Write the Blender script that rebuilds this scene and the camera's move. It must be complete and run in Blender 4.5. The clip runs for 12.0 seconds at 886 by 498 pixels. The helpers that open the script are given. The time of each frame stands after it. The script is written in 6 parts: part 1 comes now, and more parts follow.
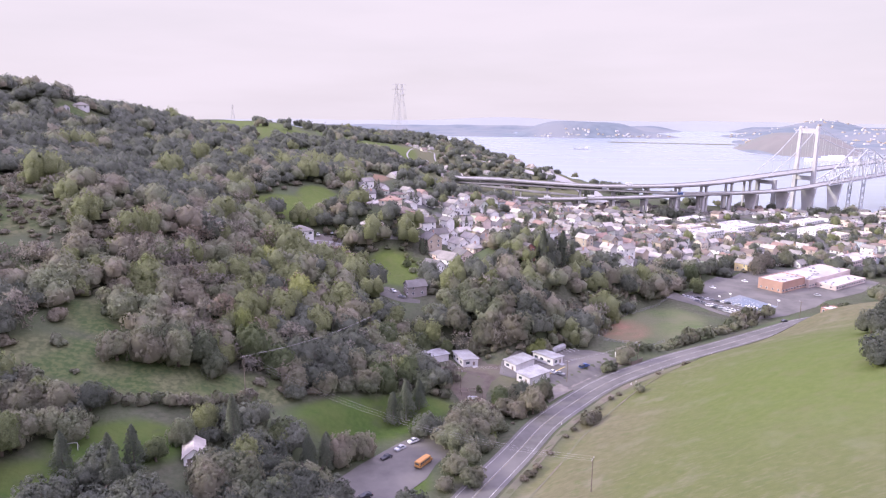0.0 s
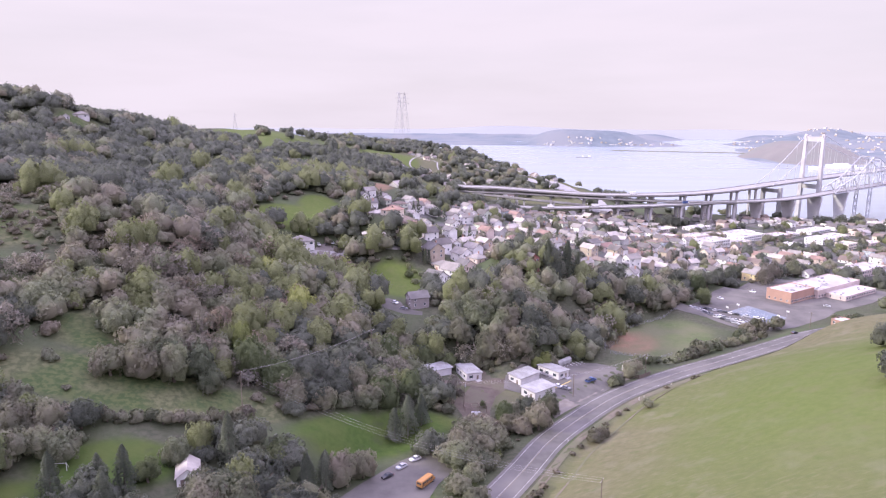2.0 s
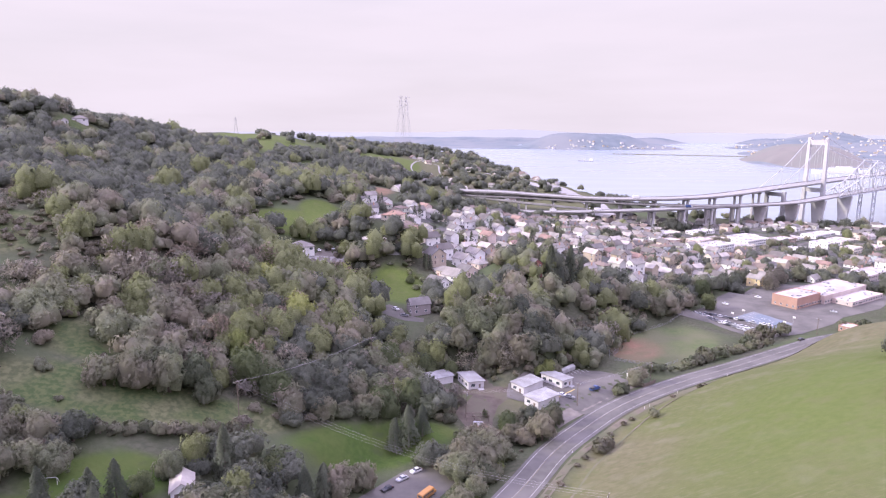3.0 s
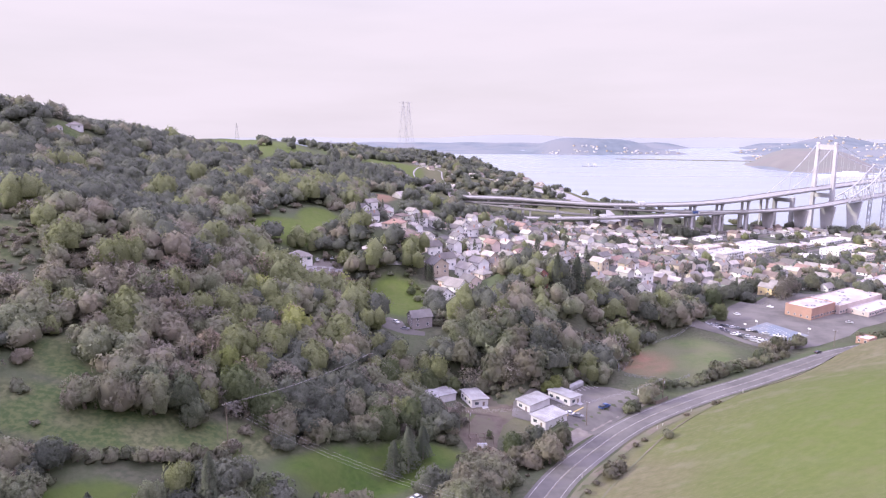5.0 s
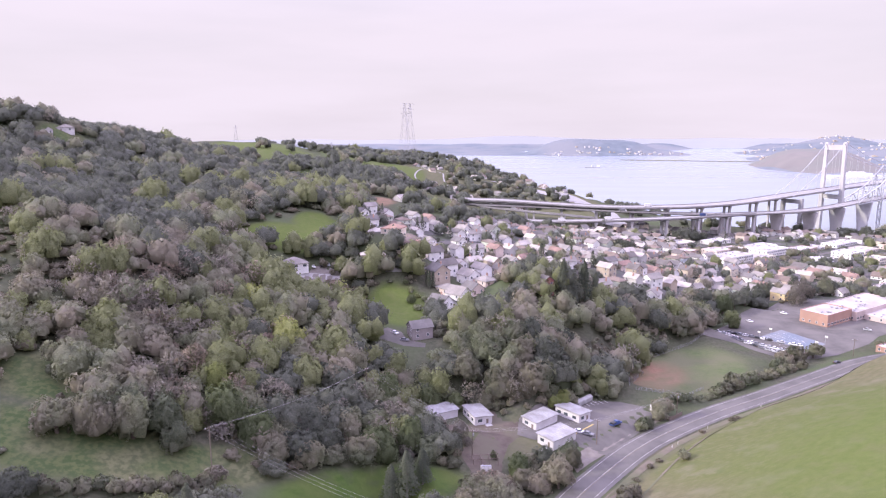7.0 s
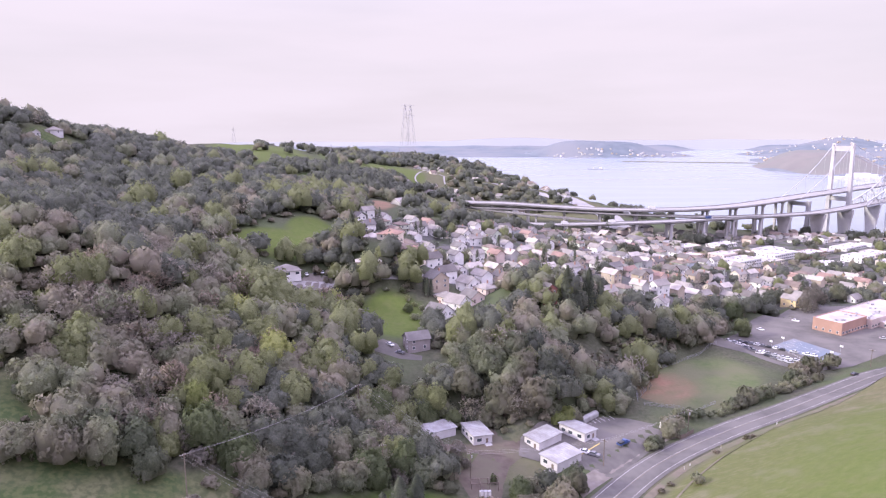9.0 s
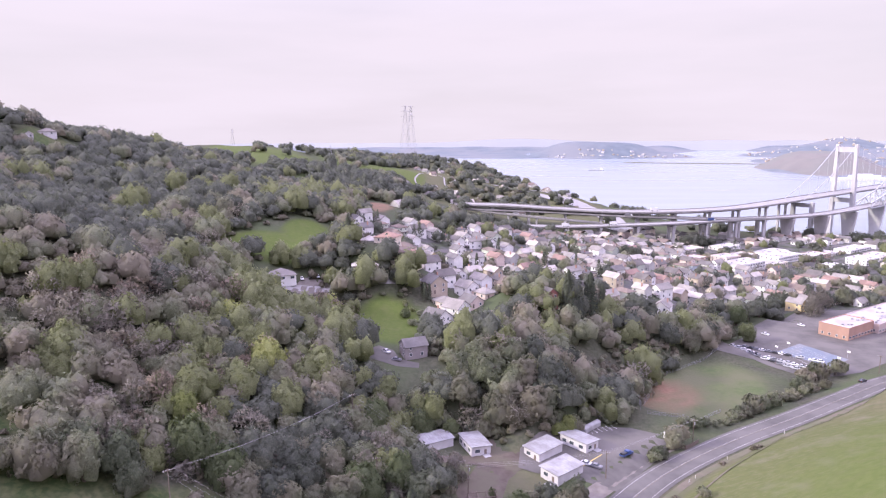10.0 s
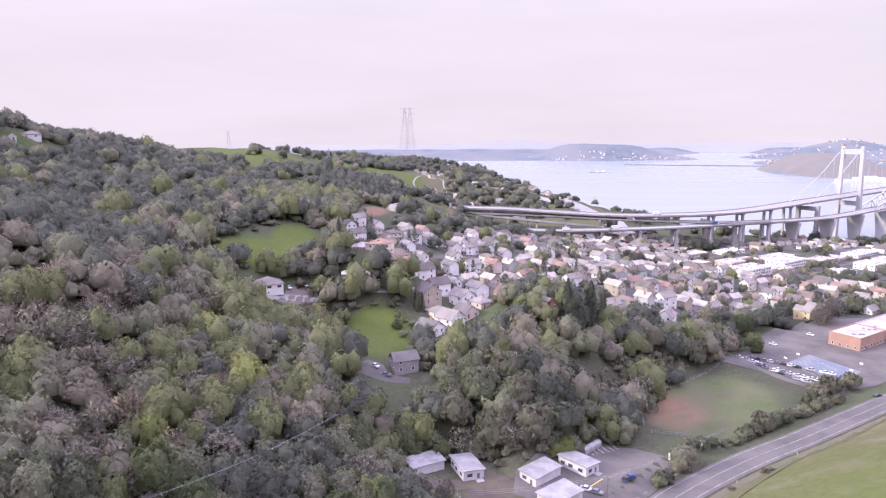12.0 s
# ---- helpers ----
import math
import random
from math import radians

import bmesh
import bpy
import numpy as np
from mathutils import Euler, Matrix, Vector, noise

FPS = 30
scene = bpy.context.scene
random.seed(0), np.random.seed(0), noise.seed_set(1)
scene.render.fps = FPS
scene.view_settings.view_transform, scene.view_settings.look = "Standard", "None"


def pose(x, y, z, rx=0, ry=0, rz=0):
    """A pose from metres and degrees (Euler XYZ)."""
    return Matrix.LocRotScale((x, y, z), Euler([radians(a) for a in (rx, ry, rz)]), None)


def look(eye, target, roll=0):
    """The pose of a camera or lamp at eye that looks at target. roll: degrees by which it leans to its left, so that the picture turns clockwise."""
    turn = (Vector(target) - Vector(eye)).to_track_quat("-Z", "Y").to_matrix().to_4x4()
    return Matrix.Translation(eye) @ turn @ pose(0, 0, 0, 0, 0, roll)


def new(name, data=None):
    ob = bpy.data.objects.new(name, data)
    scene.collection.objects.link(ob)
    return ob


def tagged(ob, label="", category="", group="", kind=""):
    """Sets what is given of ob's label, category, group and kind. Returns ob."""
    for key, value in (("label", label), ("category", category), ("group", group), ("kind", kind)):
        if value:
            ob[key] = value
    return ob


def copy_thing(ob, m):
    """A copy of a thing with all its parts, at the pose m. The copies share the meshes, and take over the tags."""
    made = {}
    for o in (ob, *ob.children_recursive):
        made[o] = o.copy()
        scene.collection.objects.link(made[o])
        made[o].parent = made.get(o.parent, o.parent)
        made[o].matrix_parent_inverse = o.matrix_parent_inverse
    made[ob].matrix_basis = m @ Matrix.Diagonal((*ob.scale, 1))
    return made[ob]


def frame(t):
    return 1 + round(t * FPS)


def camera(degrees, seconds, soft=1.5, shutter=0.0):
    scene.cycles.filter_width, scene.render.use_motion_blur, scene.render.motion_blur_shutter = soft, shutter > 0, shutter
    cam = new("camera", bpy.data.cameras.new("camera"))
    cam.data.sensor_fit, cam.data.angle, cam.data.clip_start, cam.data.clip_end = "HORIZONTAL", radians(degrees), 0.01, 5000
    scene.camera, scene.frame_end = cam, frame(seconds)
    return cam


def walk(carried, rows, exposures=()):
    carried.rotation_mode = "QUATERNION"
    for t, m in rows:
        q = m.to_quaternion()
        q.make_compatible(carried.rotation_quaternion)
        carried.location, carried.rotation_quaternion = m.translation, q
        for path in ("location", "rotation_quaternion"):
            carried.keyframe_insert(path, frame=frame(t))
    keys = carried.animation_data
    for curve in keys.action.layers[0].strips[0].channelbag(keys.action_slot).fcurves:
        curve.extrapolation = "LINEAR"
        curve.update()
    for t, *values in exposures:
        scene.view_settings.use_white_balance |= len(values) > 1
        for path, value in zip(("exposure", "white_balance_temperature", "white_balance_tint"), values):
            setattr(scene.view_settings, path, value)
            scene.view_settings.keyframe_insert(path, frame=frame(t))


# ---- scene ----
cam = camera(67.0, 12.0, soft=1.22)
PATH = [
    (0, (-0.00, -0.00, 146.00), (-0.00, 97.88, 125.51), 0.40),
    (0.5, (-0.10, 1.21, 145.85), (-0.18, 99.16, 125.72), 0.41),
    (1, (0.00, 2.82, 145.86), (-0.20, 100.84, 126.07), 0.37),
    (1.5, (-0.03, 4.53, 145.77), (-0.33, 102.61, 126.28), 0.34),
    (2, (0.03, 6.88, 145.79), (-0.41, 105.01, 126.53), 0.31),
    (2.5, (0.11, 9.42, 145.95), (-0.47, 107.59, 126.93), 0.27),
    (3, (0.10, 12.17, 145.98), (-0.59, 110.39, 127.22), 0.25),
    (5, (0.66, 25.82, 146.04), (-0.54, 124.18, 128.05), 0.08),
    (5.5, (0.55, 29.72, 145.89), (-0.71, 128.10, 128.03), 0.05),
    (6, (0.67, 33.66, 145.89), (-0.71, 132.06, 128.09), -0.03),
    (6.5, (0.84, 37.74, 145.83), (-0.64, 136.14, 128.07), -0.10),
    (7, (1.16, 41.93, 145.78), (-0.41, 140.33, 128.02), -0.14),
    (9, (2.98, 57.78, 145.55), (1.10, 156.22, 128.06), -0.27),
    (9.5, (3.67, 61.68, 145.58), (1.69, 160.13, 128.19), -0.30),
    (10, (4.37, 65.74, 145.57), (2.33, 164.20, 128.24), -0.32),
    (10.5, (5.14, 69.64, 145.61), (3.06, 168.12, 128.37), -0.32),
    (11, (5.96, 73.53, 145.68), (3.83, 172.01, 128.48), -0.31),
    (11.5, (6.99, 77.63, 145.64), (4.78, 176.13, 128.52), -0.34),
    (12, (8.09, 81.60, 145.60), (5.81, 180.11, 128.58), -0.37),
]
walk(cam, [(t, look(eye, target, roll)) for t, eye, target, roll in PATH])

# ---- sky and sun ----
SUN_AZ, SUN_EL = radians(-102), radians(24)      # azimuth clockwise from +y
world = bpy.data.worlds.new("sky")
scene.world = world
world.use_nodes = True
wn, wl = world.node_tree.nodes, world.node_tree.links
wn.clear()
w_out, w_bg = wn.new("ShaderNodeOutputWorld"), wn.new("ShaderNodeBackground")
w_sky, w_mix = wn.new("ShaderNodeTexSky"), wn.new("ShaderNodeMix")
w_sky.sky_type, w_sky.sun_disc = "NISHITA", False
w_sky.sun_elevation, w_sky.sun_rotation = SUN_EL, SUN_AZ
w_sky.air_density, w_sky.dust_density = 1.0, 2.0
w_co, w_map = wn.new("ShaderNodeTexCoord"), wn.new("ShaderNodeMapping")
w_noise, w_ramp = wn.new("ShaderNodeTexNoise"), wn.new("ShaderNodeValToRGB")
w_map.inputs["Scale"].default_value = (1.5, 1.5, 9.0)
w_noise.inputs["Scale"].default_value, w_noise.inputs["Detail"].default_value = 1.6, 5.0
w_ramp.color_ramp.elements[0].position, w_ramp.color_ramp.elements[0].color = 0.3, (0.86, 0.86, 0.86, 1)
w_ramp.color_ramp.elements[1].position, w_ramp.color_ramp.elements[1].color = 0.6, (0.98, 0.98, 0.98, 1)
w_mix.data_type = "RGBA"
w_mix.inputs[7].default_value = (9.3, 8.3, 9.6, 1)     # thin bright cloud cover
wl.new(w_co.outputs["Generated"], w_map.inputs["Vector"])
wl.new(w_map.outputs["Vector"], w_noise.inputs["Vector"])
wl.new(w_noise.outputs["Fac"], w_ramp.inputs["Fac"])
wl.new(w_ramp.outputs["Color"], w_mix.inputs[0])
wl.new(w_sky.outputs["Color"], w_mix.inputs[6])
# cloud is brighter overhead than near the horizon
w_sep, w_up, w_gain = wn.new("ShaderNodeSeparateXYZ"), wn.new("ShaderNodeMapRange"), wn.new("ShaderNodeVectorMath")
w_up.interpolation_type = "SMOOTHSTEP"
w_up.inputs[1].default_value, w_up.inputs[2].default_value, w_up.inputs[3].default_value, w_up.inputs[4].default_value = 0.12, 0.75, 1.0, 2.7
w_gain.operation = "MULTIPLY"
wl.new(w_co.outputs["Generated"], w_sep.inputs[0])
wl.new(w_sep.outputs["Z"], w_up.inputs[0])
w_blue, w_tint = wn.new("ShaderNodeMapRange"), wn.new("ShaderNodeCombineXYZ")
w_blue.interpolation_type = "SMOOTHSTEP"
w_blue.inputs[1].default_value, w_blue.inputs[2].default_value, w_blue.inputs[3].default_value, w_blue.inputs[4].default_value = 0.12, 0.75, 1.0, 3.6
wl.new(w_sep.outputs["Z"], w_blue.inputs[0])
wl.new(w_up.outputs[0], w_tint.inputs[0])
wl.new(w_up.outputs[0], w_tint.inputs[1])
wl.new(w_blue.outputs[0], w_tint.inputs[2])
wl.new(w_tint.outputs[0], w_gain.inputs[1])
wl.new(w_mix.outputs[2], w_gain.inputs[0])
wl.new(w_gain.outputs[0], w_bg.inputs["Color"])
w_bg.inputs["Strength"].default_value = 0.1
wl.new(w_bg.outputs["Background"], w_out.inputs["Surface"])

sun = new("sun", bpy.data.lights.new("sun", "SUN"))
sun.data.energy, sun.data.angle, sun.data.color = 4.0, radians(5.0), (1.0, 0.92, 0.82)
sun_dir = Vector((math.sin(SUN_AZ) * math.cos(SUN_EL), math.cos(SUN_AZ) * math.cos(SUN_EL), math.sin(SUN_EL)))
sun.matrix_basis = look(sun_dir * 300 + Vector((0, 200, 0)), (0, 200, 0))
scene.view_settings.exposure = 0.0

# ---- materials ----


def mat(name, a, b, scale=0.5, rough=0.85, metal=0.0, bump=0.0, c=None, big=0.05, vary=0.0, island=0.0, shine=0.3, thin=0.0):
    """Two colours mixed by fine noise, a third by broad noise; vary: brightness spread from object to object, island: from piece to piece."""
    m = bpy.data.materials.new(name)
    m.use_nodes = True
    n, l = m.node_tree.nodes, m.node_tree.links
    bs = n["Principled BSDF"]
    bs.inputs["Roughness"].default_value, bs.inputs["Metallic"].default_value = rough, metal
    bs.inputs["Specular IOR Level"].default_value = shine
    geo, tex, mix = n.new("ShaderNodeNewGeometry"), n.new("ShaderNodeTexNoise"), n.new("ShaderNodeMix")
    mix.data_type = "RGBA"
    tex.inputs["Scale"].default_value, tex.inputs["Detail"].default_value = scale, 5.0
    mix.inputs[6].default_value, mix.inputs[7].default_value = (*a, 1), (*b, 1)
    ramp = n.new("ShaderNodeMapRange")
    ramp.inputs[1].default_value, ramp.inputs[2].default_value = 0.32, 0.68
    l.new(geo.outputs["Position"], tex.inputs["Vector"])
    l.new(tex.outputs["Fac"], ramp.inputs[0])
    l.new(ramp.outputs[0], mix.inputs[0])
    out = mix.outputs[2]
    if c:
        tex2, mix2, r2 = n.new("ShaderNodeTexNoise"), n.new("ShaderNodeMix"), n.new("ShaderNodeMapRange")
        mix2.data_type = "RGBA"
        tex2.inputs["Scale"].default_value, tex2.inputs["Detail"].default_value = big, 3.0
        r2.inputs[1].default_value, r2.inputs[2].default_value = 0.4, 0.62
        l.new(geo.outputs["Position"], tex2.inputs["Vector"])
        l.new(tex2.outputs["Fac"], r2.inputs[0])
        l.new(r2.outputs[0], mix2.inputs[0])
        l.new(out, mix2.inputs[6])
        mix2.inputs[7].default_value = (*c, 1)
        out = mix2.outputs[2]
    for amount, socket in ((vary, "object"), (island, "island")):
        if amount:
            src = n.new("ShaderNodeObjectInfo").outputs["Random"] if socket == "object" else geo.outputs["Random Per Island"]
            hsv, rng = n.new("ShaderNodeHueSaturation"), n.new("ShaderNodeMapRange")
            rng.inputs[3].default_value, rng.inputs[4].default_value = 1 - amount, 1 + amount
            l.new(src, rng.inputs[0])
            l.new(rng.outputs[0], hsv.inputs["Value"])
            if socket == "object":
                hue = n.new("ShaderNodeMapRange")
                hue.inputs[3].default_value, hue.inputs[4].default_value = 0.5 + 0.06 * amount, 0.5 - 0.06 * amount
                l.new(src, hue.inputs[0])
                l.new(hue.outputs[0], hsv.inputs["Hue"])
            l.new(out, hsv.inputs["Color"])
            out = hsv.outputs["Color"]
    l.new(out, bs.inputs["Base Color"])
    if thin:
        # a leaf lets about as much light through as it throws back
        tr, dim, add = n.new("ShaderNodeBsdfTranslucent"), n.new("ShaderNodeVectorMath"), n.new("ShaderNodeAddShader")
        dim.operation = "SCALE"
        dim.inputs["Scale"].default_value = thin
        l.new(out, dim.inputs[0])
        l.new(dim.outputs[0], tr.inputs["Color"])
        l.new(bs.outputs[0], add.inputs[0])
        l.new(tr.outputs[0], add.inputs[1])
        l.new(add.outputs[0], n["Material Output"].inputs["Surface"])
    if bump:
        bp = n.new("ShaderNodeBump")
        bp.inputs["Strength"].default_value, bp.inputs["Distance"].default_value = bump, 0.3
        l.new(tex.outputs["Fac"], bp.inputs["Height"])
        l.new(bp.outputs["Normal"], bs.inputs["Normal"])
    return m


M = {
    "asphalt": mat("asphalt", (0.102, 0.097, 0.09), (0.135, 0.128, 0.119), 0.35, 0.9, bump=0.1, c=(0.16, 0.151, 0.14), big=0.06),
    "lot": mat("lot_asphalt", (0.104, 0.098, 0.09), (0.135, 0.127, 0.116), 0.3, 0.9, c=(0.165, 0.154, 0.14), big=0.05),
    "path": mat("gravel_path", (0.17, 0.152, 0.135), (0.22, 0.2, 0.178), 0.5, 0.95, bump=0.2),
    "line": mat("road_paint", (0.72, 0.72, 0.7), (0.6, 0.6, 0.58), 1.5, 0.7),
    "yellow": mat("yellow_paint", (0.6, 0.48, 0.16), (0.5, 0.4, 0.15), 1.5, 0.7),
    "worn_yellow": mat("worn_yellow_paint", (0.3, 0.26, 0.16), (0.2, 0.18, 0.14), 0.8, 0.8),
    "worn_line": mat("worn_white_paint", (0.5, 0.49, 0.47), (0.24, 0.23, 0.22), 0.5, 0.8),
    "pale_steel": mat("pale_pylon_steel", (0.36, 0.355, 0.38), (0.43, 0.42, 0.45), 0.5, 0.7),
    "court": mat("blue_court", (0.15, 0.185, 0.225), (0.18, 0.21, 0.245), 0.4, 0.8, c=(0.21, 0.225, 0.24), big=0.12),
    "concrete": mat("concrete", (0.4, 0.395, 0.41), (0.48, 0.475, 0.485), 0.3, 0.9, bump=0.1, c=(0.35, 0.345, 0.36), big=0.05),
    "pale_concrete": mat("pale_concrete", (0.52, 0.5, 0.51), (0.6, 0.58, 0.585), 0.2, 0.85, c=(0.46, 0.445, 0.455), big=0.04),
    "deck": mat("weathered_deck_concrete", (0.3, 0.29, 0.285), (0.37, 0.36, 0.35), 0.3, 0.9, c=(0.25, 0.24, 0.235), big=0.05),
    "steel": mat("bridge_steel", (0.5, 0.5, 0.52), (0.58, 0.58, 0.6), 0.5, 0.6, metal=0.2),
    "galv": mat("galvanised_steel", (0.33, 0.33, 0.36), (0.42, 0.42, 0.44), 0.5, 0.6, metal=0.4),
    "wood_pole": mat("weathered_pole_wood", (0.14, 0.11, 0.09), (0.2, 0.17, 0.14), 2.0, 0.9),
    "bark": mat("bark", (0.11, 0.09, 0.075), (0.18, 0.15, 0.13), 1.5, 0.95),
    "pale_bark": mat("pale_bark", (0.3, 0.26, 0.25), (0.4, 0.36, 0.34), 1.5, 0.95),
    "wire": mat("wire", (0.4, 0.39, 0.39), (0.45, 0.44, 0.44), 1.0, 0.5, metal=0.5),
    "glass": mat("window_glass", (0.06, 0.07, 0.085), (0.1, 0.11, 0.13), 0.4, 0.12, shine=0.6),
    "rubber": mat("rubber", (0.03, 0.03, 0.03), (0.045, 0.045, 0.045), 3.0, 0.8),
    "trim": mat("white_trim", (0.72, 0.71, 0.7), (0.78, 0.77, 0.76), 1.0, 0.7),
    "metal_roof": mat("pale_metal_roof", (0.35, 0.35, 0.355), (0.43, 0.43, 0.435), 0.8, 0.5, metal=0.1, c=(0.28, 0.27, 0.265), big=0.25),
    "track": mat("pale_hill_road", (0.3, 0.29, 0.28), (0.38, 0.37, 0.36), 0.3, 0.9),
    "flat_roof": mat("flat_roof_membrane", (0.5, 0.475, 0.47), (0.6, 0.57, 0.565), 0.3, 0.9, c=(0.4, 0.37, 0.36), big=0.09, vary=0.12),
    "brick": mat("orange_stucco", (0.43, 0.27, 0.21), (0.47, 0.3, 0.24), 0.5, 0.9, c=(0.39, 0.25, 0.2), big=0.1),
    "cream": mat("cream_stucco", (0.56, 0.47, 0.44), (0.62, 0.53, 0.5), 0.4, 0.9, c=(0.5, 0.41, 0.38), big=0.1),
    "dark": mat("dark_opening", (0.04, 0.04, 0.045), (0.06, 0.06, 0.06), 1.0, 0.7),
    "soil": mat("reddish_brown_soil", (0.09, 0.073, 0.058), (0.135, 0.11, 0.09), 0.4, 0.95, c=(0.12, 0.11, 0.078), big=0.12),
    "earth": mat("bare_brown_earth", (0.14, 0.122, 0.092), (0.19, 0.166, 0.126), 0.4, 0.95, c=(0.13, 0.135, 0.078), big=0.1),
}

# leaf materials by kind of tree
LEAF = {
    "oak": mat("oak_leaf", (0.0678, 0.078, 0.0486), (0.122, 0.133, 0.0836), 2.2, 0.8, vary=0.3, island=0.08, thin=1.0, c=(0.122, 0.113, 0.0836), big=0.05, shine=0.25),
    "dark": mat("evergreen_leaf", (0.0477, 0.0546, 0.0418), (0.0889, 0.095, 0.0726), 2.2, 0.8, vary=0.28, island=0.08, thin=1.0, shine=0.25),
    "bay": mat("light_green_leaf", (0.0617, 0.0731, 0.0351), (0.104, 0.118, 0.0579), 2.2, 0.8, vary=0.28, island=0.08, thin=1.1, shine=0.25),
    "yellow": mat("yellow_green_leaf", (0.098, 0.115, 0.04), (0.15, 0.165, 0.062), 2.2, 0.8, vary=0.2, island=0.08, thin=1.1),
    "bare": mat("bare_twigs", (0.147, 0.137, 0.111), (0.21, 0.194, 0.164), 0.8, 0.9, vary=0.24, island=0.12, thin=0.9),
    "pink": mat("budding_pink_twigs", (0.19, 0.154, 0.122), (0.26, 0.212, 0.172), 0.8, 0.9, vary=0.2, island=0.12, thin=0.9),
    "scrub": mat("dry_scrub", (0.085, 0.078, 0.055), (0.135, 0.122, 0.088), 1.5, 0.9, vary=0.3, island=0.12, thin=0.9),
    "conifer": mat("conifer_needles", (0.048, 0.058, 0.04), (0.09, 0.1, 0.07), 2.2, 0.8, vary=0.22, island=0.08, thin=0.7, shine=0.25),
}

# ---- ground form ----
# the road's line, from behind the camera to the town
ROAD = [(-133, -57), (-73, 53), (-28, 130), (-3, 169), (12, 195), (27, 220), (40, 242.5), (56, 263), (71.5, 280.5), (89, 296.5),
        (117, 317.5), (147, 337), (184, 362.5), (221, 387), (262, 404), (320, 420), (420, 440)]
# rounded rises and dips: centre x, centre y, radius, height
HILLS = [(-500, 1020, 600, 108.0), (-500, 316, 320, 119.3), (268, 828, 320, -22.6), (28, 236, 110, -16.0), (-68, 1644, 180, 35.7),
         (-68, 636, 180, 14.1), (28, 348, 30, 13.0), (172, 396, 70, -12.1), (28, 1028, 110, -25.4), (508, 956, 70, -19.5), (-324, 676, 110, 20.7),
         (-164, 340, 70, 14.2), (52, 420, 30, 19.0), (-236, 1468, 110, 19.6), (-44, 444, 30, 19.0),
         (-320, 564, 45, 16.0), (-410, 575, 62, 22.0), (-68, 396, 30, -14.1), (100, 372, 30, -10.5), (-60, 60, 110, -7.5), (228, 508, 70, -9.5), (-108, 508, 70, 11.0),
         (112, 492, 45, 11.0), (112, 1248, 45, -8.9), (212, 345, 34, 8.5), (-165, 725, 75, -12.0), (-290, 1000, 150, 13.0), (45, 815, 95, -17.0), (-420, 1010, 120, -11.0)]
# level yards: centre x, y, half sizes, turn in degrees, height
YARDS = [(58, 301, 25, 13, 40, 27.0), (3, 300, 17, 9, 10, 28.5), (-19, 208, 20, 26, -35, 25.0), (128, 376, 22, 39, -38, 21.3), (218, 452, 52, 36, -40, 19.8), (290, 480, 60, 40, -20, 19.6)]
COAST = [(1500, 500), (900, 800), (700, 905), (560, 965), (470, 985), (380, 1010), (310, 1080), (250, 1180), (200, 1320), (160, 1500), (130, 1680), (20, 1900), (-300, 2100), (-1200, 2500), (-5000, 3300)]


def along(pts, x, y):
    """Signed distance to a line of points (right of it: plus) and the length along it."""
    x, y = np.asarray(x, float), np.asarray(y, float)
    best, sign, run, gone = np.full(x.shape, 1e9), np.zeros(x.shape), np.zeros(x.shape), 0.0
    for (ax, ay), (bx, by) in zip(pts[:-1], pts[1:]):
        size = math.hypot(bx - ax, by - ay)
        ux, uy = (bx - ax) / size, (by - ay) / size
        s = np.clip((x - ax) * ux + (y - ay) * uy, 0, size)
        d = np.hypot(x - ax - s * ux, y - ay - s * uy)
        near = d < best
        best, run = np.where(near, d, best), np.where(near, gone + s, run)
        sign = np.where(near, np.where((x - ax) * uy - (y - ay) * ux >= 0, 1.0, -1.0), sign)
        gone += size
    return best * sign, run


def step(a, b, v):
    t = np.clip((v - a) / (b - a), 0, 1)
    return t * t * (3 - 2 * t)


def ripple(x, y):
    return 0.8 * np.sin(x * 0.047 + 1.3 * np.sin(y * 0.031)) + 0.6 * np.sin(y * 0.061 + 1.7 * np.sin(x * 0.023)) + 0.25 * np.sin(x * 0.19 + y * 0.13) * np.sin(y * 0.17)


def road_z(y):
    return np.interp(y, [-60, 190, 280, 325, 390, 440], [27, 25.2, 25.4, 24.2, 22, 20])


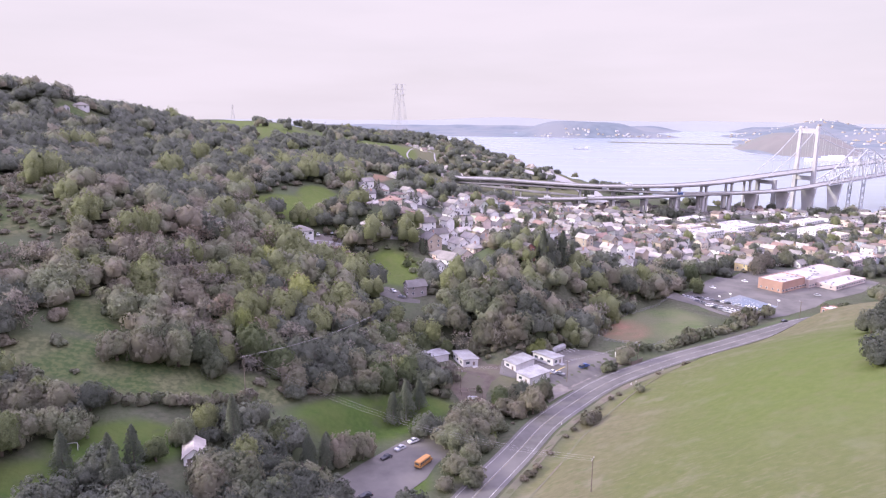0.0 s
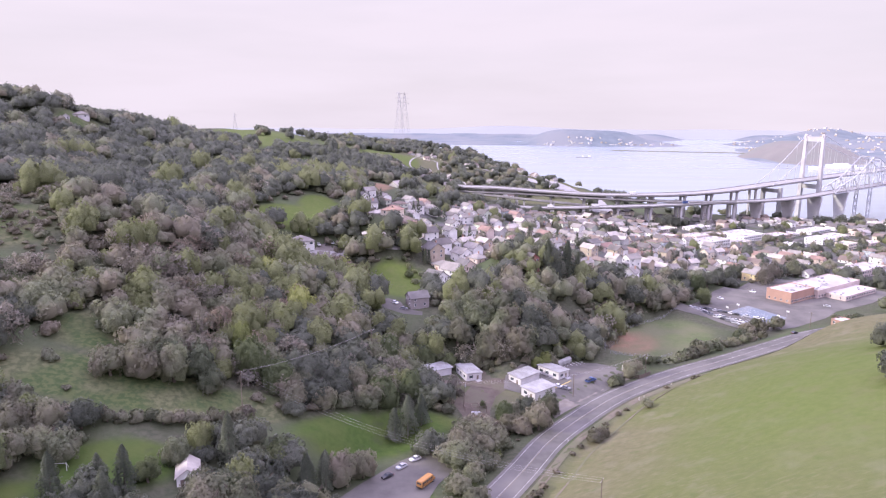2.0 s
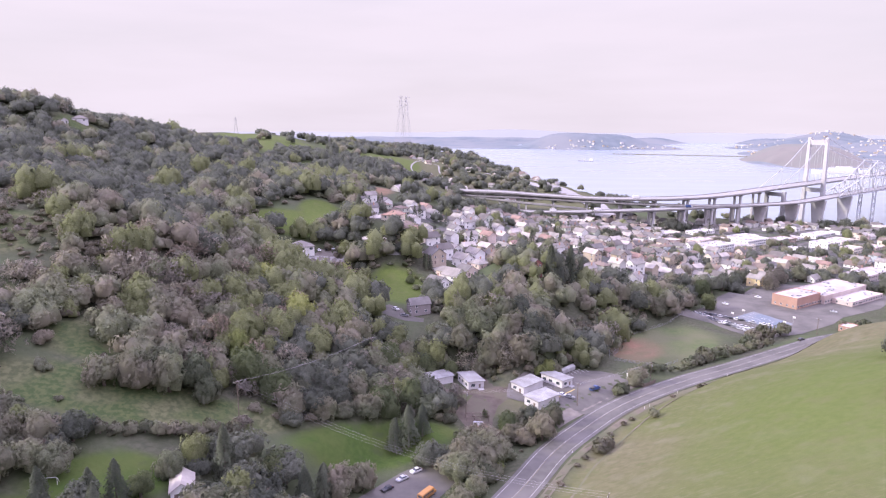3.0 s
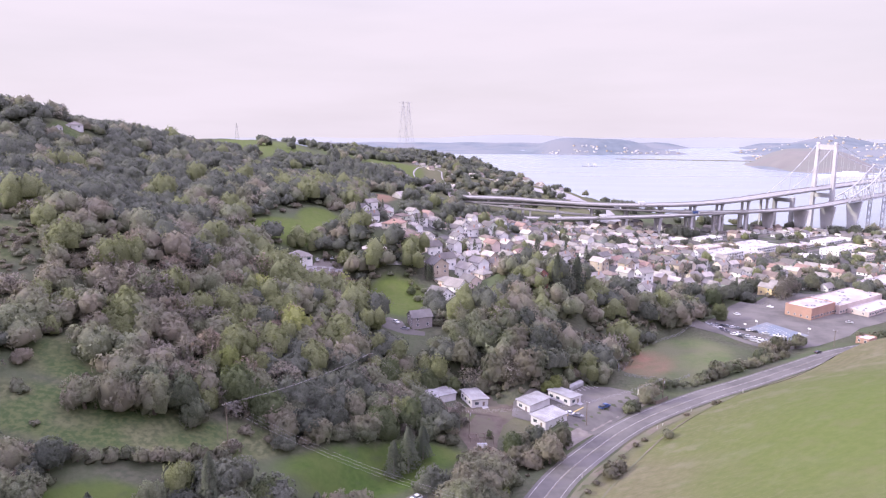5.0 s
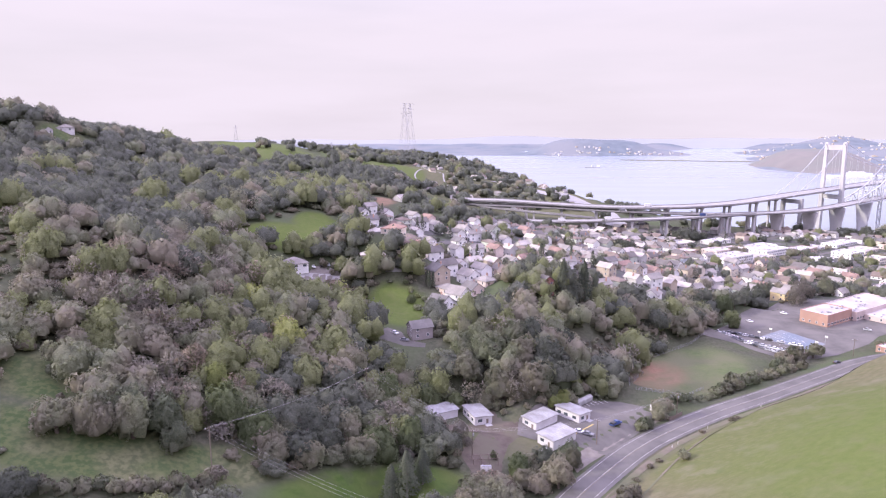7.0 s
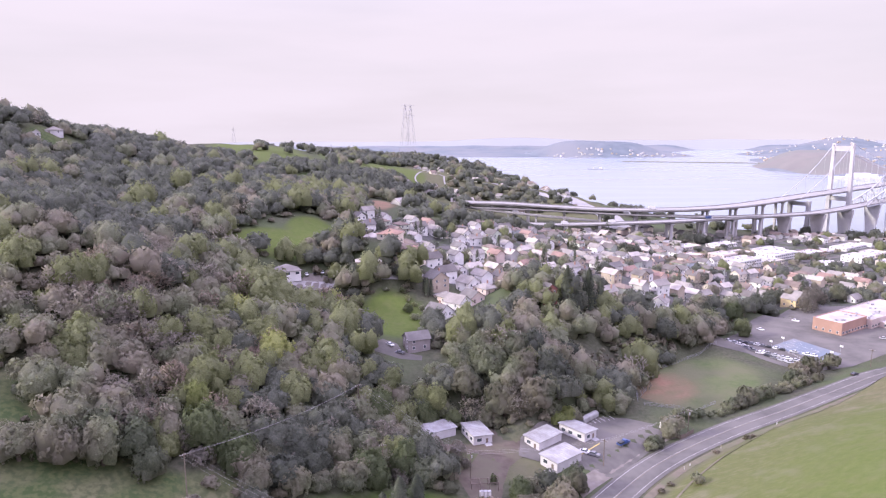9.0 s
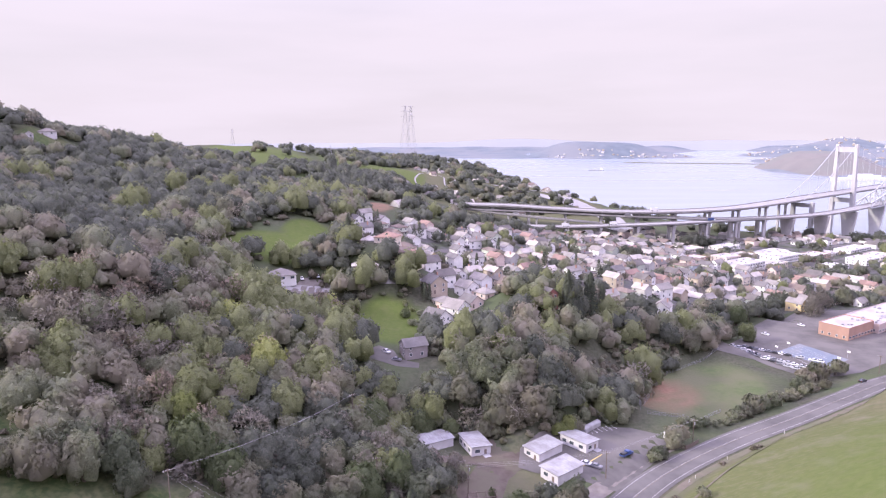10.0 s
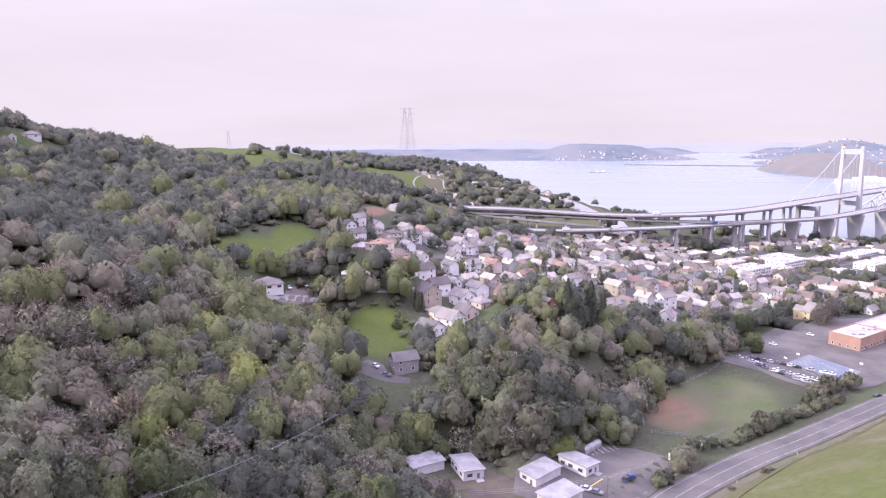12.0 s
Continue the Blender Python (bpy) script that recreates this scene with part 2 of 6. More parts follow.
def height(x, y):
    """The ground's height over the water."""
    x, y = np.asarray(x, float), np.asarray(y, float)
    z = np.full(np.broadcast(x, y).shape, 22.0)
    for cx, cy, r, h in HILLS:
        z = z + h * np.exp(-((x - cx) ** 2 + (y - cy) ** 2) / r ** 2)
    d, _ = along(ROAD, x, y)
    e = np.maximum(d - 9.5, 0)
    z = z + 95 * np.tanh(0.46 * e / 95) + 2.2 * (1 - np.exp(-e / 4))
    z = z + ripple(x, y) * step(10, 30, np.abs(d))
    for cx, cy, hx, hy, turn, level in YARDS:
        c, s = math.cos(radians(turn)), math.sin(radians(turn))
        u, v = (x - cx) * c + (y - cy) * s, -(x - cx) * s + (y - cy) * c
        out = np.hypot(np.maximum(np.abs(u) - hx, 0), np.maximum(np.abs(v) - hy, 0))
        z = z + (level - z) * (1 - step(0, 14, out))
    z = z + (road_z(y) - z) * (1 - step(7.5, 17, np.abs(d)))
    coast, _ = along(COAST, x, y)
    z = -6 + (z + 6) * step(-5, 70, -coast)
    # far shores across the water
    far = np.full(z.shape, -6.0)
    far = np.maximum(far, -6 + 96 * np.exp(-(((x - 790) / 340) ** 2 + ((y - 3860) / 210) ** 2) ** 2.0) * (0.93 + 0.07 * np.sin(x * 0.013)))
    far = np.maximum(far, -6 + 26 * np.exp(-(((x - 1120) / 170) ** 2 + ((y - 3800) / 190) ** 2) ** 2.0))
    far = np.maximum(far, -6 + 68 * np.exp(-(((x - 1330 - 0.2 * (y - 2500)) / 175) ** 2 + ((y - 2580) / 340) ** 2) ** 2.2))
    far = np.maximum(far, -6 + 24 * np.exp(-(((x - 2000) / 640) ** 2 + ((y - 2950) / 700) ** 2) ** 3.0))
    far = np.maximum(far, -6 + 62 * np.exp(-(((x - 2300) / 520) ** 2 + ((y - 3350) / 480) ** 2) ** 1.4))
    far = np.maximum(far, -6 + 100 * np.exp(-(((x - 2150) / 330) ** 2 + ((y - 3850) / 280) ** 2)))
    far = np.maximum(far, -6 + 9.5 * step(3640, 3760, y + 0.12 * x) * (1 - step(380, 520, x)))
    far = np.maximum(far, -6 + (10 + 30 * step(4500, 4880, y)) * step(4350, 4450, y) * (1 - np.exp(-((x - 0.385 * y) / 270) ** 4)))
    far = np.where(far > 0, far + 2.5 * ripple(x * 0.4, y * 0.4) * np.clip(far / 25, 0, 1), far)
    return np.maximum(z, far)


def ground_z(x, y):
    return float(height(x, y))

# ---- builders ----


def mesh_quads(name, verts, faces, mats, slots=None, smooth=False):
    """A mesh from arrays: verts (n, 3), faces (m, 3 or 4)."""
    verts, faces = np.asarray(verts, float), np.asarray(faces, int)
    me = bpy.data.meshes.new(name)
    k = faces.shape[1]
    me.vertices.add(len(verts))
    me.vertices.foreach_set("co", verts.ravel())
    me.loops.add(faces.size)
    me.loops.foreach_set("vertex_index", faces.ravel())
    me.polygons.add(len(faces))
    me.polygons.foreach_set("loop_start", np.arange(0, faces.size, k))
    me.polygons.foreach_set("loop_total", np.full(len(faces), k))
    if slots is not None:
        me.polygons.foreach_set("material_index", np.asarray(slots, int))
    me.polygons.foreach_set("use_smooth", np.full(len(faces), smooth))
    for m in mats:
        me.materials.append(m)
    me.update(calc_edges=True)
    me.validate()
    return me


class Shape:
    """Collects boxes, prisms and tubes with material slots and turns them into one mesh."""

    def __init__(self):
        self.v, self.f, self.s = [], [], []

    def add(self, verts, faces, slot=0):
        n = len(self.v)
        self.v += [tuple(p) for p in verts]
        self.f += [tuple(n + i for i in f) for f in faces]
        self.s += [slot] * len(faces)
        return self

    def box(self, x0, y0, z0, x1, y1, z1, slot=0, m=None):
        p = [Vector((x, y, z)) for z in (z0, z1) for x, y in ((x0, y0), (x1, y0), (x1, y1), (x0, y1))]
        if m:
            p = [m @ q for q in p]
        return self.add(p, [(3, 2, 1, 0), (4, 5, 6, 7), (0, 1, 5, 4), (1, 2, 6, 5), (2, 3, 7, 6), (3, 0, 4, 7)], slot)

    def tube(self, pts, radii, sides=6, slot=0, cap=True):
        pts = [Vector(p) for p in pts]
        rings = []
        for i, p in enumerate(pts):
            way = (pts[min(i + 1, len(pts) - 1)] - pts[max(i - 1, 0)]).normalized()
            a = way.cross(Vector((0, 0, 1)) if abs(way.z) < 0.95 else Vector((1, 0, 0))).normalized()
            b = way.cross(a)
            r = radii[i] if hasattr(radii, "__len__") else radii
            rings.append([p + r * (math.cos(2 * math.pi * k / sides) * a + math.sin(2 * math.pi * k / sides) * b) for k in range(sides)])
        verts = [q for ring in rings for q in ring]
        faces = [(i * sides + k, i * sides + (k + 1) % sides, (i + 1) * sides + (k + 1) % sides, (i + 1) * sides + k) for i in range(len(pts) - 1) for k in range(sides)]
        if cap:
            faces += [tuple(range(sides))[::-1], tuple((len(pts) - 1) * sides + k for k in range(sides))]
        return self.add(verts, faces, slot)

    def bar(self, a, b, w=0.2, slot=0, h=None):
        """A square bar from a to b."""
        a, b = Vector(a), Vector(b)
        way = (b - a).normalized()
        side = way.cross(Vector((0, 0, 1)) if abs(way.z) < 0.95 else Vector((1, 0, 0))).normalized()
        up = side.cross(way)
        h = h or w
        p = [q + sx * side * w / 2 + sy * up * h / 2 for q in (a, b) for sx, sy in ((-1, -1), (1, -1), (1, 1), (-1, 1))]
        return self.add(p, [(3, 2, 1, 0), (4, 5, 6, 7), (0, 1, 5, 4), (1, 2, 6, 5), (2, 3, 7, 6), (3, 0, 4, 7)], slot)

    def mesh(self, name, *mats):
        me = bpy.data.meshes.new(name)
        me.from_pydata(self.v, [], self.f)
        for m in mats:
            me.materials.append(m)
        me.polygons.foreach_set("material_index", self.s)
        me.update()
        return me


def part(name, shape, material, parent, label="", m=None):
    """Links a shape as one mesh object under a thing."""
    mats = material if isinstance(material, (list, tuple)) else [material]
    ob = new(name, shape.mesh(name, *mats) if isinstance(shape, Shape) else shape)
    ob.parent = parent
    if m is not None:
        ob.matrix_basis = m
    if label:
        ob["label"] = label
    return ob


def thing(name, m, label, category, group=""):
    ob = new(name)
    ob.empty_display_size = 0.5
    ob.matrix_basis = m
    return tagged(ob, label, category, group)


def spline(pts, step_len=4.0):
    """Points at even steps along a smooth curve through pts (2 or 3 numbers each)."""
    p = np.array(pts, float)
    p = np.vstack([2 * p[0] - p[1], p, 2 * p[-1] - p[-2]])
    out = []
    for a, b, c, d in zip(p[:-3], p[1:-2], p[2:-1], p[3:]):
        n = max(1, int(np.linalg.norm(c - b) / step_len))
        for k in range(n):
            t = k / n
            out.append(0.5 * (2 * b + (c - a) * t + (2 * a - 5 * b + 4 * c - d) * t * t + (3 * b - a - 3 * c + d) * t ** 3))
    return np.array(out + [p[-2]])


def ribbon(pts, left, right, lift, z=None, closed_sides=0.0):
    """Verts and faces of a strip along 2D points, draped on the ground (or at height z(i)), from left to right of the line."""
    pts = np.asarray(pts, float)
    way = np.gradient(pts[:, :2], axis=0)
    way /= np.linalg.norm(way, axis=1)[:, None]
    nor = np.stack([way[:, 1], -way[:, 0]], 1)
    n = max(2, int(abs(right - left) / 3) + 1)
    cols = []
    for o in np.linspace(left, right, n):
        q = pts[:, :2] + nor * o
        zz = (height(q[:, 0], q[:, 1]) if z is None else z) + lift
        cols.append(np.column_stack([q, zz]))
    v = np.stack(cols, 1).reshape(-1, 3)
    f = [(i * n + k, i * n + k + 1, (i + 1) * n + k + 1, (i + 1) * n + k) for i in range(len(pts) - 1) for k in range(n - 1)]
    return v, np.array(f)


# ---- ground, water ----
LAWNS = [(-102, 446, 24, 20, 20), (-88, 476, 15, 28, 12), (-29, 388, 19, 26, 12), (-96, 184, 20, 12, 30), (-112, 162, 14, 8, 20), (-24, 240, 34, 11, 28), (-8, 199, 5, 7, 0), (66, 359, 8, 10, 30),
          (-86, 1120, 40, 110, 0), (-163, 812, 14, 22, 0)]
CLEAR = [(128, 377, 23, 41, -38), (-200, 300, 22, 20, 20), (-178, 258, 12, 9, 0), (-112, 221, 44, 14, 12), (-132, 246, 14, 12, 0), (-70, 232, 16, 9, 20), (-296, 560, 18, 20, 0),
         (-250, 1000, 150, 205, 10), (-330, 1270, 150, 200, 0), (-86, 1120, 40, 110, 0), (-163, 812, 14, 24, 0), (-66, 675, 14, 48, 0), (-60, 1180, 55, 190, 0), (-245, 920, 70, 95, 25), (-150, 1100, 60, 160, 10), (6, 293, 24, 10, 12)]


def inside(spots, x, y, soft=0.35):
    """1 within the ellipses (x, y, rx, ry, degrees), fading over their rims."""
    w = np.zeros(np.broadcast(np.asarray(x, float), y).shape)
    for cx, cy, rx, ry, turn in spots:
        c, s = math.cos(radians(turn)), math.sin(radians(turn))
        u, v = ((x - cx) * c + (y - cy) * s) / rx, (-(x - cx) * s + (y - cy) * c) / ry
        w = np.maximum(w, 1 - step(1 - soft / 2, 1 + soft / 2, np.hypot(u, v)))
    return w


TOWN = [(20, 432), (62, 428), (112, 452), (152, 472), (190, 525), (330, 530), (440, 470), (680, 600), (680, 850), (500, 900), (330, 885), (200, 860), (120, 800), (72, 705), (28, 645), (-14, 602), (-42, 592), (-64, 562), (-70, 520), (-48, 450)]


def within(poly, x, y):
    x, y = np.asarray(x, float), np.asarray(y, float)
    odd = np.zeros(np.broadcast(x, y).shape, bool)
    for (ax, ay), (bx, by) in zip(poly, poly[1:] + poly[:1]):
        odd ^= ((ay > y) != (by > y)) & (x < (bx - ax) * (y - ay) / (by - ay + 1e-9) + ax)
    return odd


def spaced(lo, a, b, hi, fine, grow=1.12):
    mid = list(np.arange(a, b + fine, fine))
    out, s, v = [], fine, mid[-1]
    while v < hi:
        s = min(s * grow, 60)
        v += s
        out.append(min(v, hi))
    left, s, v = [], fine, mid[0]
    while v > lo:
        s = min(s * grow, 60)
        v -= s
        left.append(max(v, lo))
    return np.array(left[::-1] + mid + out)


gx, gy = spaced(-4900, -330, 330, 4900, 4.0, 1.08), spaced(-500, 120, 520, 4900, 4.0, 1.06)
X, Y = np.meshgrid(gx, gy)
Z = height(X, Y)
nx, ny = len(gx), len(gy)
idx = np.arange(nx * ny).reshape(ny, nx)
faces = np.stack([idx[:-1, :-1], idx[:-1, 1:], idx[1:, 1:], idx[1:, :-1]], -1).reshape(-1, 4)


def ground_material():
    m = bpy.data.materials.new("ground_cover")
    m.use_nodes = True
    n, l = m.node_tree.nodes, m.node_tree.links
    bs, geo = n["Principled BSDF"], n.new("ShaderNodeNewGeometry")
    bs.inputs["Roughness"].default_value, bs.inputs["Specular IOR Level"].default_value = 0.95, 0.1

    def tone(a, b, scale, detail=6.0, lo=0.35, hi=0.65):
        t, r, x = n.new("ShaderNodeTexNoise"), n.new("ShaderNodeMapRange"), n.new("ShaderNodeMix")
        t.inputs["Scale"].default_value, t.inputs["Detail"].default_value = scale, detail
        r.inputs[1].default_value, r.inputs[2].default_value = lo, hi
        x.data_type = "RGBA"
        l.new(geo.outputs["Position"], t.inputs["Vector"])
        l.new(t.outputs["Fac"], r.inputs[0])
        l.new(r.outputs[0], x.inputs[0])
        for sock, col in ((x.inputs[6], a), (x.inputs[7], b)):
            if isinstance(col, tuple):
                sock.default_value = (*col, 1)
            else:
                l.new(col, sock)
        return x.outputs[2]

    wild = tone(tone((0.062, 0.066, 0.046), (0.11, 0.104, 0.078), 0.6), (0.085, 0.105, 0.055), 0.03)
    lawn = tone(tone(tone((0.045, 0.083, 0.02), (0.066, 0.106, 0.027), 0.5), (0.09, 0.114, 0.036), 0.05), (0.066, 0.084, 0.036), 0.16, 6.0, 0.55, 0.75)
    pasture = tone(tone((0.124, 0.12, 0.066), (0.155, 0.146, 0.084), 0.35), tone((0.108, 0.122, 0.05), (0.126, 0.136, 0.058), 0.4), 0.012, 2.0, 0.42, 0.58)
    pasture = tone(tone(pasture, (0.185, 0.172, 0.118), 0.09, 8.0, 0.52, 0.78), (0.1, 0.122, 0.052), 0.25, 6.0, 0.56, 0.8)
    turn, fine, cut, rut = n.new("ShaderNodeMapping"), n.new("ShaderNodeTexNoise"), n.new("ShaderNodeMapRange"), n.new("ShaderNodeMix")
    turn.inputs["Rotation"].default_value, turn.inputs["Scale"].default_value = (0, 0, -0.95), (0.1, 0.9, 0.9)
    fine.inputs["Scale"].default_value, fine.inputs["Detail"].default_value = 1.0, 5.0
    cut.inputs[1].default_value, cut.inputs[2].default_value, cut.inputs[4].default_value = 0.52, 0.74, 0.6
    rut.data_type = "RGBA"
    rut.inputs[7].default_value = (0.185, 0.17, 0.105, 1)
    l.new(geo.outputs["Position"], turn.inputs["Vector"])
    l.new(turn.outputs["Vector"], fine.inputs["Vector"])
    l.new(fine.outputs["Fac"], cut.inputs[0])
    l.new(cut.outputs[0], rut.inputs[0])
    l.new(pasture, rut.inputs[6])
    pasture = rut.outputs[2]
    paved = tone(tone((0.15, 0.143, 0.143), (0.105, 0.105, 0.1), 0.3), (0.085, 0.1, 0.062), 0.07, 6.0, 0.45, 0.6)
    dirt = tone(tone((0.22, 0.135, 0.092), (0.275, 0.17, 0.12), 0.6), (0.19, 0.15, 0.095), 0.1)
    worn = tone(tone((0.088, 0.118, 0.052), (0.115, 0.142, 0.064), 0.5), (0.135, 0.14, 0.082), 0.06)
    fresh = tone(tone((0.098, 0.132, 0.036), (0.116, 0.146, 0.044), 0.4), (0.128, 0.142, 0.058), 0.15, 8.0, 0.5, 0.75)
    dry = tone(tone((0.085, 0.098, 0.05), (0.125, 0.128, 0.072), 0.5), (0.138, 0.13, 0.085), 0.07)
    meadow = tone(tone((0.058, 0.085, 0.034), (0.095, 0.115, 0.05), 0.6, 8.0, 0.42, 0.58), tone((0.135, 0.14, 0.075), (0.082, 0.095, 0.048), 0.5, 8.0, 0.42, 0.58), 0.06, 5.0, 0.44, 0.6)
    out = wild
    for name, col in (("dry", dry), ("meadow", meadow), ("lawn", lawn), ("worn", worn), ("dirt", dirt), ("bare_soil", dirt), ("pasture", pasture), ("fresh", fresh), ("paved", paved)):
        at, x = n.new("ShaderNodeAttribute"), n.new("ShaderNodeMix")
        at.attribute_name = name
        x.data_type = "RGBA"
        l.new(at.outputs["Fac"], x.inputs[0])
        l.new(out, x.inputs[6])
        l.new(col, x.inputs[7])
        out = x.outputs[2]
    l.new(out, bs.inputs["Base Color"])
    t, bp = n.new("ShaderNodeTexNoise"), n.new("ShaderNodeBump")
    t.inputs["Scale"].default_value, t.inputs["Detail"].default_value = 0.8, 8.0
    bp.inputs["Strength"].default_value, bp.inputs["Distance"].default_value = 0.5, 0.5
    l.new(geo.outputs["Position"], t.inputs["Vector"])
    l.new(t.outputs["Fac"], bp.inputs["Height"])
    l.new(bp.outputs["Normal"], bs.inputs["Normal"])
    return m


M["ground"] = ground_material()
me = mesh_quads("ground", np.column_stack([X.ravel(), Y.ravel(), Z.ravel()]), faces, [M["ground"]], smooth=True)
DX, _ = along(ROAD, X, Y)
zones = {
    "lawn": inside(LAWNS, X, Y),
    "pasture": step(9, 13, DX) * (Y < 430) * step(-20, 40, 430 - Y),
    "dirt": inside([(104, 370, 15, 20, -28), (96, 370, 10, 16, -20)], X, Y, 0.5) * (0.75 + 0.25 * np.sin(X * 1.3 + 2 * np.sin(Y * 0.7)) * np.sin(Y * 0.9)),
    "bare_soil": inside([(-66, 672, 12, 40, 0)], X, Y),
    "worn": inside([(126, 376, 25, 42, -38)], X, Y),
    "dry": np.maximum(0.8 * inside(CLEAR[1:3], X, Y), np.maximum(0.55 * inside(CLEAR[3:7], X, Y), np.maximum((np.abs(DX - 11) < 4) * (Y < 380) * 0.9, 0.9 * inside([(20, 284, 34, 13, 22)], X, Y)))),
    "fresh": np.maximum(0.85 * inside([(150, 215, 60, 75, -35)], X, Y, 1.2) * step(14, 45, DX), 0.85 * inside(CLEAR[8:10] + CLEAR[13:15] + LAWNS[:3], X, Y)),
    "meadow": inside(CLEAR[1:7], X, Y),
    "paved": within(TOWN, X, Y) * 0.9,
}
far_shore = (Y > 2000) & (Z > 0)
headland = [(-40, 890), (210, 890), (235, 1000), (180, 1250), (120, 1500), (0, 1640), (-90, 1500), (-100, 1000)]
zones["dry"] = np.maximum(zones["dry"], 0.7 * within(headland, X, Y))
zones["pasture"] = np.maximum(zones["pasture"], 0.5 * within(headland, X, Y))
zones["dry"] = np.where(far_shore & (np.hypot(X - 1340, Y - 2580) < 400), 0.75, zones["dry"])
for key, val in zones.items():
    at = me.attributes.new(key, "FLOAT", "POINT")
    at.data.foreach_set("value", np.asarray(val, float).ravel())
# bluish base colour and emission stand in for haze over the far land
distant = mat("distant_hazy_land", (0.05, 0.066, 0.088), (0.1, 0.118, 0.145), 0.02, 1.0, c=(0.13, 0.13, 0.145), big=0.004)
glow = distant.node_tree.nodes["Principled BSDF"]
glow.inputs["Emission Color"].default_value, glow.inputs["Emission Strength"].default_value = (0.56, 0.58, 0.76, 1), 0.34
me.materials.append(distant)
# the bluff's own brown, with pale haze put in as emission
brown = mat("hazy_brown_bluff", (0.115, 0.1, 0.095), (0.16, 0.138, 0.128), 0.02, 1.0, c=(0.12, 0.118, 0.105), big=0.006)
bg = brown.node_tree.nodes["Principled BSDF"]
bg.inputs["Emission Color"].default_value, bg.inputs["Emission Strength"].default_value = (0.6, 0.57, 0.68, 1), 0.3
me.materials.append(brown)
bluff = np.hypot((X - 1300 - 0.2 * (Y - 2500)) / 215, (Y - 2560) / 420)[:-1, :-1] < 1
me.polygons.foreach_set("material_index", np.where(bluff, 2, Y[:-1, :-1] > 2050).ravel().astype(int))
tagged(new("ground", me), "rolling grassy valley ground with green lawns and dry slopes", "ground", kind="structure")


def water_material():
    m = bpy.data.materials.new("bay_water")
    m.use_nodes = True
    n, l = m.node_tree.nodes, m.node_tree.links
    bs = n["Principled BSDF"]
    bs.inputs["Base Color"].default_value = (0.29, 0.345, 0.4, 1)
    bs.inputs["Roughness"].default_value, bs.inputs["IOR"].default_value = 0.3, 1.33
    bs.inputs["Specular IOR Level"].default_value = 0.9
    geo, mp, t, r, bp = (n.new(k) for k in ("ShaderNodeNewGeometry", "ShaderNodeMapping", "ShaderNodeTexNoise", "ShaderNodeMapRange", "ShaderNodeBump"))
    mp.inputs["Scale"].default_value = (0.002, 0.012, 1)
    t.inputs["Scale"].default_value, t.inputs["Detail"].default_value = 1.0, 6.0
    r.inputs[3].default_value, r.inputs[4].default_value = 0.12, 0.3
    l.new(geo.outputs["Position"], mp.inputs["Vector"])
    l.new(mp.outputs["Vector"], t.inputs["Vector"])
    l.new(t.outputs["Fac"], r.inputs[0])
    l.new(r.outputs[0], bs.inputs["Roughness"])
    t2 = n.new("ShaderNodeTexNoise")
    t2.inputs["Scale"].default_value = 0.15
    bp.inputs["Strength"].default_value, bp.inputs["Distance"].default_value = 0.15, 0.5
    l.new(geo.outputs["Position"], t2.inputs["Vector"])
    l.new(t2.outputs["Fac"], bp.inputs["Height"])
    l.new(bp.outputs["Normal"], bs.inputs["Normal"])
    return m


wv = [(-4900, 700, 0), (4900, 700, 0), (4900, 4900, 0), (-4900, 4900, 0)]
tagged(new("water", mesh_quads("water", wv, [(0, 1, 2, 3)], [water_material()])), "pale calm bay water under a bright sky", "water", kind="structure")

# hazy hills on the horizon; their haze is pale colour plus emission
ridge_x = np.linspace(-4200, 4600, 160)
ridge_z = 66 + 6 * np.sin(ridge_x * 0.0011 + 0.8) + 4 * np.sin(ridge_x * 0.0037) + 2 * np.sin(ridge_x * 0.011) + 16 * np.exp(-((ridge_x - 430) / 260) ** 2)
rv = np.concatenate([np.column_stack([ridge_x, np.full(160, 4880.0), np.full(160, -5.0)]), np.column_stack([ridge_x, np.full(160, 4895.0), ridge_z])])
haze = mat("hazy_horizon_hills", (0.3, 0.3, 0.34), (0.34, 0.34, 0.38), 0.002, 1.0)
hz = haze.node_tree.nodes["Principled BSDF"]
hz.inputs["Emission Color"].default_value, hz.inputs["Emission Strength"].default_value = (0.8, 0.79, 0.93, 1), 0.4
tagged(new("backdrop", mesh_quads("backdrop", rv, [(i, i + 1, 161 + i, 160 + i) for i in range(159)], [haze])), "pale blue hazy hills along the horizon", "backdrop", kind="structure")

# ---- road, yards ----
road_line = spline(ROAD, 3.0)
v, f = ribbon(road_line, -6.2, 6.0, 0.12)
tagged(new("road", mesh_quads("road", v, f, [M["asphalt"]])), "grey asphalt two-lane road with painted edge lines", "road", kind="structure")
for name, o, w, m in (("edge_line", -4.9, 0.2, "worn_line"), ("edge_line", 4.5, 0.2, "worn_line"), ("centre_line", -0.2, 0.16, "worn_line"), ("centre_line", 0.15, 0.14, "worn_yellow")):
    v, f = ribbon(road_line, o - w / 2, o + w / 2, 0.17)
    tagged(new(name, mesh_quads(name, v, f, [M[m]])), "painted line along the road", "road marking", kind="structure")


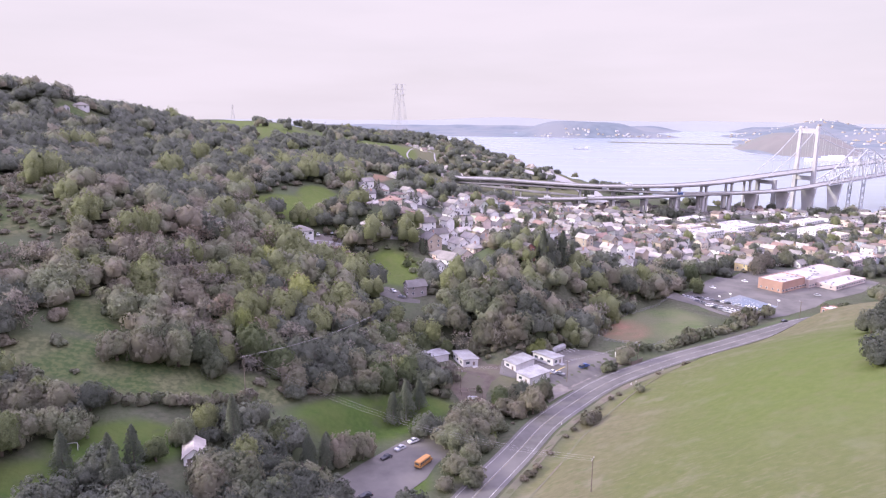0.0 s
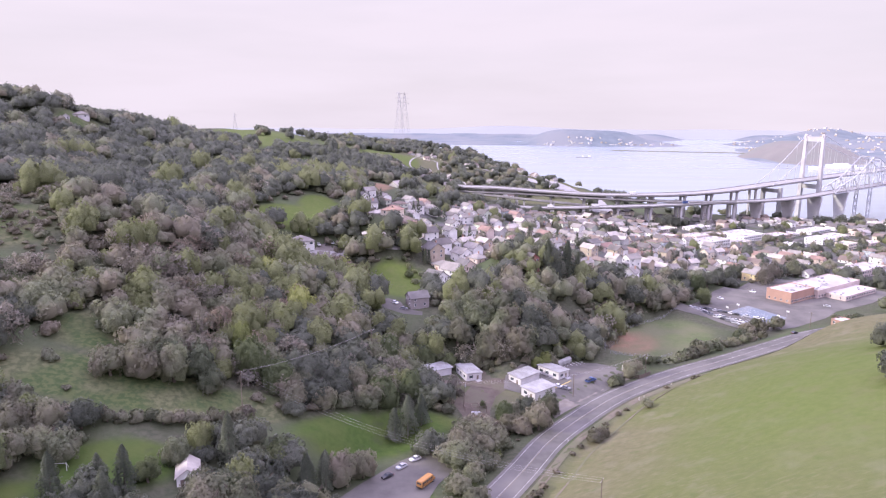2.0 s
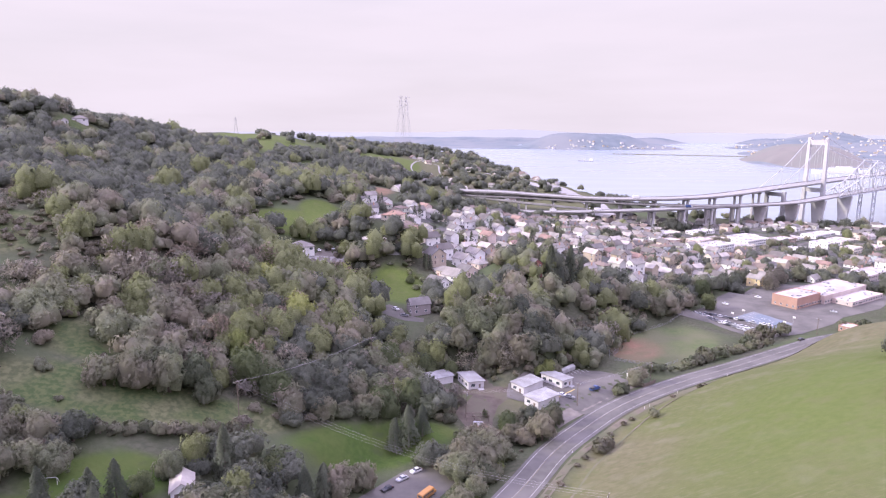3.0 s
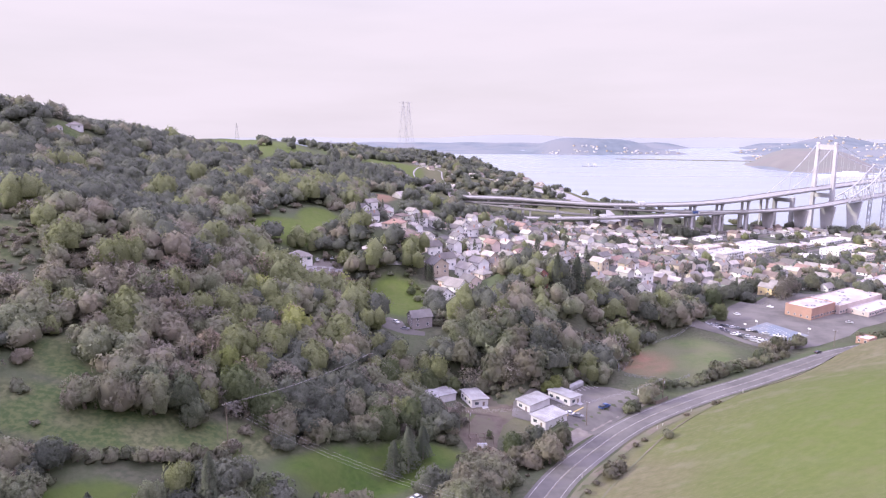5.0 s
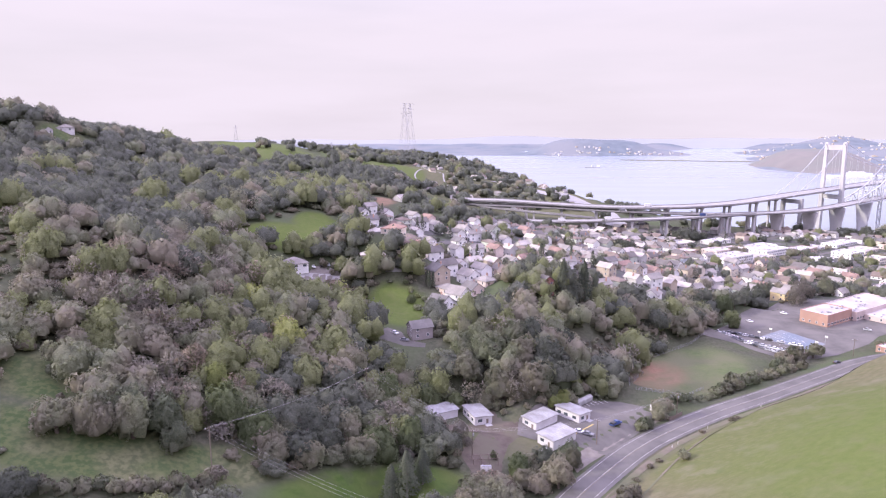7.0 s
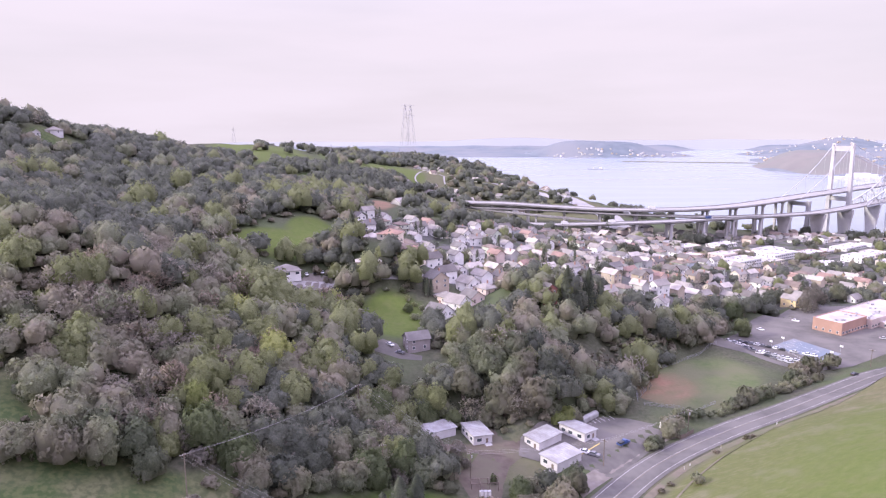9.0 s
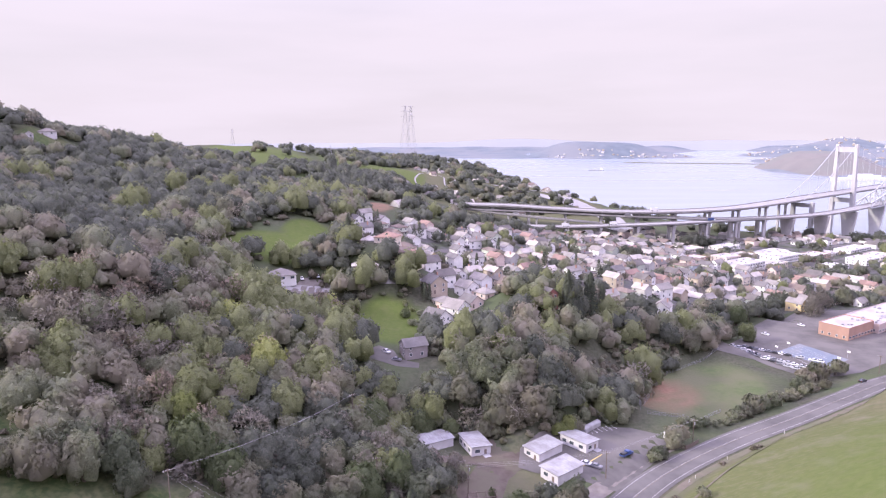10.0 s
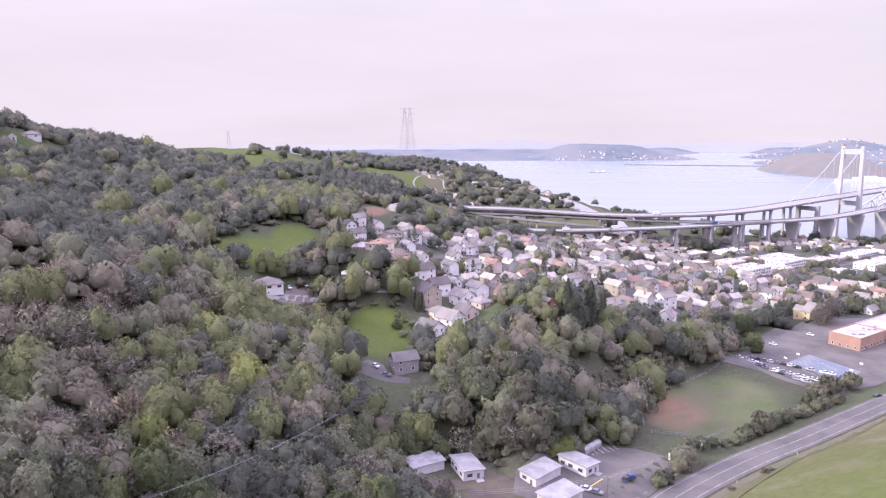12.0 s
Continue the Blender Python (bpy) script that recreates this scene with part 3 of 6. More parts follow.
def patch(name, outline, lift, material, label, category="pavement", cell=4.0):
    """A paved area inside an outline, draped on the ground."""
    pts = np.array(outline, float)
    x0, y0, x1, y1 = *pts.min(0), *pts.max(0)
    bm = bmesh.new()
    face = bm.faces.new([bm.verts.new((x, y, 0)) for x, y in outline])
    for axis, lo, hi in ((0, x0, x1), (1, y0, y1)):
        for c in np.arange(lo + cell, hi, cell):
            co, no = ((c, 0, 0), (1, 0, 0)) if axis == 0 else ((0, c, 0), (0, 1, 0))
            bmesh.ops.bisect_plane(bm, geom=bm.verts[:] + bm.edges[:] + bm.faces[:], plane_co=co, plane_no=no)
    for q in bm.verts:
        q.co.z = ground_z(q.co.x, q.co.y) + lift
    bmesh.ops.recalc_face_normals(bm, faces=bm.faces)
    if sum(q.normal.z for q in bm.faces) < 0:
        bmesh.ops.reverse_faces(bm, faces=bm.faces)
    me = bpy.data.meshes.new(name)
    bm.to_mesh(me)
    bm.free()
    me.materials.append(M[material])
    return tagged(new(name, me), label, category, kind="structure")


patch("pavement", [(-44, 180), (-36, 200), (-28, 212), (-16, 227), (-6, 236), (4, 240), (9, 236), (4, 222), (-2, 212), (-5, 203), (-12, 193), (-18, 180), (-30, 150), (-60, 150)], 0.14, "lot", "worn grey asphalt parking area beside lawns")
patch("pavement", [(26, 286), (45, 280), (58, 275), (70, 288), (88, 309), (84, 315), (74, 321), (62, 322), (48, 317), (36, 309), (28, 300)], 0.14, "lot", "grey asphalt school yard around low buildings")
patch("pavement", [(160, 446), (146, 434), (148, 426), (158, 425), (168, 423), (178, 413), (186, 405), (205, 402), (216, 404), (246, 424), (262, 440), (300, 462), (330, 490), (316, 520), (280, 530), (240, 522), (214, 506), (200, 492), (182, 466)], 0.14, "lot", "large grey asphalt schoolyard with parked cars")
patch("pavement", [(45, 262), (50, 268), (58, 276), (66, 285), (74, 294), (86, 305), (92, 309), (90, 312), (80, 303), (68, 291), (58, 281), (52, 279), (44, 271)], 0.11, "path", "pale worn gravel apron between road and yard")
patch("pavement", [(-34, 343), (-22, 340), (-12, 341), (-12, 345), (-21, 347), (-24, 354), (-31, 357), (-35, 351)], 0.12, "lot", "worn asphalt drive beside a grey house")
patch("pavement", [(-84, 410), (-74, 413), (-64, 417), (-64, 421), (-75, 424), (-80, 422), (-82, 417)], 0.12, "path", "pale gravel parking beside a low house")
patch("sports_court", [(186, 436), (208, 452), (221, 424), (206, 412)], 0.2, "court", "faded blue painted sports court on asphalt", "court")
patch("footpath", [(-24, 288), (-8, 290), (10, 286), (26, 284), (32, 290), (30, 296), (22, 293), (19, 310), (12, 311), (14, 294), (-2, 294), (-22, 293)], 0.1, "soil", "bare brown earth track between low buildings", "path")
patch("ground_patch", [(16, 299), (24, 297), (30, 298), (30, 289), (22, 279), (19, 268), (18, 259), (9, 256), (6, 263), (3, 270), (9, 279)], 0.09, "soil", "bare reddish brown earth yard below low buildings", "earth")
v, f = ribbon(spline([(-96, 406), (-82, 414), (-66, 418), (-46, 420), (-26, 425), (-6, 440), (12, 452)], 3.0), -1.9, 1.9, 0.15)
tagged(new("street", mesh_quads("street", v, f, [M["track"]])), "pale asphalt lane along the hillside to the town", "street", kind="structure")
trail = road_line[(road_line[:, 1] > 150) & (road_line[:, 1] < 395)]
v, f = ribbon(trail, 15.6, 16.6, 0.12)
tagged(new("footpath", mesh_quads("footpath", v, f, [M["earth"]])), "narrow brown earth trail along the foot of the hill", "path", kind="structure")
v, f = ribbon(trail, 7.0, 9.5, 0.08)
tagged(new("verge", mesh_quads("verge", v, f, [M["earth"]])), "bare earth road verge", "verge", kind="structure")

# ---- trees ----
rng = np.random.default_rng(7)


def unit(n, r):
    v = r.normal(size=(n, 3))
    return v / np.linalg.norm(v, axis=1)[:, None]


def leaves(pos, nor, size, r, stretch=1.0):
    """Small three-cornered leaf tufts at pos, facing along nor."""
    nor = nor / np.linalg.norm(nor, axis=1)[:, None]
    a = np.cross(nor, unit(len(pos), r))
    a /= np.linalg.norm(a, axis=1)[:, None]
    b = np.cross(nor, a)
    s = size * r.uniform(0.6, 1.4, (len(pos), 1))
    t = s * r.uniform(0.5, 1.0, (len(pos), 1)) * stretch
    k = r.uniform(0.6, 1.2, (3, len(pos), 1))
    return np.stack([pos - a * s * k[0] - b * t * 0.6, pos + a * s * k[1] - b * t * 0.6, pos + b * t * 1.2 * k[2]], 1)


ball = bmesh.new()
bmesh.ops.create_icosphere(ball, subdivisions=1, radius=1.0)
BALL = (np.array([v.co[:] for v in ball.verts]), np.array([[v.index for v in f.verts] for f in ball.faces]))
ball.free()


def core(c, rad, r, bulk, size):
    """The dense inner foliage of boughs at c: rough lumps just below the leaf tufts, open underneath."""
    v, f = BALL
    tris, nors = [], []
    for p, q in zip(c, rad):
        w = p + v * q * size * (1 + 0.1 * r.normal(size=(len(v), 1)).clip(-1.3, 1.0))
        out = w - (0, 0, bulk)
        out /= np.linalg.norm(out, axis=1)[:, None]
        nor = 0.8 * v + 0.5 * out + 0.25 * r.normal(size=v.shape)
        nor /= np.linalg.norm(nor, axis=1)[:, None]
        keep = v[f].mean(1)[:, 2] > -0.55
        tris.append(w[f][keep])
        nors.append(nor[f][keep])
    return np.concatenate(tris), np.concatenate(nors)


def crown(kind, count, seed, size, boughs=8, dense=0.9):
    """Leaf tufts (n, 3, 3) of a crown about 1 m in radius; its foot is at z = 0."""
    r = np.random.default_rng(seed)
    if kind == "conifer":
        h = r.uniform(0.04, 1, count) ** 0.8
        tier = 1 - 0.35 * ((h * 11 + r.uniform(0, 0.25, count)) % 1)
        rad = (1 - h) ** 0.62 * np.minimum(1, 0.55 + 3 * h) * tier * r.uniform(0.55, 1.05, count)
        ang = r.uniform(0, 2 * math.pi, count)
        lobes = 1 + 0.22 * np.sin(ang * 3 + h * 9 + seed)
        pos = np.column_stack([np.cos(ang) * rad * lobes, np.sin(ang) * rad * lobes, h * 3.6 + 0.15 - 0.18 * rad])
        nor = np.column_stack([np.cos(ang), np.sin(ang), np.full(count, 0.75)]) + 0.45 * r.normal(size=(count, 3))
        soft = np.column_stack([np.cos(ang), np.sin(ang), np.full(count, 0.55)])
        return leaves(pos, nor, size, r, 0.7), np.repeat(soft[:, None], 3, axis=1)
    # rounded boughs, and on them many small sprays of leaves
    n, m = (5, 60) if kind == "bush" else (boughs, 26 * boughs)
    flat = {"bush": 0.7, "tall": 1.45, "bare": 1.25}.get(kind, 1.15)
    turn = 2.4 * np.arange(n) + r.uniform(-0.4, 0.4, n)
    out_by = np.where(np.arange(n) < 1, 0.1, r.uniform(0.3, 0.66, n))
    c = np.column_stack([np.cos(turn) * out_by, np.sin(turn) * out_by, np.where(np.arange(n) < 1, 0.2, r.uniform(-0.16, 0.32, n))])
    c[:, :2] *= 1 + 0.15 * r.normal(size=(1, 2)).clip(-1, 1)
    rad = r.uniform(0.3, 0.54, n)
    rad[0] = 0.56
    k = r.choice(n, m, p=rad ** 2 / (rad ** 2).sum())
    way = unit(m, r)
    way[:, 2] = np.where(way[:, 2] < -0.35, -way[:, 2], way[:, 2])
    spray = c[k] + way * rad[k][:, None] * r.uniform(0.84, 1.02, (m, 1))
    bulk = spray[:, 2].mean() - 0.3
    reach = r.uniform(0.07, 0.15, m) * (8 / boughs) ** 0.3
    j = r.choice(m, count, p=reach ** 2 / (reach ** 2).sum())
    u = unit(count, r)
    out = spray[j] - (0, 0, bulk)
    out /= np.linalg.norm(out, axis=1)[:, None]
    u = np.where(((u * out).sum(1) < -0.25)[:, None], -u, u)
    pos = spray[j] + u * (reach[j] * r.uniform(0.6, 1.12, count))[:, None]
    lift = np.array((0, 0, 0.3 * flat + 0.06))
    pos = pos * (1, 1, flat) + lift
    if kind == "bare":
        way = out * (1, 1, 0.8) + 0.75 * r.normal(size=(count, 3))
        way /= np.linalg.norm(way, axis=1)[:, None]
        side = np.cross(way, unit(count, r))
        side /= np.linalg.norm(side, axis=1)[:, None]
        s = size * r.uniform(0.5, 1.5, (count, 1))
        return np.stack([pos - way * s - side * s * 0.3, pos - way * s + side * s * 0.3, pos + way * s], 1), np.repeat((u * 0.5 + out)[:, None], 3, axis=1)
    face = u + 0.5 * out + 0.3 * r.normal(size=(count, 3))
    face = np.where(((face * out).sum(1) < 0)[:, None], -face, face)
    soft = 0.8 * u + 0.7 * out + 0.25 * r.normal(size=(count, 3)) + (0, 0, 0.1)
    heart, heart_nor = core(c, rad, r, bulk, dense)
    heart = heart * (1, 1, flat) + lift
    return np.concatenate([leaves(pos, face, size, r), heart]), np.concatenate([np.repeat(soft[:, None] / np.linalg.norm(soft, axis=1)[:, None, None], 3, axis=1), heart_nor])


def quads_mesh(name, q, material):
    """A mesh of leaf tufts (corners, normals), shaded round like the clumps that they make up."""
    quads, nor = q
    me = mesh_quads(name, quads.reshape(-1, 3), np.arange(len(quads) * 3).reshape(-1, 3), [material], smooth=True)
    nor = nor.reshape(-1, 3)
    me.normals_split_custom_set_from_vertices(nor / np.linalg.norm(nor, axis=1)[:, None])
    return me


def trunk_shape(kind, seed, spread=1.0):
    """A tapered trunk with limbs for a crown of 1 m radius."""
    r, s = random.Random(seed), Shape()
    if kind == "conifer":
        return s.tube([(0, 0, -0.3), (0.01, 0, 1.2), (0, 0.01, 3.4)], [0.09, 0.06, 0.01], 6)
    top = 0.55 if kind != "bush" else 0.2
    lean = (r.uniform(-0.1, 0.1), r.uniform(-0.1, 0.1))
    s.tube([(0, 0, -0.4), (lean[0] * 0.4, lean[1] * 0.4, 0.15), (lean[0], lean[1], top)], [0.11, 0.08, 0.06], 6)
    for k in range(6 if kind != "bush" else 4):
        a, reach, up = k * 2.1 + r.uniform(-0.4, 0.4), r.uniform(0.4, 0.75), r.uniform(0.3, 0.75)
        base = Vector((lean[0], lean[1], top * r.uniform(0.6, 1)))
        tip = base + Vector((math.cos(a) * reach, math.sin(a) * reach, up))
        mid = base.lerp(tip, 0.5) + Vector((r.uniform(-0.08, 0.08), r.uniform(-0.08, 0.08), 0.06))
        s.tube([base, mid, tip], [0.05, 0.035, 0.01], 4)
    return s


# crown shape and leaf of each kind of tree
KINDS = {
    "oak": ("round", "oak", "bark", "rounded dark green oak tree on a slope"),
    "dark": ("round", "dark", "bark", "dense dark evergreen tree"),
    "bay": ("tall", "bay", "bark", "light green leafy tree"),
    "yellow": ("tall", "yellow", "bark", "yellow-green tree in fresh leaf"),
    "bare": ("bare", "bare", "pale_bark", "leafless grey-brown deciduous tree"),
    "pink": ("bare", "pink", "pale_bark", "leafless pinkish tree with budding twigs"),
    "conifer": ("conifer", "conifer", "bark", "tall dark green conifer"),
    "bush": ("bush", "oak", "bark", "low dark green bush"),
    "scrub": ("bush", "scrub", "bark", "low dry grey-brown shrub"),
}
WOODS = {"oak": "rounded dark green oaks", "dark": "dense dark evergreen trees", "bay": "light green leafy trees", "yellow": "yellow-green trees in fresh leaf", "bare": "leafless grey-brown trees",
         "pink": "leafless pinkish budding trees", "conifer": "tall dark green conifers", "bush": "low dark green bushes", "scrub": "low dry grey-brown shrubs"}
near_parts, far_quads = {}, {}
for i, (kind, (form, leaf, bark, _)) in enumerate(KINDS.items()):
    count, size = {"bare": (3000, 0.066), "conifer": (3000, 0.085), "bush": (1100, 0.07)}.get(form, (2900, 0.05))
    near_parts[kind] = [(quads_mesh("crown", crown(form, count, 31 * i + s, size, 9, 0.8), LEAF[leaf]), trunk_shape(form, 57 * i + s).mesh("trunk", M[bark])) for s in range(3)]
    few, big = {"bare": (760, 0.085), "conifer": (420, 0.2), "bush": (120, 0.15)}.get(form, (620, 0.075))
    far_quads[kind] = [crown(form, few, 900 + 31 * i + s, big, 7) for s in range(5)]
    far_quads[kind + " mid"] = [crown(form, few // 2, 1400 + 31 * i + s, big, 6, 0.94) for s in range(5)]
    far_quads[kind + " far"] = [crown(form, few // 5, 1900 + 31 * i + s, big * 1.15, 5, 0.95) for s in range(5)]

TAKEN = []            # footprints of things: x, y, radius
FAR = {k: [] for k in KINDS}


def plant(kind, x, y, radius, tall=1.0, label=""):
    """A tree as a thing of its own."""
    crown_mesh, trunk_mesh = near_parts[kind][rng.integers(3)]
    word = {"conifer": "conifer", "bush": "bush", "scrub": "bush"}.get(kind, "tree")
    m = pose(x, y, ground_z(x, y), 0, 0, rng.uniform(0, 360)) @ Matrix.Diagonal((radius, radius, radius * tall, 1))
    ob = thing(word, m, label or KINDS[kind][3], word)
    part("trunk", trunk_mesh, M["bark"], ob)
    part("crown", crown_mesh, M["bark"], ob)
    return ob


def plant_far(kind, x, y, radius, tall, z):
    q, nor = far_quads[kind if y < 320 else kind + " mid" if y < 560 else kind + " far"][rng.integers(5)]
    a = rng.uniform(0, 6.28)
    rot = np.array([[math.cos(a), math.sin(a), 0], [-math.sin(a), math.cos(a), 0], [0, 0, 1]])
    FAR[kind].append(((q.reshape(-1, 3) @ rot * (radius, radius, radius * tall) + (x, y, z)).reshape(-1, 3, 3), nor @ rot))


def clear_of(x, y, gap=0.0):
    return all((x - a) ** 2 + (y - b) ** 2 > (c + gap) ** 2 for a, b, c in TAKEN)

# ---- buildings ----
WALLS = {k: mat("wall_" + k, a, tuple(v * 1.08 for v in a), 0.7, 0.9, c=tuple(v * 0.88 for v in a), big=0.2) for k, a in {
    "white": (0.8, 0.785, 0.765), "pearl": (0.6, 0.58, 0.59), "cream": (0.72, 0.65, 0.55), "tan": (0.48, 0.41, 0.33), "grey": (0.5, 0.49, 0.47), "blue": (0.54, 0.59, 0.64), "pink": (0.68, 0.565, 0.51),
    "yellow": (0.7, 0.57, 0.33), "red": (0.27, 0.12, 0.11), "sage": (0.56, 0.6, 0.52), "brown": (0.34, 0.25, 0.19), "mauve": (0.3, 0.27, 0.27)}.items()}
ROOFS = {k: mat("roof_" + k, a, tuple(v * 1.25 for v in a), 0.9, 0.85, bump=0.3, c=tuple(v * 0.85 for v in a), big=0.15) for k, a in {
    "grey": (0.27, 0.25, 0.23), "brown": (0.2, 0.16, 0.135), "dark": (0.15, 0.138, 0.128), "tile": (0.32, 0.21, 0.16), "pale": (0.42, 0.385, 0.35), "slate": (0.17, 0.16, 0.155), "rose": (0.28, 0.19, 0.16)}.items()}


def window_mesh(w, h):
    """A frame that stands proud of the wall, and the pane recessed in it, as one piece."""
    s, a = Shape(), w / 2 + 0.1
    rings = [((-a, -0.1), (a, h + 0.1), 0.03), ((-a, -0.1), (a, h + 0.1), -0.09), ((-w / 2, 0), (w / 2, h), -0.09), ((-w / 2, 0), (w / 2, h), -0.03)]
    v = [(x, y, z) for (x0, z0), (x1, z1), y in rings for x, z in ((x0, z0), (x1, z0), (x1, z1), (x0, z1))]
    for r in range(3):
        s.f += [(4 * r + k, 4 * r + (k + 1) % 4, 4 * r + 4 + (k + 1) % 4, 4 * r + 4 + k) for k in range(4)]
    s.v, s.f, s.s = v, s.f + [(12, 13, 14, 15)], [0] * 12 + [1]
    return s.mesh("window", M["trim"], M["glass"])


def door_mesh():
    return Shape().box(-0.5, -0.07, 0, 0.5, 0.02, 2.05).mesh("door", ROOFS["brown"])


WINDOW, WIDE_WINDOW, DOOR = window_mesh(1.1, 1.35), window_mesh(2.0, 1.35), door_mesh()


def gable_roof(w, d, h, rise, lap=0.5, thick=0.22):
    """A ridge along y over a body w wide and d deep."""
    s, e = Shape(), rise / (w / 2)
    for k in (-1, 1):
        a, b = (k * (w / 2 + lap), h - lap * e), (0, h + rise)
        ring = [(a[0], -d / 2 - lap, a[1]), (b[0], -d / 2 - lap, b[1]), (b[0], d / 2 + lap, b[1]), (a[0], d / 2 + lap, a[1])]
        up = [(x, y, z + thick) for x, y, z in ring]
        s.add(ring + up, [(0, 1, 2, 3), (7, 6, 5, 4), (0, 4, 5, 1), (1, 5, 6, 2), (2, 6, 7, 3), (3, 7, 4, 0)])
    return s


def hip_roof(w, d, h, rise, lap=0.5):
    s, r = Shape(), max(d / 2 - w / 2, 0.3)
    base = [(-w / 2 - lap, -d / 2 - lap), (w / 2 + lap, -d / 2 - lap), (w / 2 + lap, d / 2 + lap), (-w / 2 - lap, d / 2 + lap)]
    v = [(x, y, h - 0.15) for x, y in base] + [(x, y, h + 0.1) for x, y in base] + [(0, -r, h + rise), (0, r, h + rise)]
    return s.add(v, [(3, 2, 1, 0), (0, 1, 5, 4), (1, 2, 6, 5), (2, 3, 7, 6), (3, 0, 4, 7), (4, 5, 8), (5, 6, 9, 8), (6, 7, 9), (7, 4, 8, 9)])


def house(m, w, d, storeys, roof, wall_mat, roof_mat, label, group="", porch=False, chimney=False, name="house", tall=0.0):
    """A house with its front on -y, standing at m."""
    h = tall or 2.9 * storeys
    rise = w * (0.36 if roof == "gable" else 0.24)
    ob = thing(name, m, label, name.replace("_", " "), group)
    body = Shape().box(-w / 2, -d / 2, -3.0, w / 2, d / 2, h)
    if roof == "gable":
        body.add([(-w / 2, -d / 2, h), (w / 2, -d / 2, h), (0, -d / 2, h + rise - 0.02), (-w / 2, d / 2, h), (w / 2, d / 2, h), (0, d / 2, h + rise - 0.02)], [(0, 1, 2), (5, 4, 3)])
    part("wall", body, wall_mat, ob)
    if roof == "flat":
        part("roof", Shape().box(-w / 2 + 0.25, -d / 2 + 0.25, h - 0.3, w / 2 - 0.25, d / 2 - 0.25, h + 0.06), roof_mat, ob)
        rim = Shape()
        for a in ((-w / 2 - 0.05, -d / 2 - 0.05, w / 2 + 0.05, -d / 2 + 0.25), (-w / 2 - 0.05, d / 2 - 0.25, w / 2 + 0.05, d / 2 + 0.05), (-w / 2 - 0.05, -d / 2 + 0.25, -w / 2 + 0.25, d / 2 - 0.25), (w / 2 - 0.25, -d / 2 + 0.25, w / 2 + 0.05, d / 2 - 0.25)):
            rim.box(a[0], a[1], h - 0.02, a[2], a[3], h + 0.55)
        part("parapet", rim, wall_mat, ob)
        for k in range(int(w * d / 90)):
            x, y = random.uniform(-w / 2 + 2, w / 2 - 2), random.uniform(-d / 2 + 2, d / 2 - 2)
            part("roof_vent", Shape().box(x - 0.7, y - 0.5, h, x + 0.7, y + 0.5, h + 0.9).box(x - 0.8, y - 0.6, h + 0.9, x + 0.8, y + 0.6, h + 1.0), M["galv"], ob)
    else:
        part("roof", gable_roof(w, d, h, rise) if roof == "gable" else hip_roof(w, d, h, rise), roof_mat, ob)
    for s in range(storeys):
        z = 0.95 + 2.9 * s
        for x in ([-w / 4, w / 4] if w < 13 else np.linspace(-w / 2 + 2, w / 2 - 2, int(w / 3.6))):
            if not (s == 0 and x < 0 and w < 13):
                part("window", WINDOW if w < 13 else WIDE_WINDOW, None, ob, m=pose(x, -d / 2, z))
        for k in (-1, 1):
            for y in ([-d / 4, d / 4][: 2 - s] if d < 15 else np.linspace(-d / 2 + 2.5, d / 2 - 2.5, int(d / 4.5))):
                part("window", WINDOW, None, ob, m=pose(k * w / 2, y, z, 0, 0, 90 * k))
    part("door", DOOR, None, ob, m=pose(-w / 4, -d / 2, 0.02))
    if porch:
        p = Shape().box(-w / 2 + 0.3, -d / 2 - 2.2, 2.45, w / 2 - 0.3, -d / 2 - 0.02, 2.65)
        part("porch_roof", p, roof_mat, ob)
        for x in (-w / 2 + 0.5, 0, w / 2 - 0.5):
            part("porch_post", Shape().box(x - 0.09, -d / 2 - 2.1, -3, x + 0.09, -d / 2 - 1.92, 2.45), M["trim"], ob)
        part("porch_floor", Shape().box(-w / 2 + 0.2, -d / 2 - 2.3, -3, w / 2 - 0.2, -d / 2 - 0.02, 0), M["concrete"], ob)
    if chimney:
        part("chimney", Shape().box(w * 0.22, d * 0.1, h, w * 0.22 + 0.7, d * 0.1 + 0.7, h + rise + 0.9), M["brick"], ob)
    return ob


def site(x, y, turn):
    return pose(x, y, ground_z(x, y), 0, 0, turn)


def build_at(x, y, turn, *args, **kw):
    """A house at a place of the plan, whose ground it takes up."""
    TAKEN.append((x, y, 0.55 * max(args[0], args[1])))
    return house(site(x, y, turn), *args, **kw)


# houses that stand out
build_at(-301, 567, 28, 12, 6, 1, "hip", WALLS["pearl"], ROOFS["grey"], "white hilltop house with a grey roof among trees")
build_at(-303, 548, 28, 5, 5, 1, "gable", WALLS["pearl"], ROOFS["pale"], "small white outbuilding on the hilltop", name="outbuilding")
build_at(-15, 352, -66, 7.6, 10.5, 2, "gable", WALLS["mauve"], ROOFS["slate"], "grey two-storey house with a dark slate roof", tall=5.3)
TAKEN.extend([(-76, 178, 7), (-73, 170, 8), (-77, 172, 7), (2, 284, 13), (13, 285, 9), (38, 274, 6)])
build_at(-75, 186, 20, 6, 9, 1, "gable", WALLS["white"], ROOFS["pale"], "white wooden cottage half hidden by trees")
build_at(-90, 416, 25, 14, 10, 1, "hip", WALLS["white"], ROOFS["grey"], "low white house with a grey hip roof beside parked cars")
build_at(127, 455, -30, 9, 11, 2, "gable", WALLS["white"], ROOFS["grey"], "white two-storey house above the wooded slope", chimney=True)
build_at(51, 405, 34, 8, 9, 2, "gable", WALLS["red"], ROOFS["dark"], "dark red two-storey house at the edge of town")
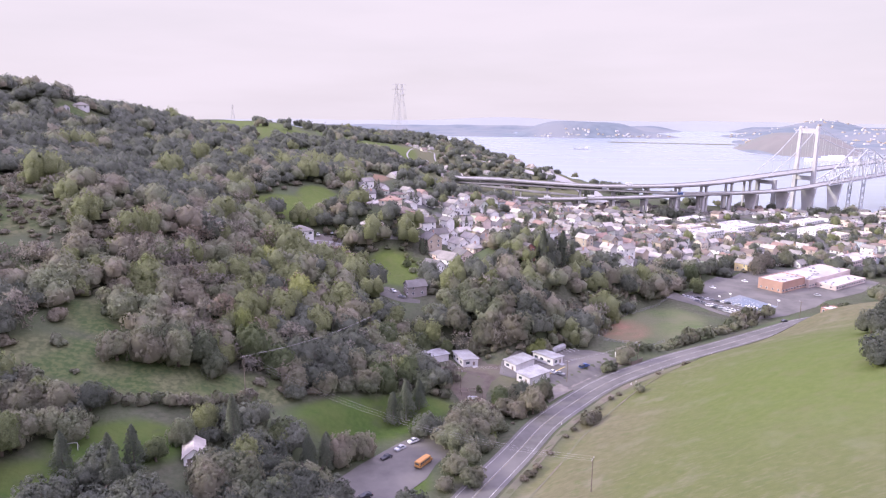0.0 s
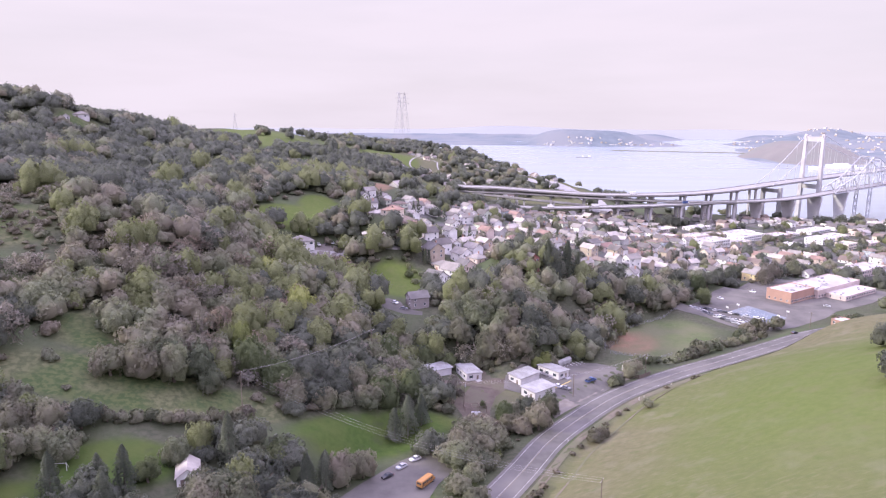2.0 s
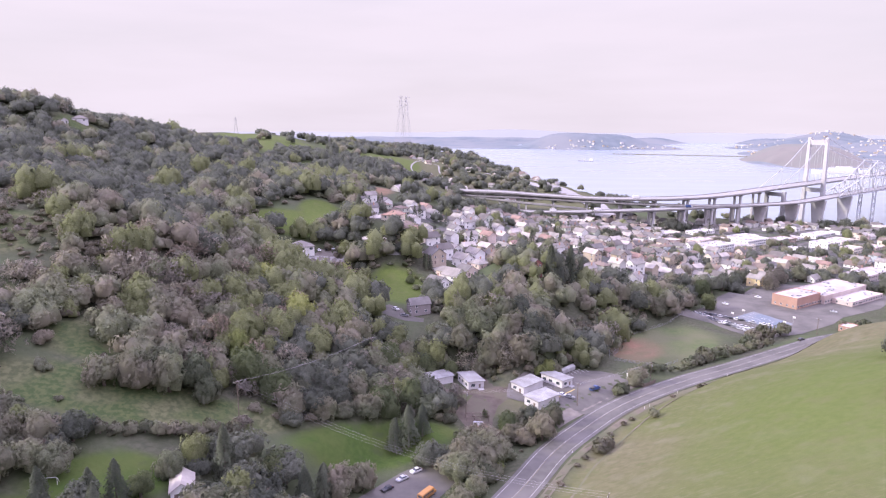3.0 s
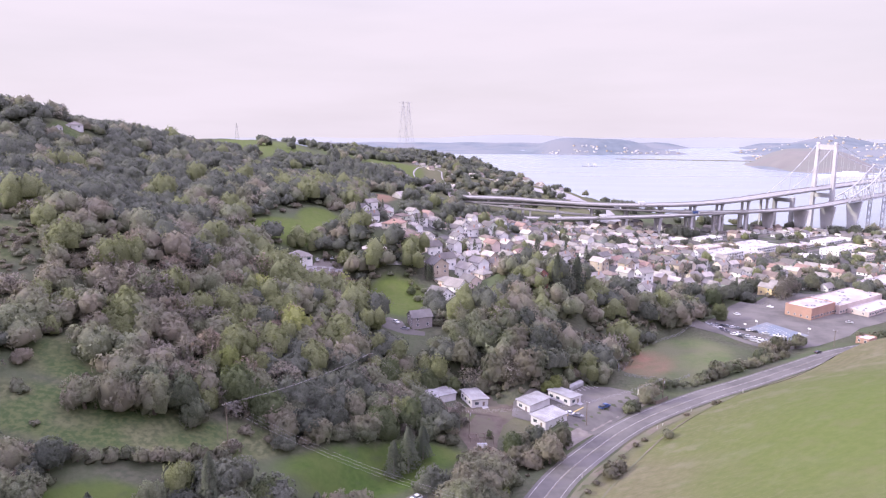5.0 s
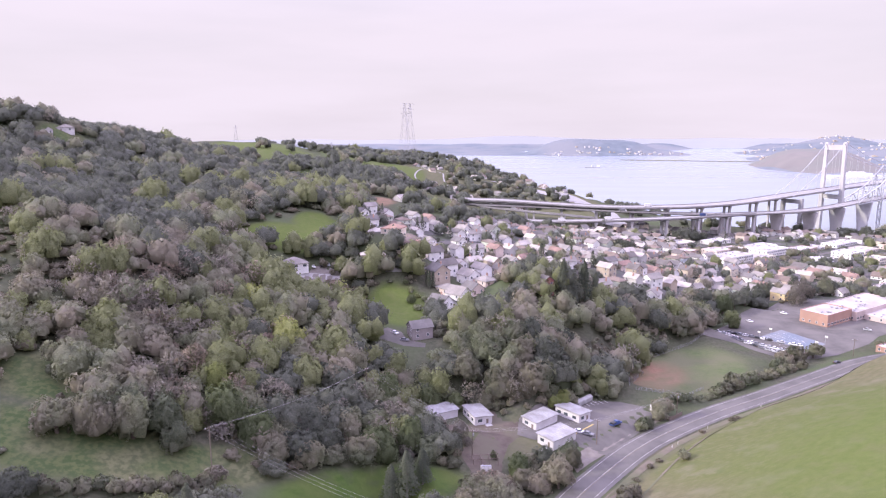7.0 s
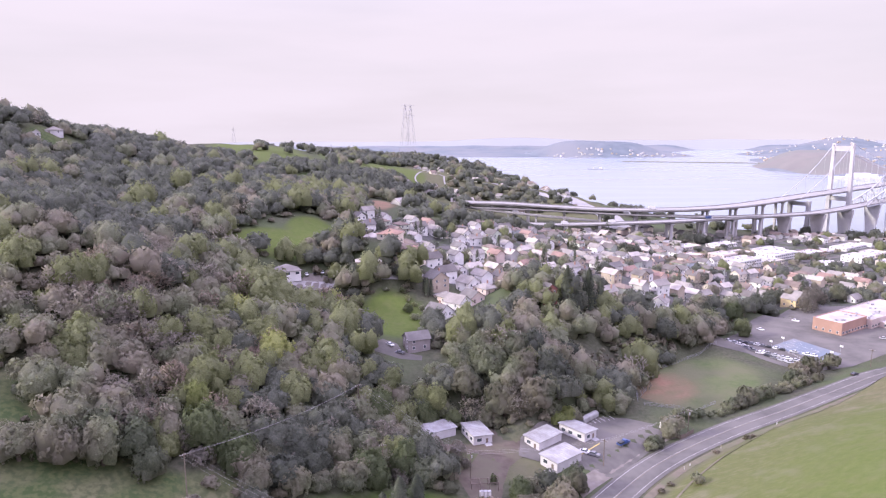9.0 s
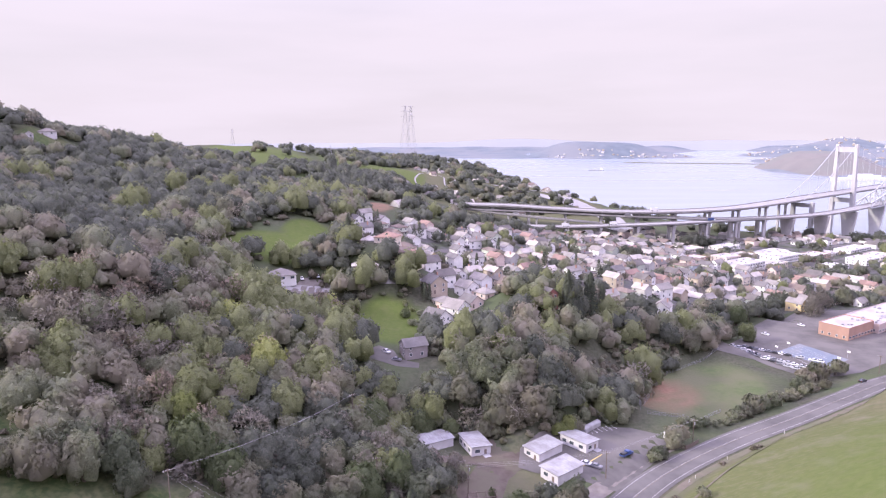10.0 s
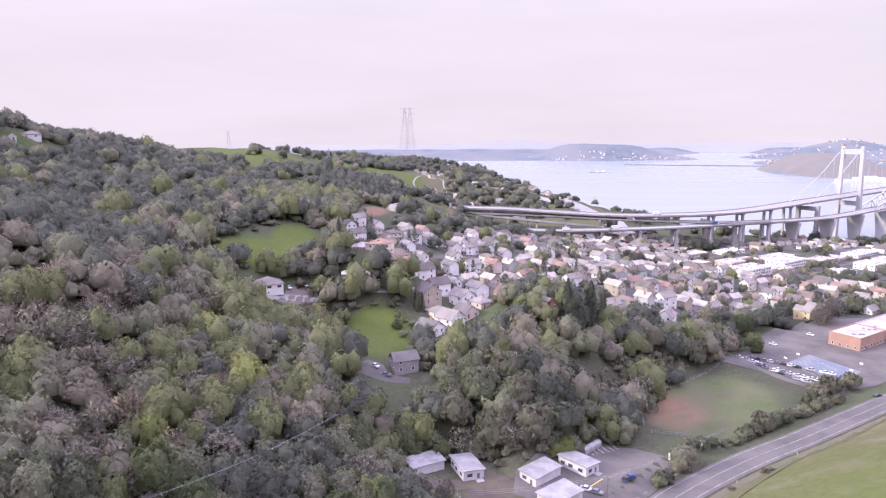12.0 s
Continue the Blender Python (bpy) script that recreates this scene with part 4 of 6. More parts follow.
build_at(-46, 426, 100, 8, 14, 1, "hip", WALLS["tan"], ROOFS["pale"], "tan bungalow with a pale hip roof on a bank")
for x, y, w, d, st in ((-30, 438, 13, 10, 2), (-22, 446, 12, 10, 2), (-36, 452, 12, 12, 2), (-46, 470, 14, 10, 1), (-28, 474, 12, 10, 2), (-52, 492, 14, 10, 1)):
    build_at(x, y, -24 + 6 * random.random(), w, d, st, "hip", WALLS[random.choice(["pink", "cream"])], ROOFS[random.choice(["brown", "tile", "pale"])], "pinkish stucco house with a tiled hip roof")
for x, y, t in ((-6, 398, 50), (4, 404, 50), (-2, 416, 40), (12, 416, 35), (20, 426, 40), (34, 428, 40), (10, 432, 40), (-8, 428, 30)):
    build_at(x, y, t, 8.5 + 2 * random.random(), 11, random.choice([1, 2]), random.choice(["gable", "gable", "hip"]), WALLS[random.choice(["white", "cream", "tan", "pink"])],
             ROOFS[random.choice(["brown", "grey", "slate"])], "stucco house on a steep town street", chimney=random.random() < 0.4)

# the school and its yard
UX, UY = math.cos(radians(34)), math.sin(radians(34))


def school_block(u, v, w, d, storeys, wall, roof, label, tall=0.0):
    """A flat-roofed block whose near corner lies u along and v back from the school's front corner."""
    cx, cy = 240 + (u + w / 2) * UX - (v + d / 2) * UY, 458 + (u + w / 2) * UY + (v + d / 2) * UX
    TAKEN.append((cx, cy, 0.6 * max(w, d)))
    return house(pose(cx, cy, 19.8, 0, 0, 34), w, d, storeys, "flat", wall, roof, label, name="school_building", tall=tall)


school_block(0, 0, 30, 18, 1, M["brick"], M["flat_roof"], "orange stucco school block with a flat white roof", 7.4)
school_block(30.4, -3, 60, 24, 1, M["cream"], M["flat_roof"], "pale pink stucco school wing with flat roofs", 5.6)
school_block(40, -17.4, 44, 14, 1, M["cream"], M["flat_roof"], "low cream school wing with a flat roof")
build_at(246, 408, 34, 10, 7, 1, "flat", M["brick"], M["flat_roof"], "small orange flat-roofed building beside the road", name="outbuilding")
build_at(346, 552, 34, 44, 18, 2, "flat", M["cream"], M["flat_roof"], "long cream hall with a flat white roof", name="hall")


def hut(x, y, turn, w, d, label):
    """A relocatable classroom with a low-pitched metal roof; its long side runs along x."""
    TAKEN.append((x, y, 7.5))
    z, h = ground_z(x, y), 3.3
    ob = thing("portable_classroom", pose(x, y, z, 0, 0, turn), label, "classroom", "portable classrooms in the yard")
    part("wall", Shape().box(-w / 2, -d / 2, -0.5, w / 2, d / 2, h), WALLS["pearl"], ob)
    s = Shape()
    ring = [(-w / 2 - 0.6, -d / 2 - 0.5), (w / 2 + 0.6, -d / 2 - 0.5), (w / 2 + 0.6, d / 2 + 0.5), (-w / 2 - 0.6, d / 2 + 0.5)]
    zs = (h, h, h + 0.5, h + 0.5)
    s.add([(a, b, c) for (a, b), c in zip(ring, zs)] + [(a, b, c + 0.25) for (a, b), c in zip(ring, zs)], [(3, 2, 1, 0), (4, 5, 6, 7), (0, 1, 5, 4), (1, 2, 6, 5), (2, 3, 7, 6), (3, 0, 4, 7)])
    roof = part("roof", s, M["metal_roof"], ob)
    seam = Shape().bar((0, -d / 2 - 0.5, h + 0.28), (0, d / 2 + 0.5, h + 0.78), 0.08).mesh("roof_seam", M["galv"])
    for k in range(int(w / 1.2)):
        part("roof_seam", seam, None, roof, m=pose(-w / 2 + 0.6 + 1.2 * k, 0, 0))
    for x2 in (-w * 0.3, w * 0.05, w * 0.33):
        part("window", WIDE_WINDOW, None, ob, m=pose(x2, d / 2, 1.2, 0, 0, 180))
    part("window", WIDE_WINDOW, None, ob, m=pose(-w / 2, d * 0.2, 1.2, 0, 0, -90))
    part("window", WIDE_WINDOW, None, ob, m=pose(w / 2, -d * 0.2, 1.2, 0, 0, 90))
    part("door", DOOR, None, ob, m=pose(-w / 2, -d * 0.22, 0.1, 0, 0, -90))
    part("ramp", Shape().add([(-w / 2 - 3.6, -d * 0.4, -0.4), (-w / 2 - 0.05, -d * 0.4, -0.4), (-w / 2 - 0.05, -d * 0.05, -0.4), (-w / 2 - 3.6, -d * 0.05, -0.4), (-w / 2 - 3.6, -d * 0.4, 0.05), (-w / 2 - 0.05, -d * 0.4, 0.3), (-w / 2 - 0.05, -d * 0.05, 0.3), (-w / 2 - 3.6, -d * 0.05, 0.05)],
                               [(3, 2, 1, 0), (4, 5, 6, 7), (0, 1, 5, 4), (1, 2, 6, 5), (2, 3, 7, 6), (3, 0, 4, 7)]), M["concrete"], ob)
    return ob


hut(36.5, 299, 42, 13.0, 7.4, "white portable classroom with a pale metal roof")
hut(51, 306, 132, 12.4, 7.4, "white portable classroom with a pale metal roof")
hut(41, 283.5, 40, 13.0, 8.0, "low white portable classroom beside the trees")
hut(-4, 302, 29, 12.0, 7.2, "weathered white portable building among trees")
hut(11, 300, 112, 12.0, 7.6, "weathered white portable building among trees")

# ---- town ----
protos = []
for k in range(26):
    w, d = random.uniform(6.6, 9.4), random.uniform(8.6, 12.5)
    st, roof = random.choice([1, 2, 2, 2]), random.choice(["gable", "gable", "gable", "hip"])
    wc = ["white", "cream", "white", "pink", "grey", "tan", "white", "sage", "white", "white", "blue", "white", "pink", "cream", "white", "yellow"][k % 16]
    rc = random.choice(["grey", "brown", "pale", "slate", "grey", "pale", "dark", "grey", "rose"])
    word = {"slate": "dark slate", "rose": "dull red"}.get(rc, rc)
    protos.append(house(pose(-900 - 20 * k, -300, 0), w, d, st, roof, WALLS[wc], ROOFS[rc], f"{wc} {'two-storey' if st == 2 else 'single-storey'} house with a {word} {roof} roof", "houses of the town", random.random() < 0.2, random.random() < 0.35))
town_angle = 34
tc, ts = math.cos(radians(town_angle)), math.sin(radians(town_angle))
streets, v, row, plots = [], -60.0, 0, []
while v < 800:
    u = 150.0
    while u < 1300:
        uu, vv = u + random.uniform(-1.5, 1.5), v + random.uniform(-1.5, 1.5)
        x, y = uu * tc - vv * ts, uu * ts + vv * tc
        shops = (238 < x < 470) and (640 < y < 830)
        if within(TOWN, x, y) and not shops and clear_of(x, y, 6.5) and random.random() < 0.92 and along(COAST, x, y)[0] < -40:
            plots.append((math.hypot(x, y), x, y, town_angle + (0 if row % 2 else 180) + random.choice([0, 0, 0, 90]) + random.uniform(-3, 3)))
            TAKEN.append((x, y, 6))
        u += random.choice([13.5, 14, 15, 18])
    row += 1
    v += 17 if row % 2 else 26
    if row % 2:
        streets.append(v - 17 - 13)
plots.sort()
for _, x, y, turn in plots[:255]:
    copy_thing(random.choice(protos), site(x, y, turn))
# the houses farthest off, too small to tell apart
far_walls, far_roofs = [WALLS[k] for k in ("white", "cream", "pink", "grey", "white")], [ROOFS[k] for k in ("grey", "slate", "brown", "pale", "dark")]
mass = Shape()
for _, x, y, turn in plots[255:]:
    w, d, h, k, g = random.uniform(7.5, 10.5), random.uniform(9, 13), random.choice([3, 5.8]), random.randrange(5), site(x, y, turn)
    mass.box(-w / 2, -d / 2, -3, w / 2, d / 2, h, k, g)
    r = gable_roof(w, d, h, w * 0.28)
    mass.add([g @ Vector(p) for p in r.v], r.f, 5 + random.randrange(5))
    for wx in (-w / 4, w / 4):
        mass.box(wx - 0.6, -d / 2 - 0.05, 1, wx + 0.6, -d / 2 + 0.02, 2.4, 10, g).box(-w / 2 - 0.05, wx - 0.6, 1, -w / 2 + 0.02, wx + 0.6, 2.4, 10, g)
tagged(new("houses", mass.mesh("houses", *far_walls, *far_roofs, M["glass"])), "pale small houses of the town farthest off", "houses", kind="stuff")
for proto in protos:
    for o in (*proto.children_recursive, proto):
        bpy.data.objects.remove(o)
# flat-roofed shops near the bridges
for x, y, w, d, st, wc in ((262, 668, 46, 20, 2, "white"), (300, 700, 34, 24, 1, "cream"), (268, 716, 22, 18, 2, "pink"), (330, 734, 40, 20, 2, "white"), (296, 746, 26, 18, 1, "tan"), (366, 704, 24, 18, 1, "white"),
                           (372, 752, 34, 18, 2, "brown"), (408, 728, 26, 20, 2, "white"), (340, 778, 40, 18, 1, "white"), (440, 756, 30, 20, 1, "cream"), (398, 782, 30, 20, 1, "white"), (440, 800, 44, 18, 1, "white"), (250, 770, 30, 16, 1, "cream"),
                           (300, 800, 34, 16, 1, "white"), (228, 690, 20, 16, 2, "brown"), (414, 690, 18, 14, 2, "cream"), (452, 716, 20, 16, 1, "pink")):
    build_at(x, y, town_angle, w, d, st, "flat", WALLS[wc], M["flat_roof"], f"flat-roofed {wc} commercial building in town", name="shop_building")
# streets of the town
for v in streets:
    line = [(u * tc - v * ts, u * ts + v * tc) for u in np.arange(150, 1300, 6.0)]
    run = []
    for q in line + [(9999, 9999)]:
        ok = within(TOWN, *q) and along(COAST, *q)[0] < -30
        if ok:
            run.append(q)
        elif len(run) > 4:
            vv, ff = ribbon(run, -3.6, 3.6, 0.25)
            tagged(new("street", mesh_quads("street", vv, ff, [M["lot"]])), "grey asphalt street between houses", "street", kind="structure")
            run = []
        else:
            run = []

# ---- bridges ----


def deck(pts, width, depth, name, parent, material="concrete"):
    """A road deck along points (x, y, z), with parapets; returns its smooth line."""
    line = spline(pts, 8.0)
    way = np.gradient(line[:, :2], axis=0)
    way /= np.linalg.norm(way, axis=1)[:, None]
    nor = np.stack([way[:, 1], -way[:, 0]], 1)
    s = Shape()
    prof = [(-width / 2, 0.9), (-width / 2 + 0.3, 0.9), (-width / 2 + 0.3, 0), (width / 2 - 0.3, 0), (width / 2 - 0.3, 0.9), (width / 2, 0.9), (width / 2, -0.7), (width * 0.3, -depth), (-width * 0.3, -depth), (-width / 2, -0.7)]
    k = len(prof)
    verts = [(p[0] + n[0] * a, p[1] + n[1] * a, p[2] + b) for p, n in zip(line, nor) for a, b in prof]
    faces = [(i * k + j, (i + 1) * k + j, (i + 1) * k + (j + 1) % k, i * k + (j + 1) % k) for i in range(len(line) - 1) for j in range(k)]
    slots = [1 if j == 2 else 0 for i in range(len(line) - 1) for j in range(k)]
    s.v, s.f, s.s = verts, faces, slots
    s.add([verts[j] for j in range(k)], [tuple(range(k))])
    s.add([verts[-k + j] for j in range(k)], [tuple(range(k))[::-1]])
    part(name, s, [M[material], M["track"]], parent)
    return line, nor


def piers(line, nor, depth, every, parent, cols=2, gap=8.0, size=2.2, first=3, last=None, flare=False):
    for i in range(first, last or len(line), every):
        x, y, z = line[i]
        g = max(ground_z(x, y), -4) - 1
        top = z - depth
        if top - g < 4:
            continue
        a = math.degrees(math.atan2(nor[i][1], nor[i][0]))
        pier = part("pier", Shape().box(-gap / 2 - size, -size * 0.6, top - g - 2.0, gap / 2 + size, size * 0.6, top - g + 0.3), M["concrete"], parent, m=pose(x, y, g, 0, 0, a))
        if flare:
            h = top - g
            w0, w1 = gap * 0.55, gap * 0.95
            v = [(-w0, -2, 0), (w0, -2, 0), (w0, 2, 0), (-w0, 2, 0), (-w0, -1.8, h * 0.35), (w0, -1.8, h * 0.35), (w0, 1.8, h * 0.35), (-w0, 1.8, h * 0.35), (-w1, -1.6, h), (w1, -1.6, h), (w1, 1.6, h), (-w1, 1.6, h)]
            part("column", Shape().add(v, [(3, 2, 1, 0), (0, 1, 5, 4), (1, 2, 6, 5), (2, 3, 7, 6), (3, 0, 4, 7), (4, 5, 9, 8), (5, 6, 10, 9), (6, 7, 11, 10), (7, 4, 8, 11), (8, 9, 10, 11)]), M["pale_concrete"], pier)
            continue
        for k in range(cols):
            o = 0 if cols == 1 else -gap / 2 + gap * k / (cols - 1)
            part("column", Shape().box(o - size / 2, -size / 2, 0, o + size / 2, size / 2, top - g - 1.9), M["pale_concrete"], pier)


# the suspension bridge and its approach
susp = thing("suspension_bridge", pose(0, 0, 0), "grey concrete suspension bridge with an H-shaped tower over water", "bridge")
BW = (math.cos(radians(36)), math.sin(radians(36)))
TOWER = (538, 1000)
rear = [(8, 883, 58.6), (19, 880, 58), (67, 875, 57), (135, 868, 53), (202, 862, 50.5), (270, 865, 50.5), (306, 872, 51), (345, 885, 52), (386, 904, 54), (452, 945, 57), TOWER + (60,),
        (TOWER[0] + 120 * BW[0], TOWER[1] + 120 * BW[1], 62), (TOWER[0] + 400 * BW[0], TOWER[1] + 400 * BW[1], 66), (TOWER[0] + 520 * BW[0], TOWER[1] + 520 * BW[1], 65)]
line, nor = deck(rear, 25, 2.6, "deck", susp, "deck")
stop = int(np.argmin(np.hypot(line[:, 0] - 452, line[:, 1] - 945)))
piers(line, nor, 2.6, 5, susp, 2, 9, 2.4, 5, stop)
PX, PY = BW[1], -BW[0]                                 # across the bridge
for k in (-1, 1):
    s = Shape()
    v = []
    for z, half, off in ((-6, 3.4, 14.0), (58, 3.0, 13.2), (125, 2.4, 12.2)):
        cx, cy = TOWER[0] + PX * off * k, TOWER[1] + PY * off * k
        v += [(cx + BW[0] * a * half + PX * b * half * 0.8, cy + BW[1] * a * half + PY * b * half * 0.8, z) for a, b in ((-1, -1), (1, -1), (1, 1), (-1, 1))]
    s.add(v, [(3, 2, 1, 0), (0, 1, 5, 4), (1, 2, 6, 5), (2, 3, 7, 6), (3, 0, 4, 7), (4, 5, 9, 8), (5, 6, 10, 9), (6, 7, 11, 10), (7, 4, 8, 11), (8, 9, 10, 11)])
    part("tower_leg", s, M["pale_concrete"], susp)
for z, t in ((118, 7.0), (49, 6.0)):
    a, b = (TOWER[0] - PX * 12, TOWER[1] - PY * 12, z), (TOWER[0] + PX * 12, TOWER[1] + PY * 12, z)
    part("crossbeam", Shape().bar(a, b, 4.0, 0, t), M["pale_concrete"], susp)
side_len = 128.0
for k in (-1, 1):
    ox, oy = PX * 12.2 * k, PY * 12.2 * k
    back = [(TOWER[0] + ox - BW[0] * side_len * t, TOWER[1] + oy - BW[1] * side_len * t, 125 - (125 - 58) * t - 6 * math.sin(math.pi * t)) for t in np.linspace(0, 1, 12)]
    main = [(TOWER[0] + ox + BW[0] * 728 * t, TOWER[1] + oy + BW[1] * 728 * t, 68 + 57 * (2 * t - 1) ** 2) for t in np.linspace(0, 0.7, 26)]
    part("main_cable", Shape().tube(back[::-1] + main[1:], 0.45, 6), M["steel"], susp)
    hangers = back[2:-2:2] + main[1:]
    for p in hangers:
        t = (p[0] - TOWER[0] - ox) / BW[0]
        dz = np.interp(t, [-128, 0, 120, 400, 520], [57, 60, 62, 66, 65]) + 0.8
        if p[2] - dz > 2:
            part("suspender", Shape().bar((p[0], p[1], dz), p, 0.22), M["steel"], susp)
# the portal where the back cables come down
ax, ay = TOWER[0] - BW[0] * 106, TOWER[1] - BW[1] * 106
for k in (-1, 1):
    part("anchor_column", Shape().box(-2.6, -2.2, -6, 2.6, 2.2, 53), M["concrete"], susp, m=pose(ax + PX * 12 * k, ay + PY * 12 * k, 0, 0, 0, 36))
part("anchor_beam", Shape().bar((ax - PX * 12, ay - PY * 12, 49), (ax + PX * 12, ay + PY * 12, 49), 3.6, 0, 5.0), M["concrete"], susp)

# the older steel bridge: concrete viaduct, then a cantilever truss
truss = thing("cantilever_bridge", pose(0, 0, 0), "grey steel cantilever truss bridge with a concrete viaduct approach", "bridge")
front = [(20, 838, 44), (60, 828, 40), (102, 822, 38.5), (128, 820, 38.5), (192, 820, 40), (258, 829, 41), (336, 856, 41.5), (376, 872, 41), (417, 889, 40.5), (463, 911, 40.5), (514, 940, 42.5), (558, 966, 45.5), (640, 1018, 49), (800, 1128, 53), (900, 1200, 54)]
line, nor = deck(front, 18, 2.0, "deck", truss, "deck")
stop = int(np.argmin(np.hypot(line[:, 0] - 395, line[:, 1] - 880)))
piers(line, nor, 2.0, 5, truss, 2, 10, 3.0, 8, stop)
for x in (412, 464, 516, 566):
    i = int(np.argmin(np.abs(line[:, 0] - x)))
    piers(line, nor, 1.9, 1, truss, 1, 11.5, 2.0, i, i + 1, flare=True)


def truss_top(t):
    """Height of the top chord over the deck, t metres past the truss's start."""
    return float(np.interp(t, [0, 12, 50, 100, 150, 220, 330], [6.5, 9, 20, 48, 26, 13, 12]))


start = int(np.argmin(np.abs(line[:, 0] - 540)))
tl = line[start::2]
tn = nor[start::2]
run = np.r_[0, np.cumsum(np.linalg.norm(np.diff(tl[:, :2], axis=0), axis=1))]
for k in (-1, 1):
    low = [(p[0] + n[0] * 9.4 * k, p[1] + n[1] * 9.4 * k, p[2] - 1.2) for p, n in zip(tl, tn)]
    top = [(a, b, c + truss_top(r)) for (a, b, c), r in zip(low, run)]
    for i in range(len(low)):
        part("truss_post", Shape().bar(low[i], top[i], 0.9), M["steel"], truss)
        if i:
            part("truss_chord", Shape().bar(top[i - 1], top[i], 1.2), M["steel"], truss)
            part("truss_chord", Shape().bar(low[i - 1], low[i], 1.2), M["steel"], truss)
            a, b = (low[i - 1], top[i]) if i % 2 else (top[i - 1], low[i])
            part("truss_brace", Shape().bar(a, b, 0.8), M["steel"], truss)
            if truss_top(run[i]) > 18:
                mid = tuple((p + q) / 2 for p, q in zip(low[i], top[i]))
                mid0 = tuple((p + q) / 2 for p, q in zip(low[i - 1], top[i - 1]))
                part("truss_brace", Shape().bar(mid0, mid, 0.6), M["steel"], truss)
    peak = int(np.argmin(np.abs(run - 100)))
    foot = (low[peak][0], low[peak][1], -4)
    for d in (-5, 5):
        part("steel_tower_leg", Shape().bar((foot[0] + d * BW[0], foot[1] + d * BW[1], -4), (low[peak][0] + d * BW[0], low[peak][1] + d * BW[1], low[peak][2]), 1.3), M["steel"], truss)
    for z in range(0, 44, 11):
        part("steel_tower_brace", Shape().bar((foot[0] - 5 * BW[0], foot[1] - 5 * BW[1], z), (foot[0] + 5 * BW[0], foot[1] + 5 * BW[1], z + 11), 0.7), M["steel"], truss)
        part("steel_tower_brace", Shape().bar((foot[0] + 5 * BW[0], foot[1] + 5 * BW[1], z), (foot[0] - 5 * BW[0], foot[1] - 5 * BW[1], z + 11), 0.7), M["steel"], truss)
for i in range(1, len(tl), 1):
    p, n, t = tl[i], tn[i], truss_top(run[i])
    part("top_strut", Shape().bar((p[0] - n[0] * 9.4, p[1] - n[1] * 9.4, p[2] - 1.2 + t), (p[0] + n[0] * 9.4, p[1] + n[1] * 9.4, p[2] - 1.2 + t), 0.7), M["steel"], truss)

# ramps that join the two
ramp = thing("viaduct", pose(0, 0, 0), "curving grey concrete highway viaduct on columns", "viaduct")
line, nor = deck([(22, 871, 53.6), (33, 868, 53), (100, 862, 51), (167, 855, 48), (232, 850, 45.5), (299, 852, 43), (340, 861, 41.8), (372, 874, 41.2)], 13, 1.7, "deck", ramp, "deck")
piers(line, nor, 1.7, 5, ramp, 1, 0.1, 2.4)
slip = thing("viaduct", pose(0, 0, 0), "narrow grey concrete slip-road viaduct descending to town", "viaduct")
line, nor = deck([(10, 874, 54), (36, 866, 51), (66, 855, 48.5), (98, 845, 46), (134, 838, 43.5), (170, 836, 40)], 8, 1.4, "deck", slip, "deck")
piers(line, nor, 1.4, 4, slip, 1, 0.1, 1.8)
# the highway in its cutting, and the winding road on the headland
for pts, w in (([(196, 866), (206, 910), (200, 980), (178, 1060), (140, 1130), (70, 1200)], 11), ([(214, 880), (216, 980), (196, 1060), (166, 1150), (110, 1240)], 9), ([(-30, 1030), (-52, 1062), (-60, 1110), (-54, 1180), (-36, 1230), (-18, 1200), (-14, 1130), (0, 1060)], 7)):
    v, f = ribbon(spline(pts, 6.0), -w, w, 0.8) if w > 7 else ribbon(spline(pts, 6.0), -1.2, 1.2, 0.5)
    tagged(new("road", mesh_quads("road", v, f, [M["track"]])), "pale concrete highway cut into the headland", "road", kind="structure")

# ---- pylons, poles, wires ----


def pylon(x, y, tall, base, label, wide_arms=3):
    """A tapering lattice tower with cross-arms."""
    ob = thing("lattice_pylon", site(x, y, 20), label, "pylon")
    bar = max(0.22, tall * 0.0026)
    levels = [0, 0.16, 0.3, 0.42, 0.53, 0.63, 0.72, 0.8, 0.87, 0.94, 1.0]

    def corner(k, t):
        half = base / 2 * (1 - t) ** 1.15 + base * 0.05
        return Vector((half * (-1, 1, 1, -1)[k], half * (-1, -1, 1, 1)[k], -1 + (tall + 1) * t))

    for k in range(4):
        part("leg", Shape().tube([corner(k, t) for t in levels], bar * 0.65, 4), M["pale_steel"], ob)
        for lean in (0, 1):
            part("bracing", Shape().tube([corner((k + (i + lean) % 2) % 4, t) for i, t in enumerate(levels)], bar * 0.42, 4), M["pale_steel"], ob)
    for i in range(wide_arms):
        z, w = tall * (0.8 + 0.09 * i), base * 0.42
        part("cross_arm", Shape().tube([(-w, 0, z), (0, 0, z + tall * 0.02), (w, 0, z)], bar * 0.6, 4), M["pale_steel"], ob)
    return ob


pylon(-108, 1560, 118, 24, "very tall grey lattice power pylon on the headland")
pylon(-95, 1545, 118, 24, "very tall grey lattice power pylon on the headland")
pylon(-226, 1300, 26, 6, "small grey lattice power pylon on a ridge", 2)
pylon(-356, 1150, 30, 7, "small grey lattice power pylon on a ridge", 2)


def wire(pts, sag, radius=0.03, n=14):
    """A hanging wire from post to post."""
    a, b = Vector(pts[0]), Vector(pts[1])
    line = [a.lerp(b, t) - Vector((0, 0, 4 * sag * t * (1 - t))) for t in np.linspace(0, 1, n)]
    return Shape().tube(line, radius, 4)


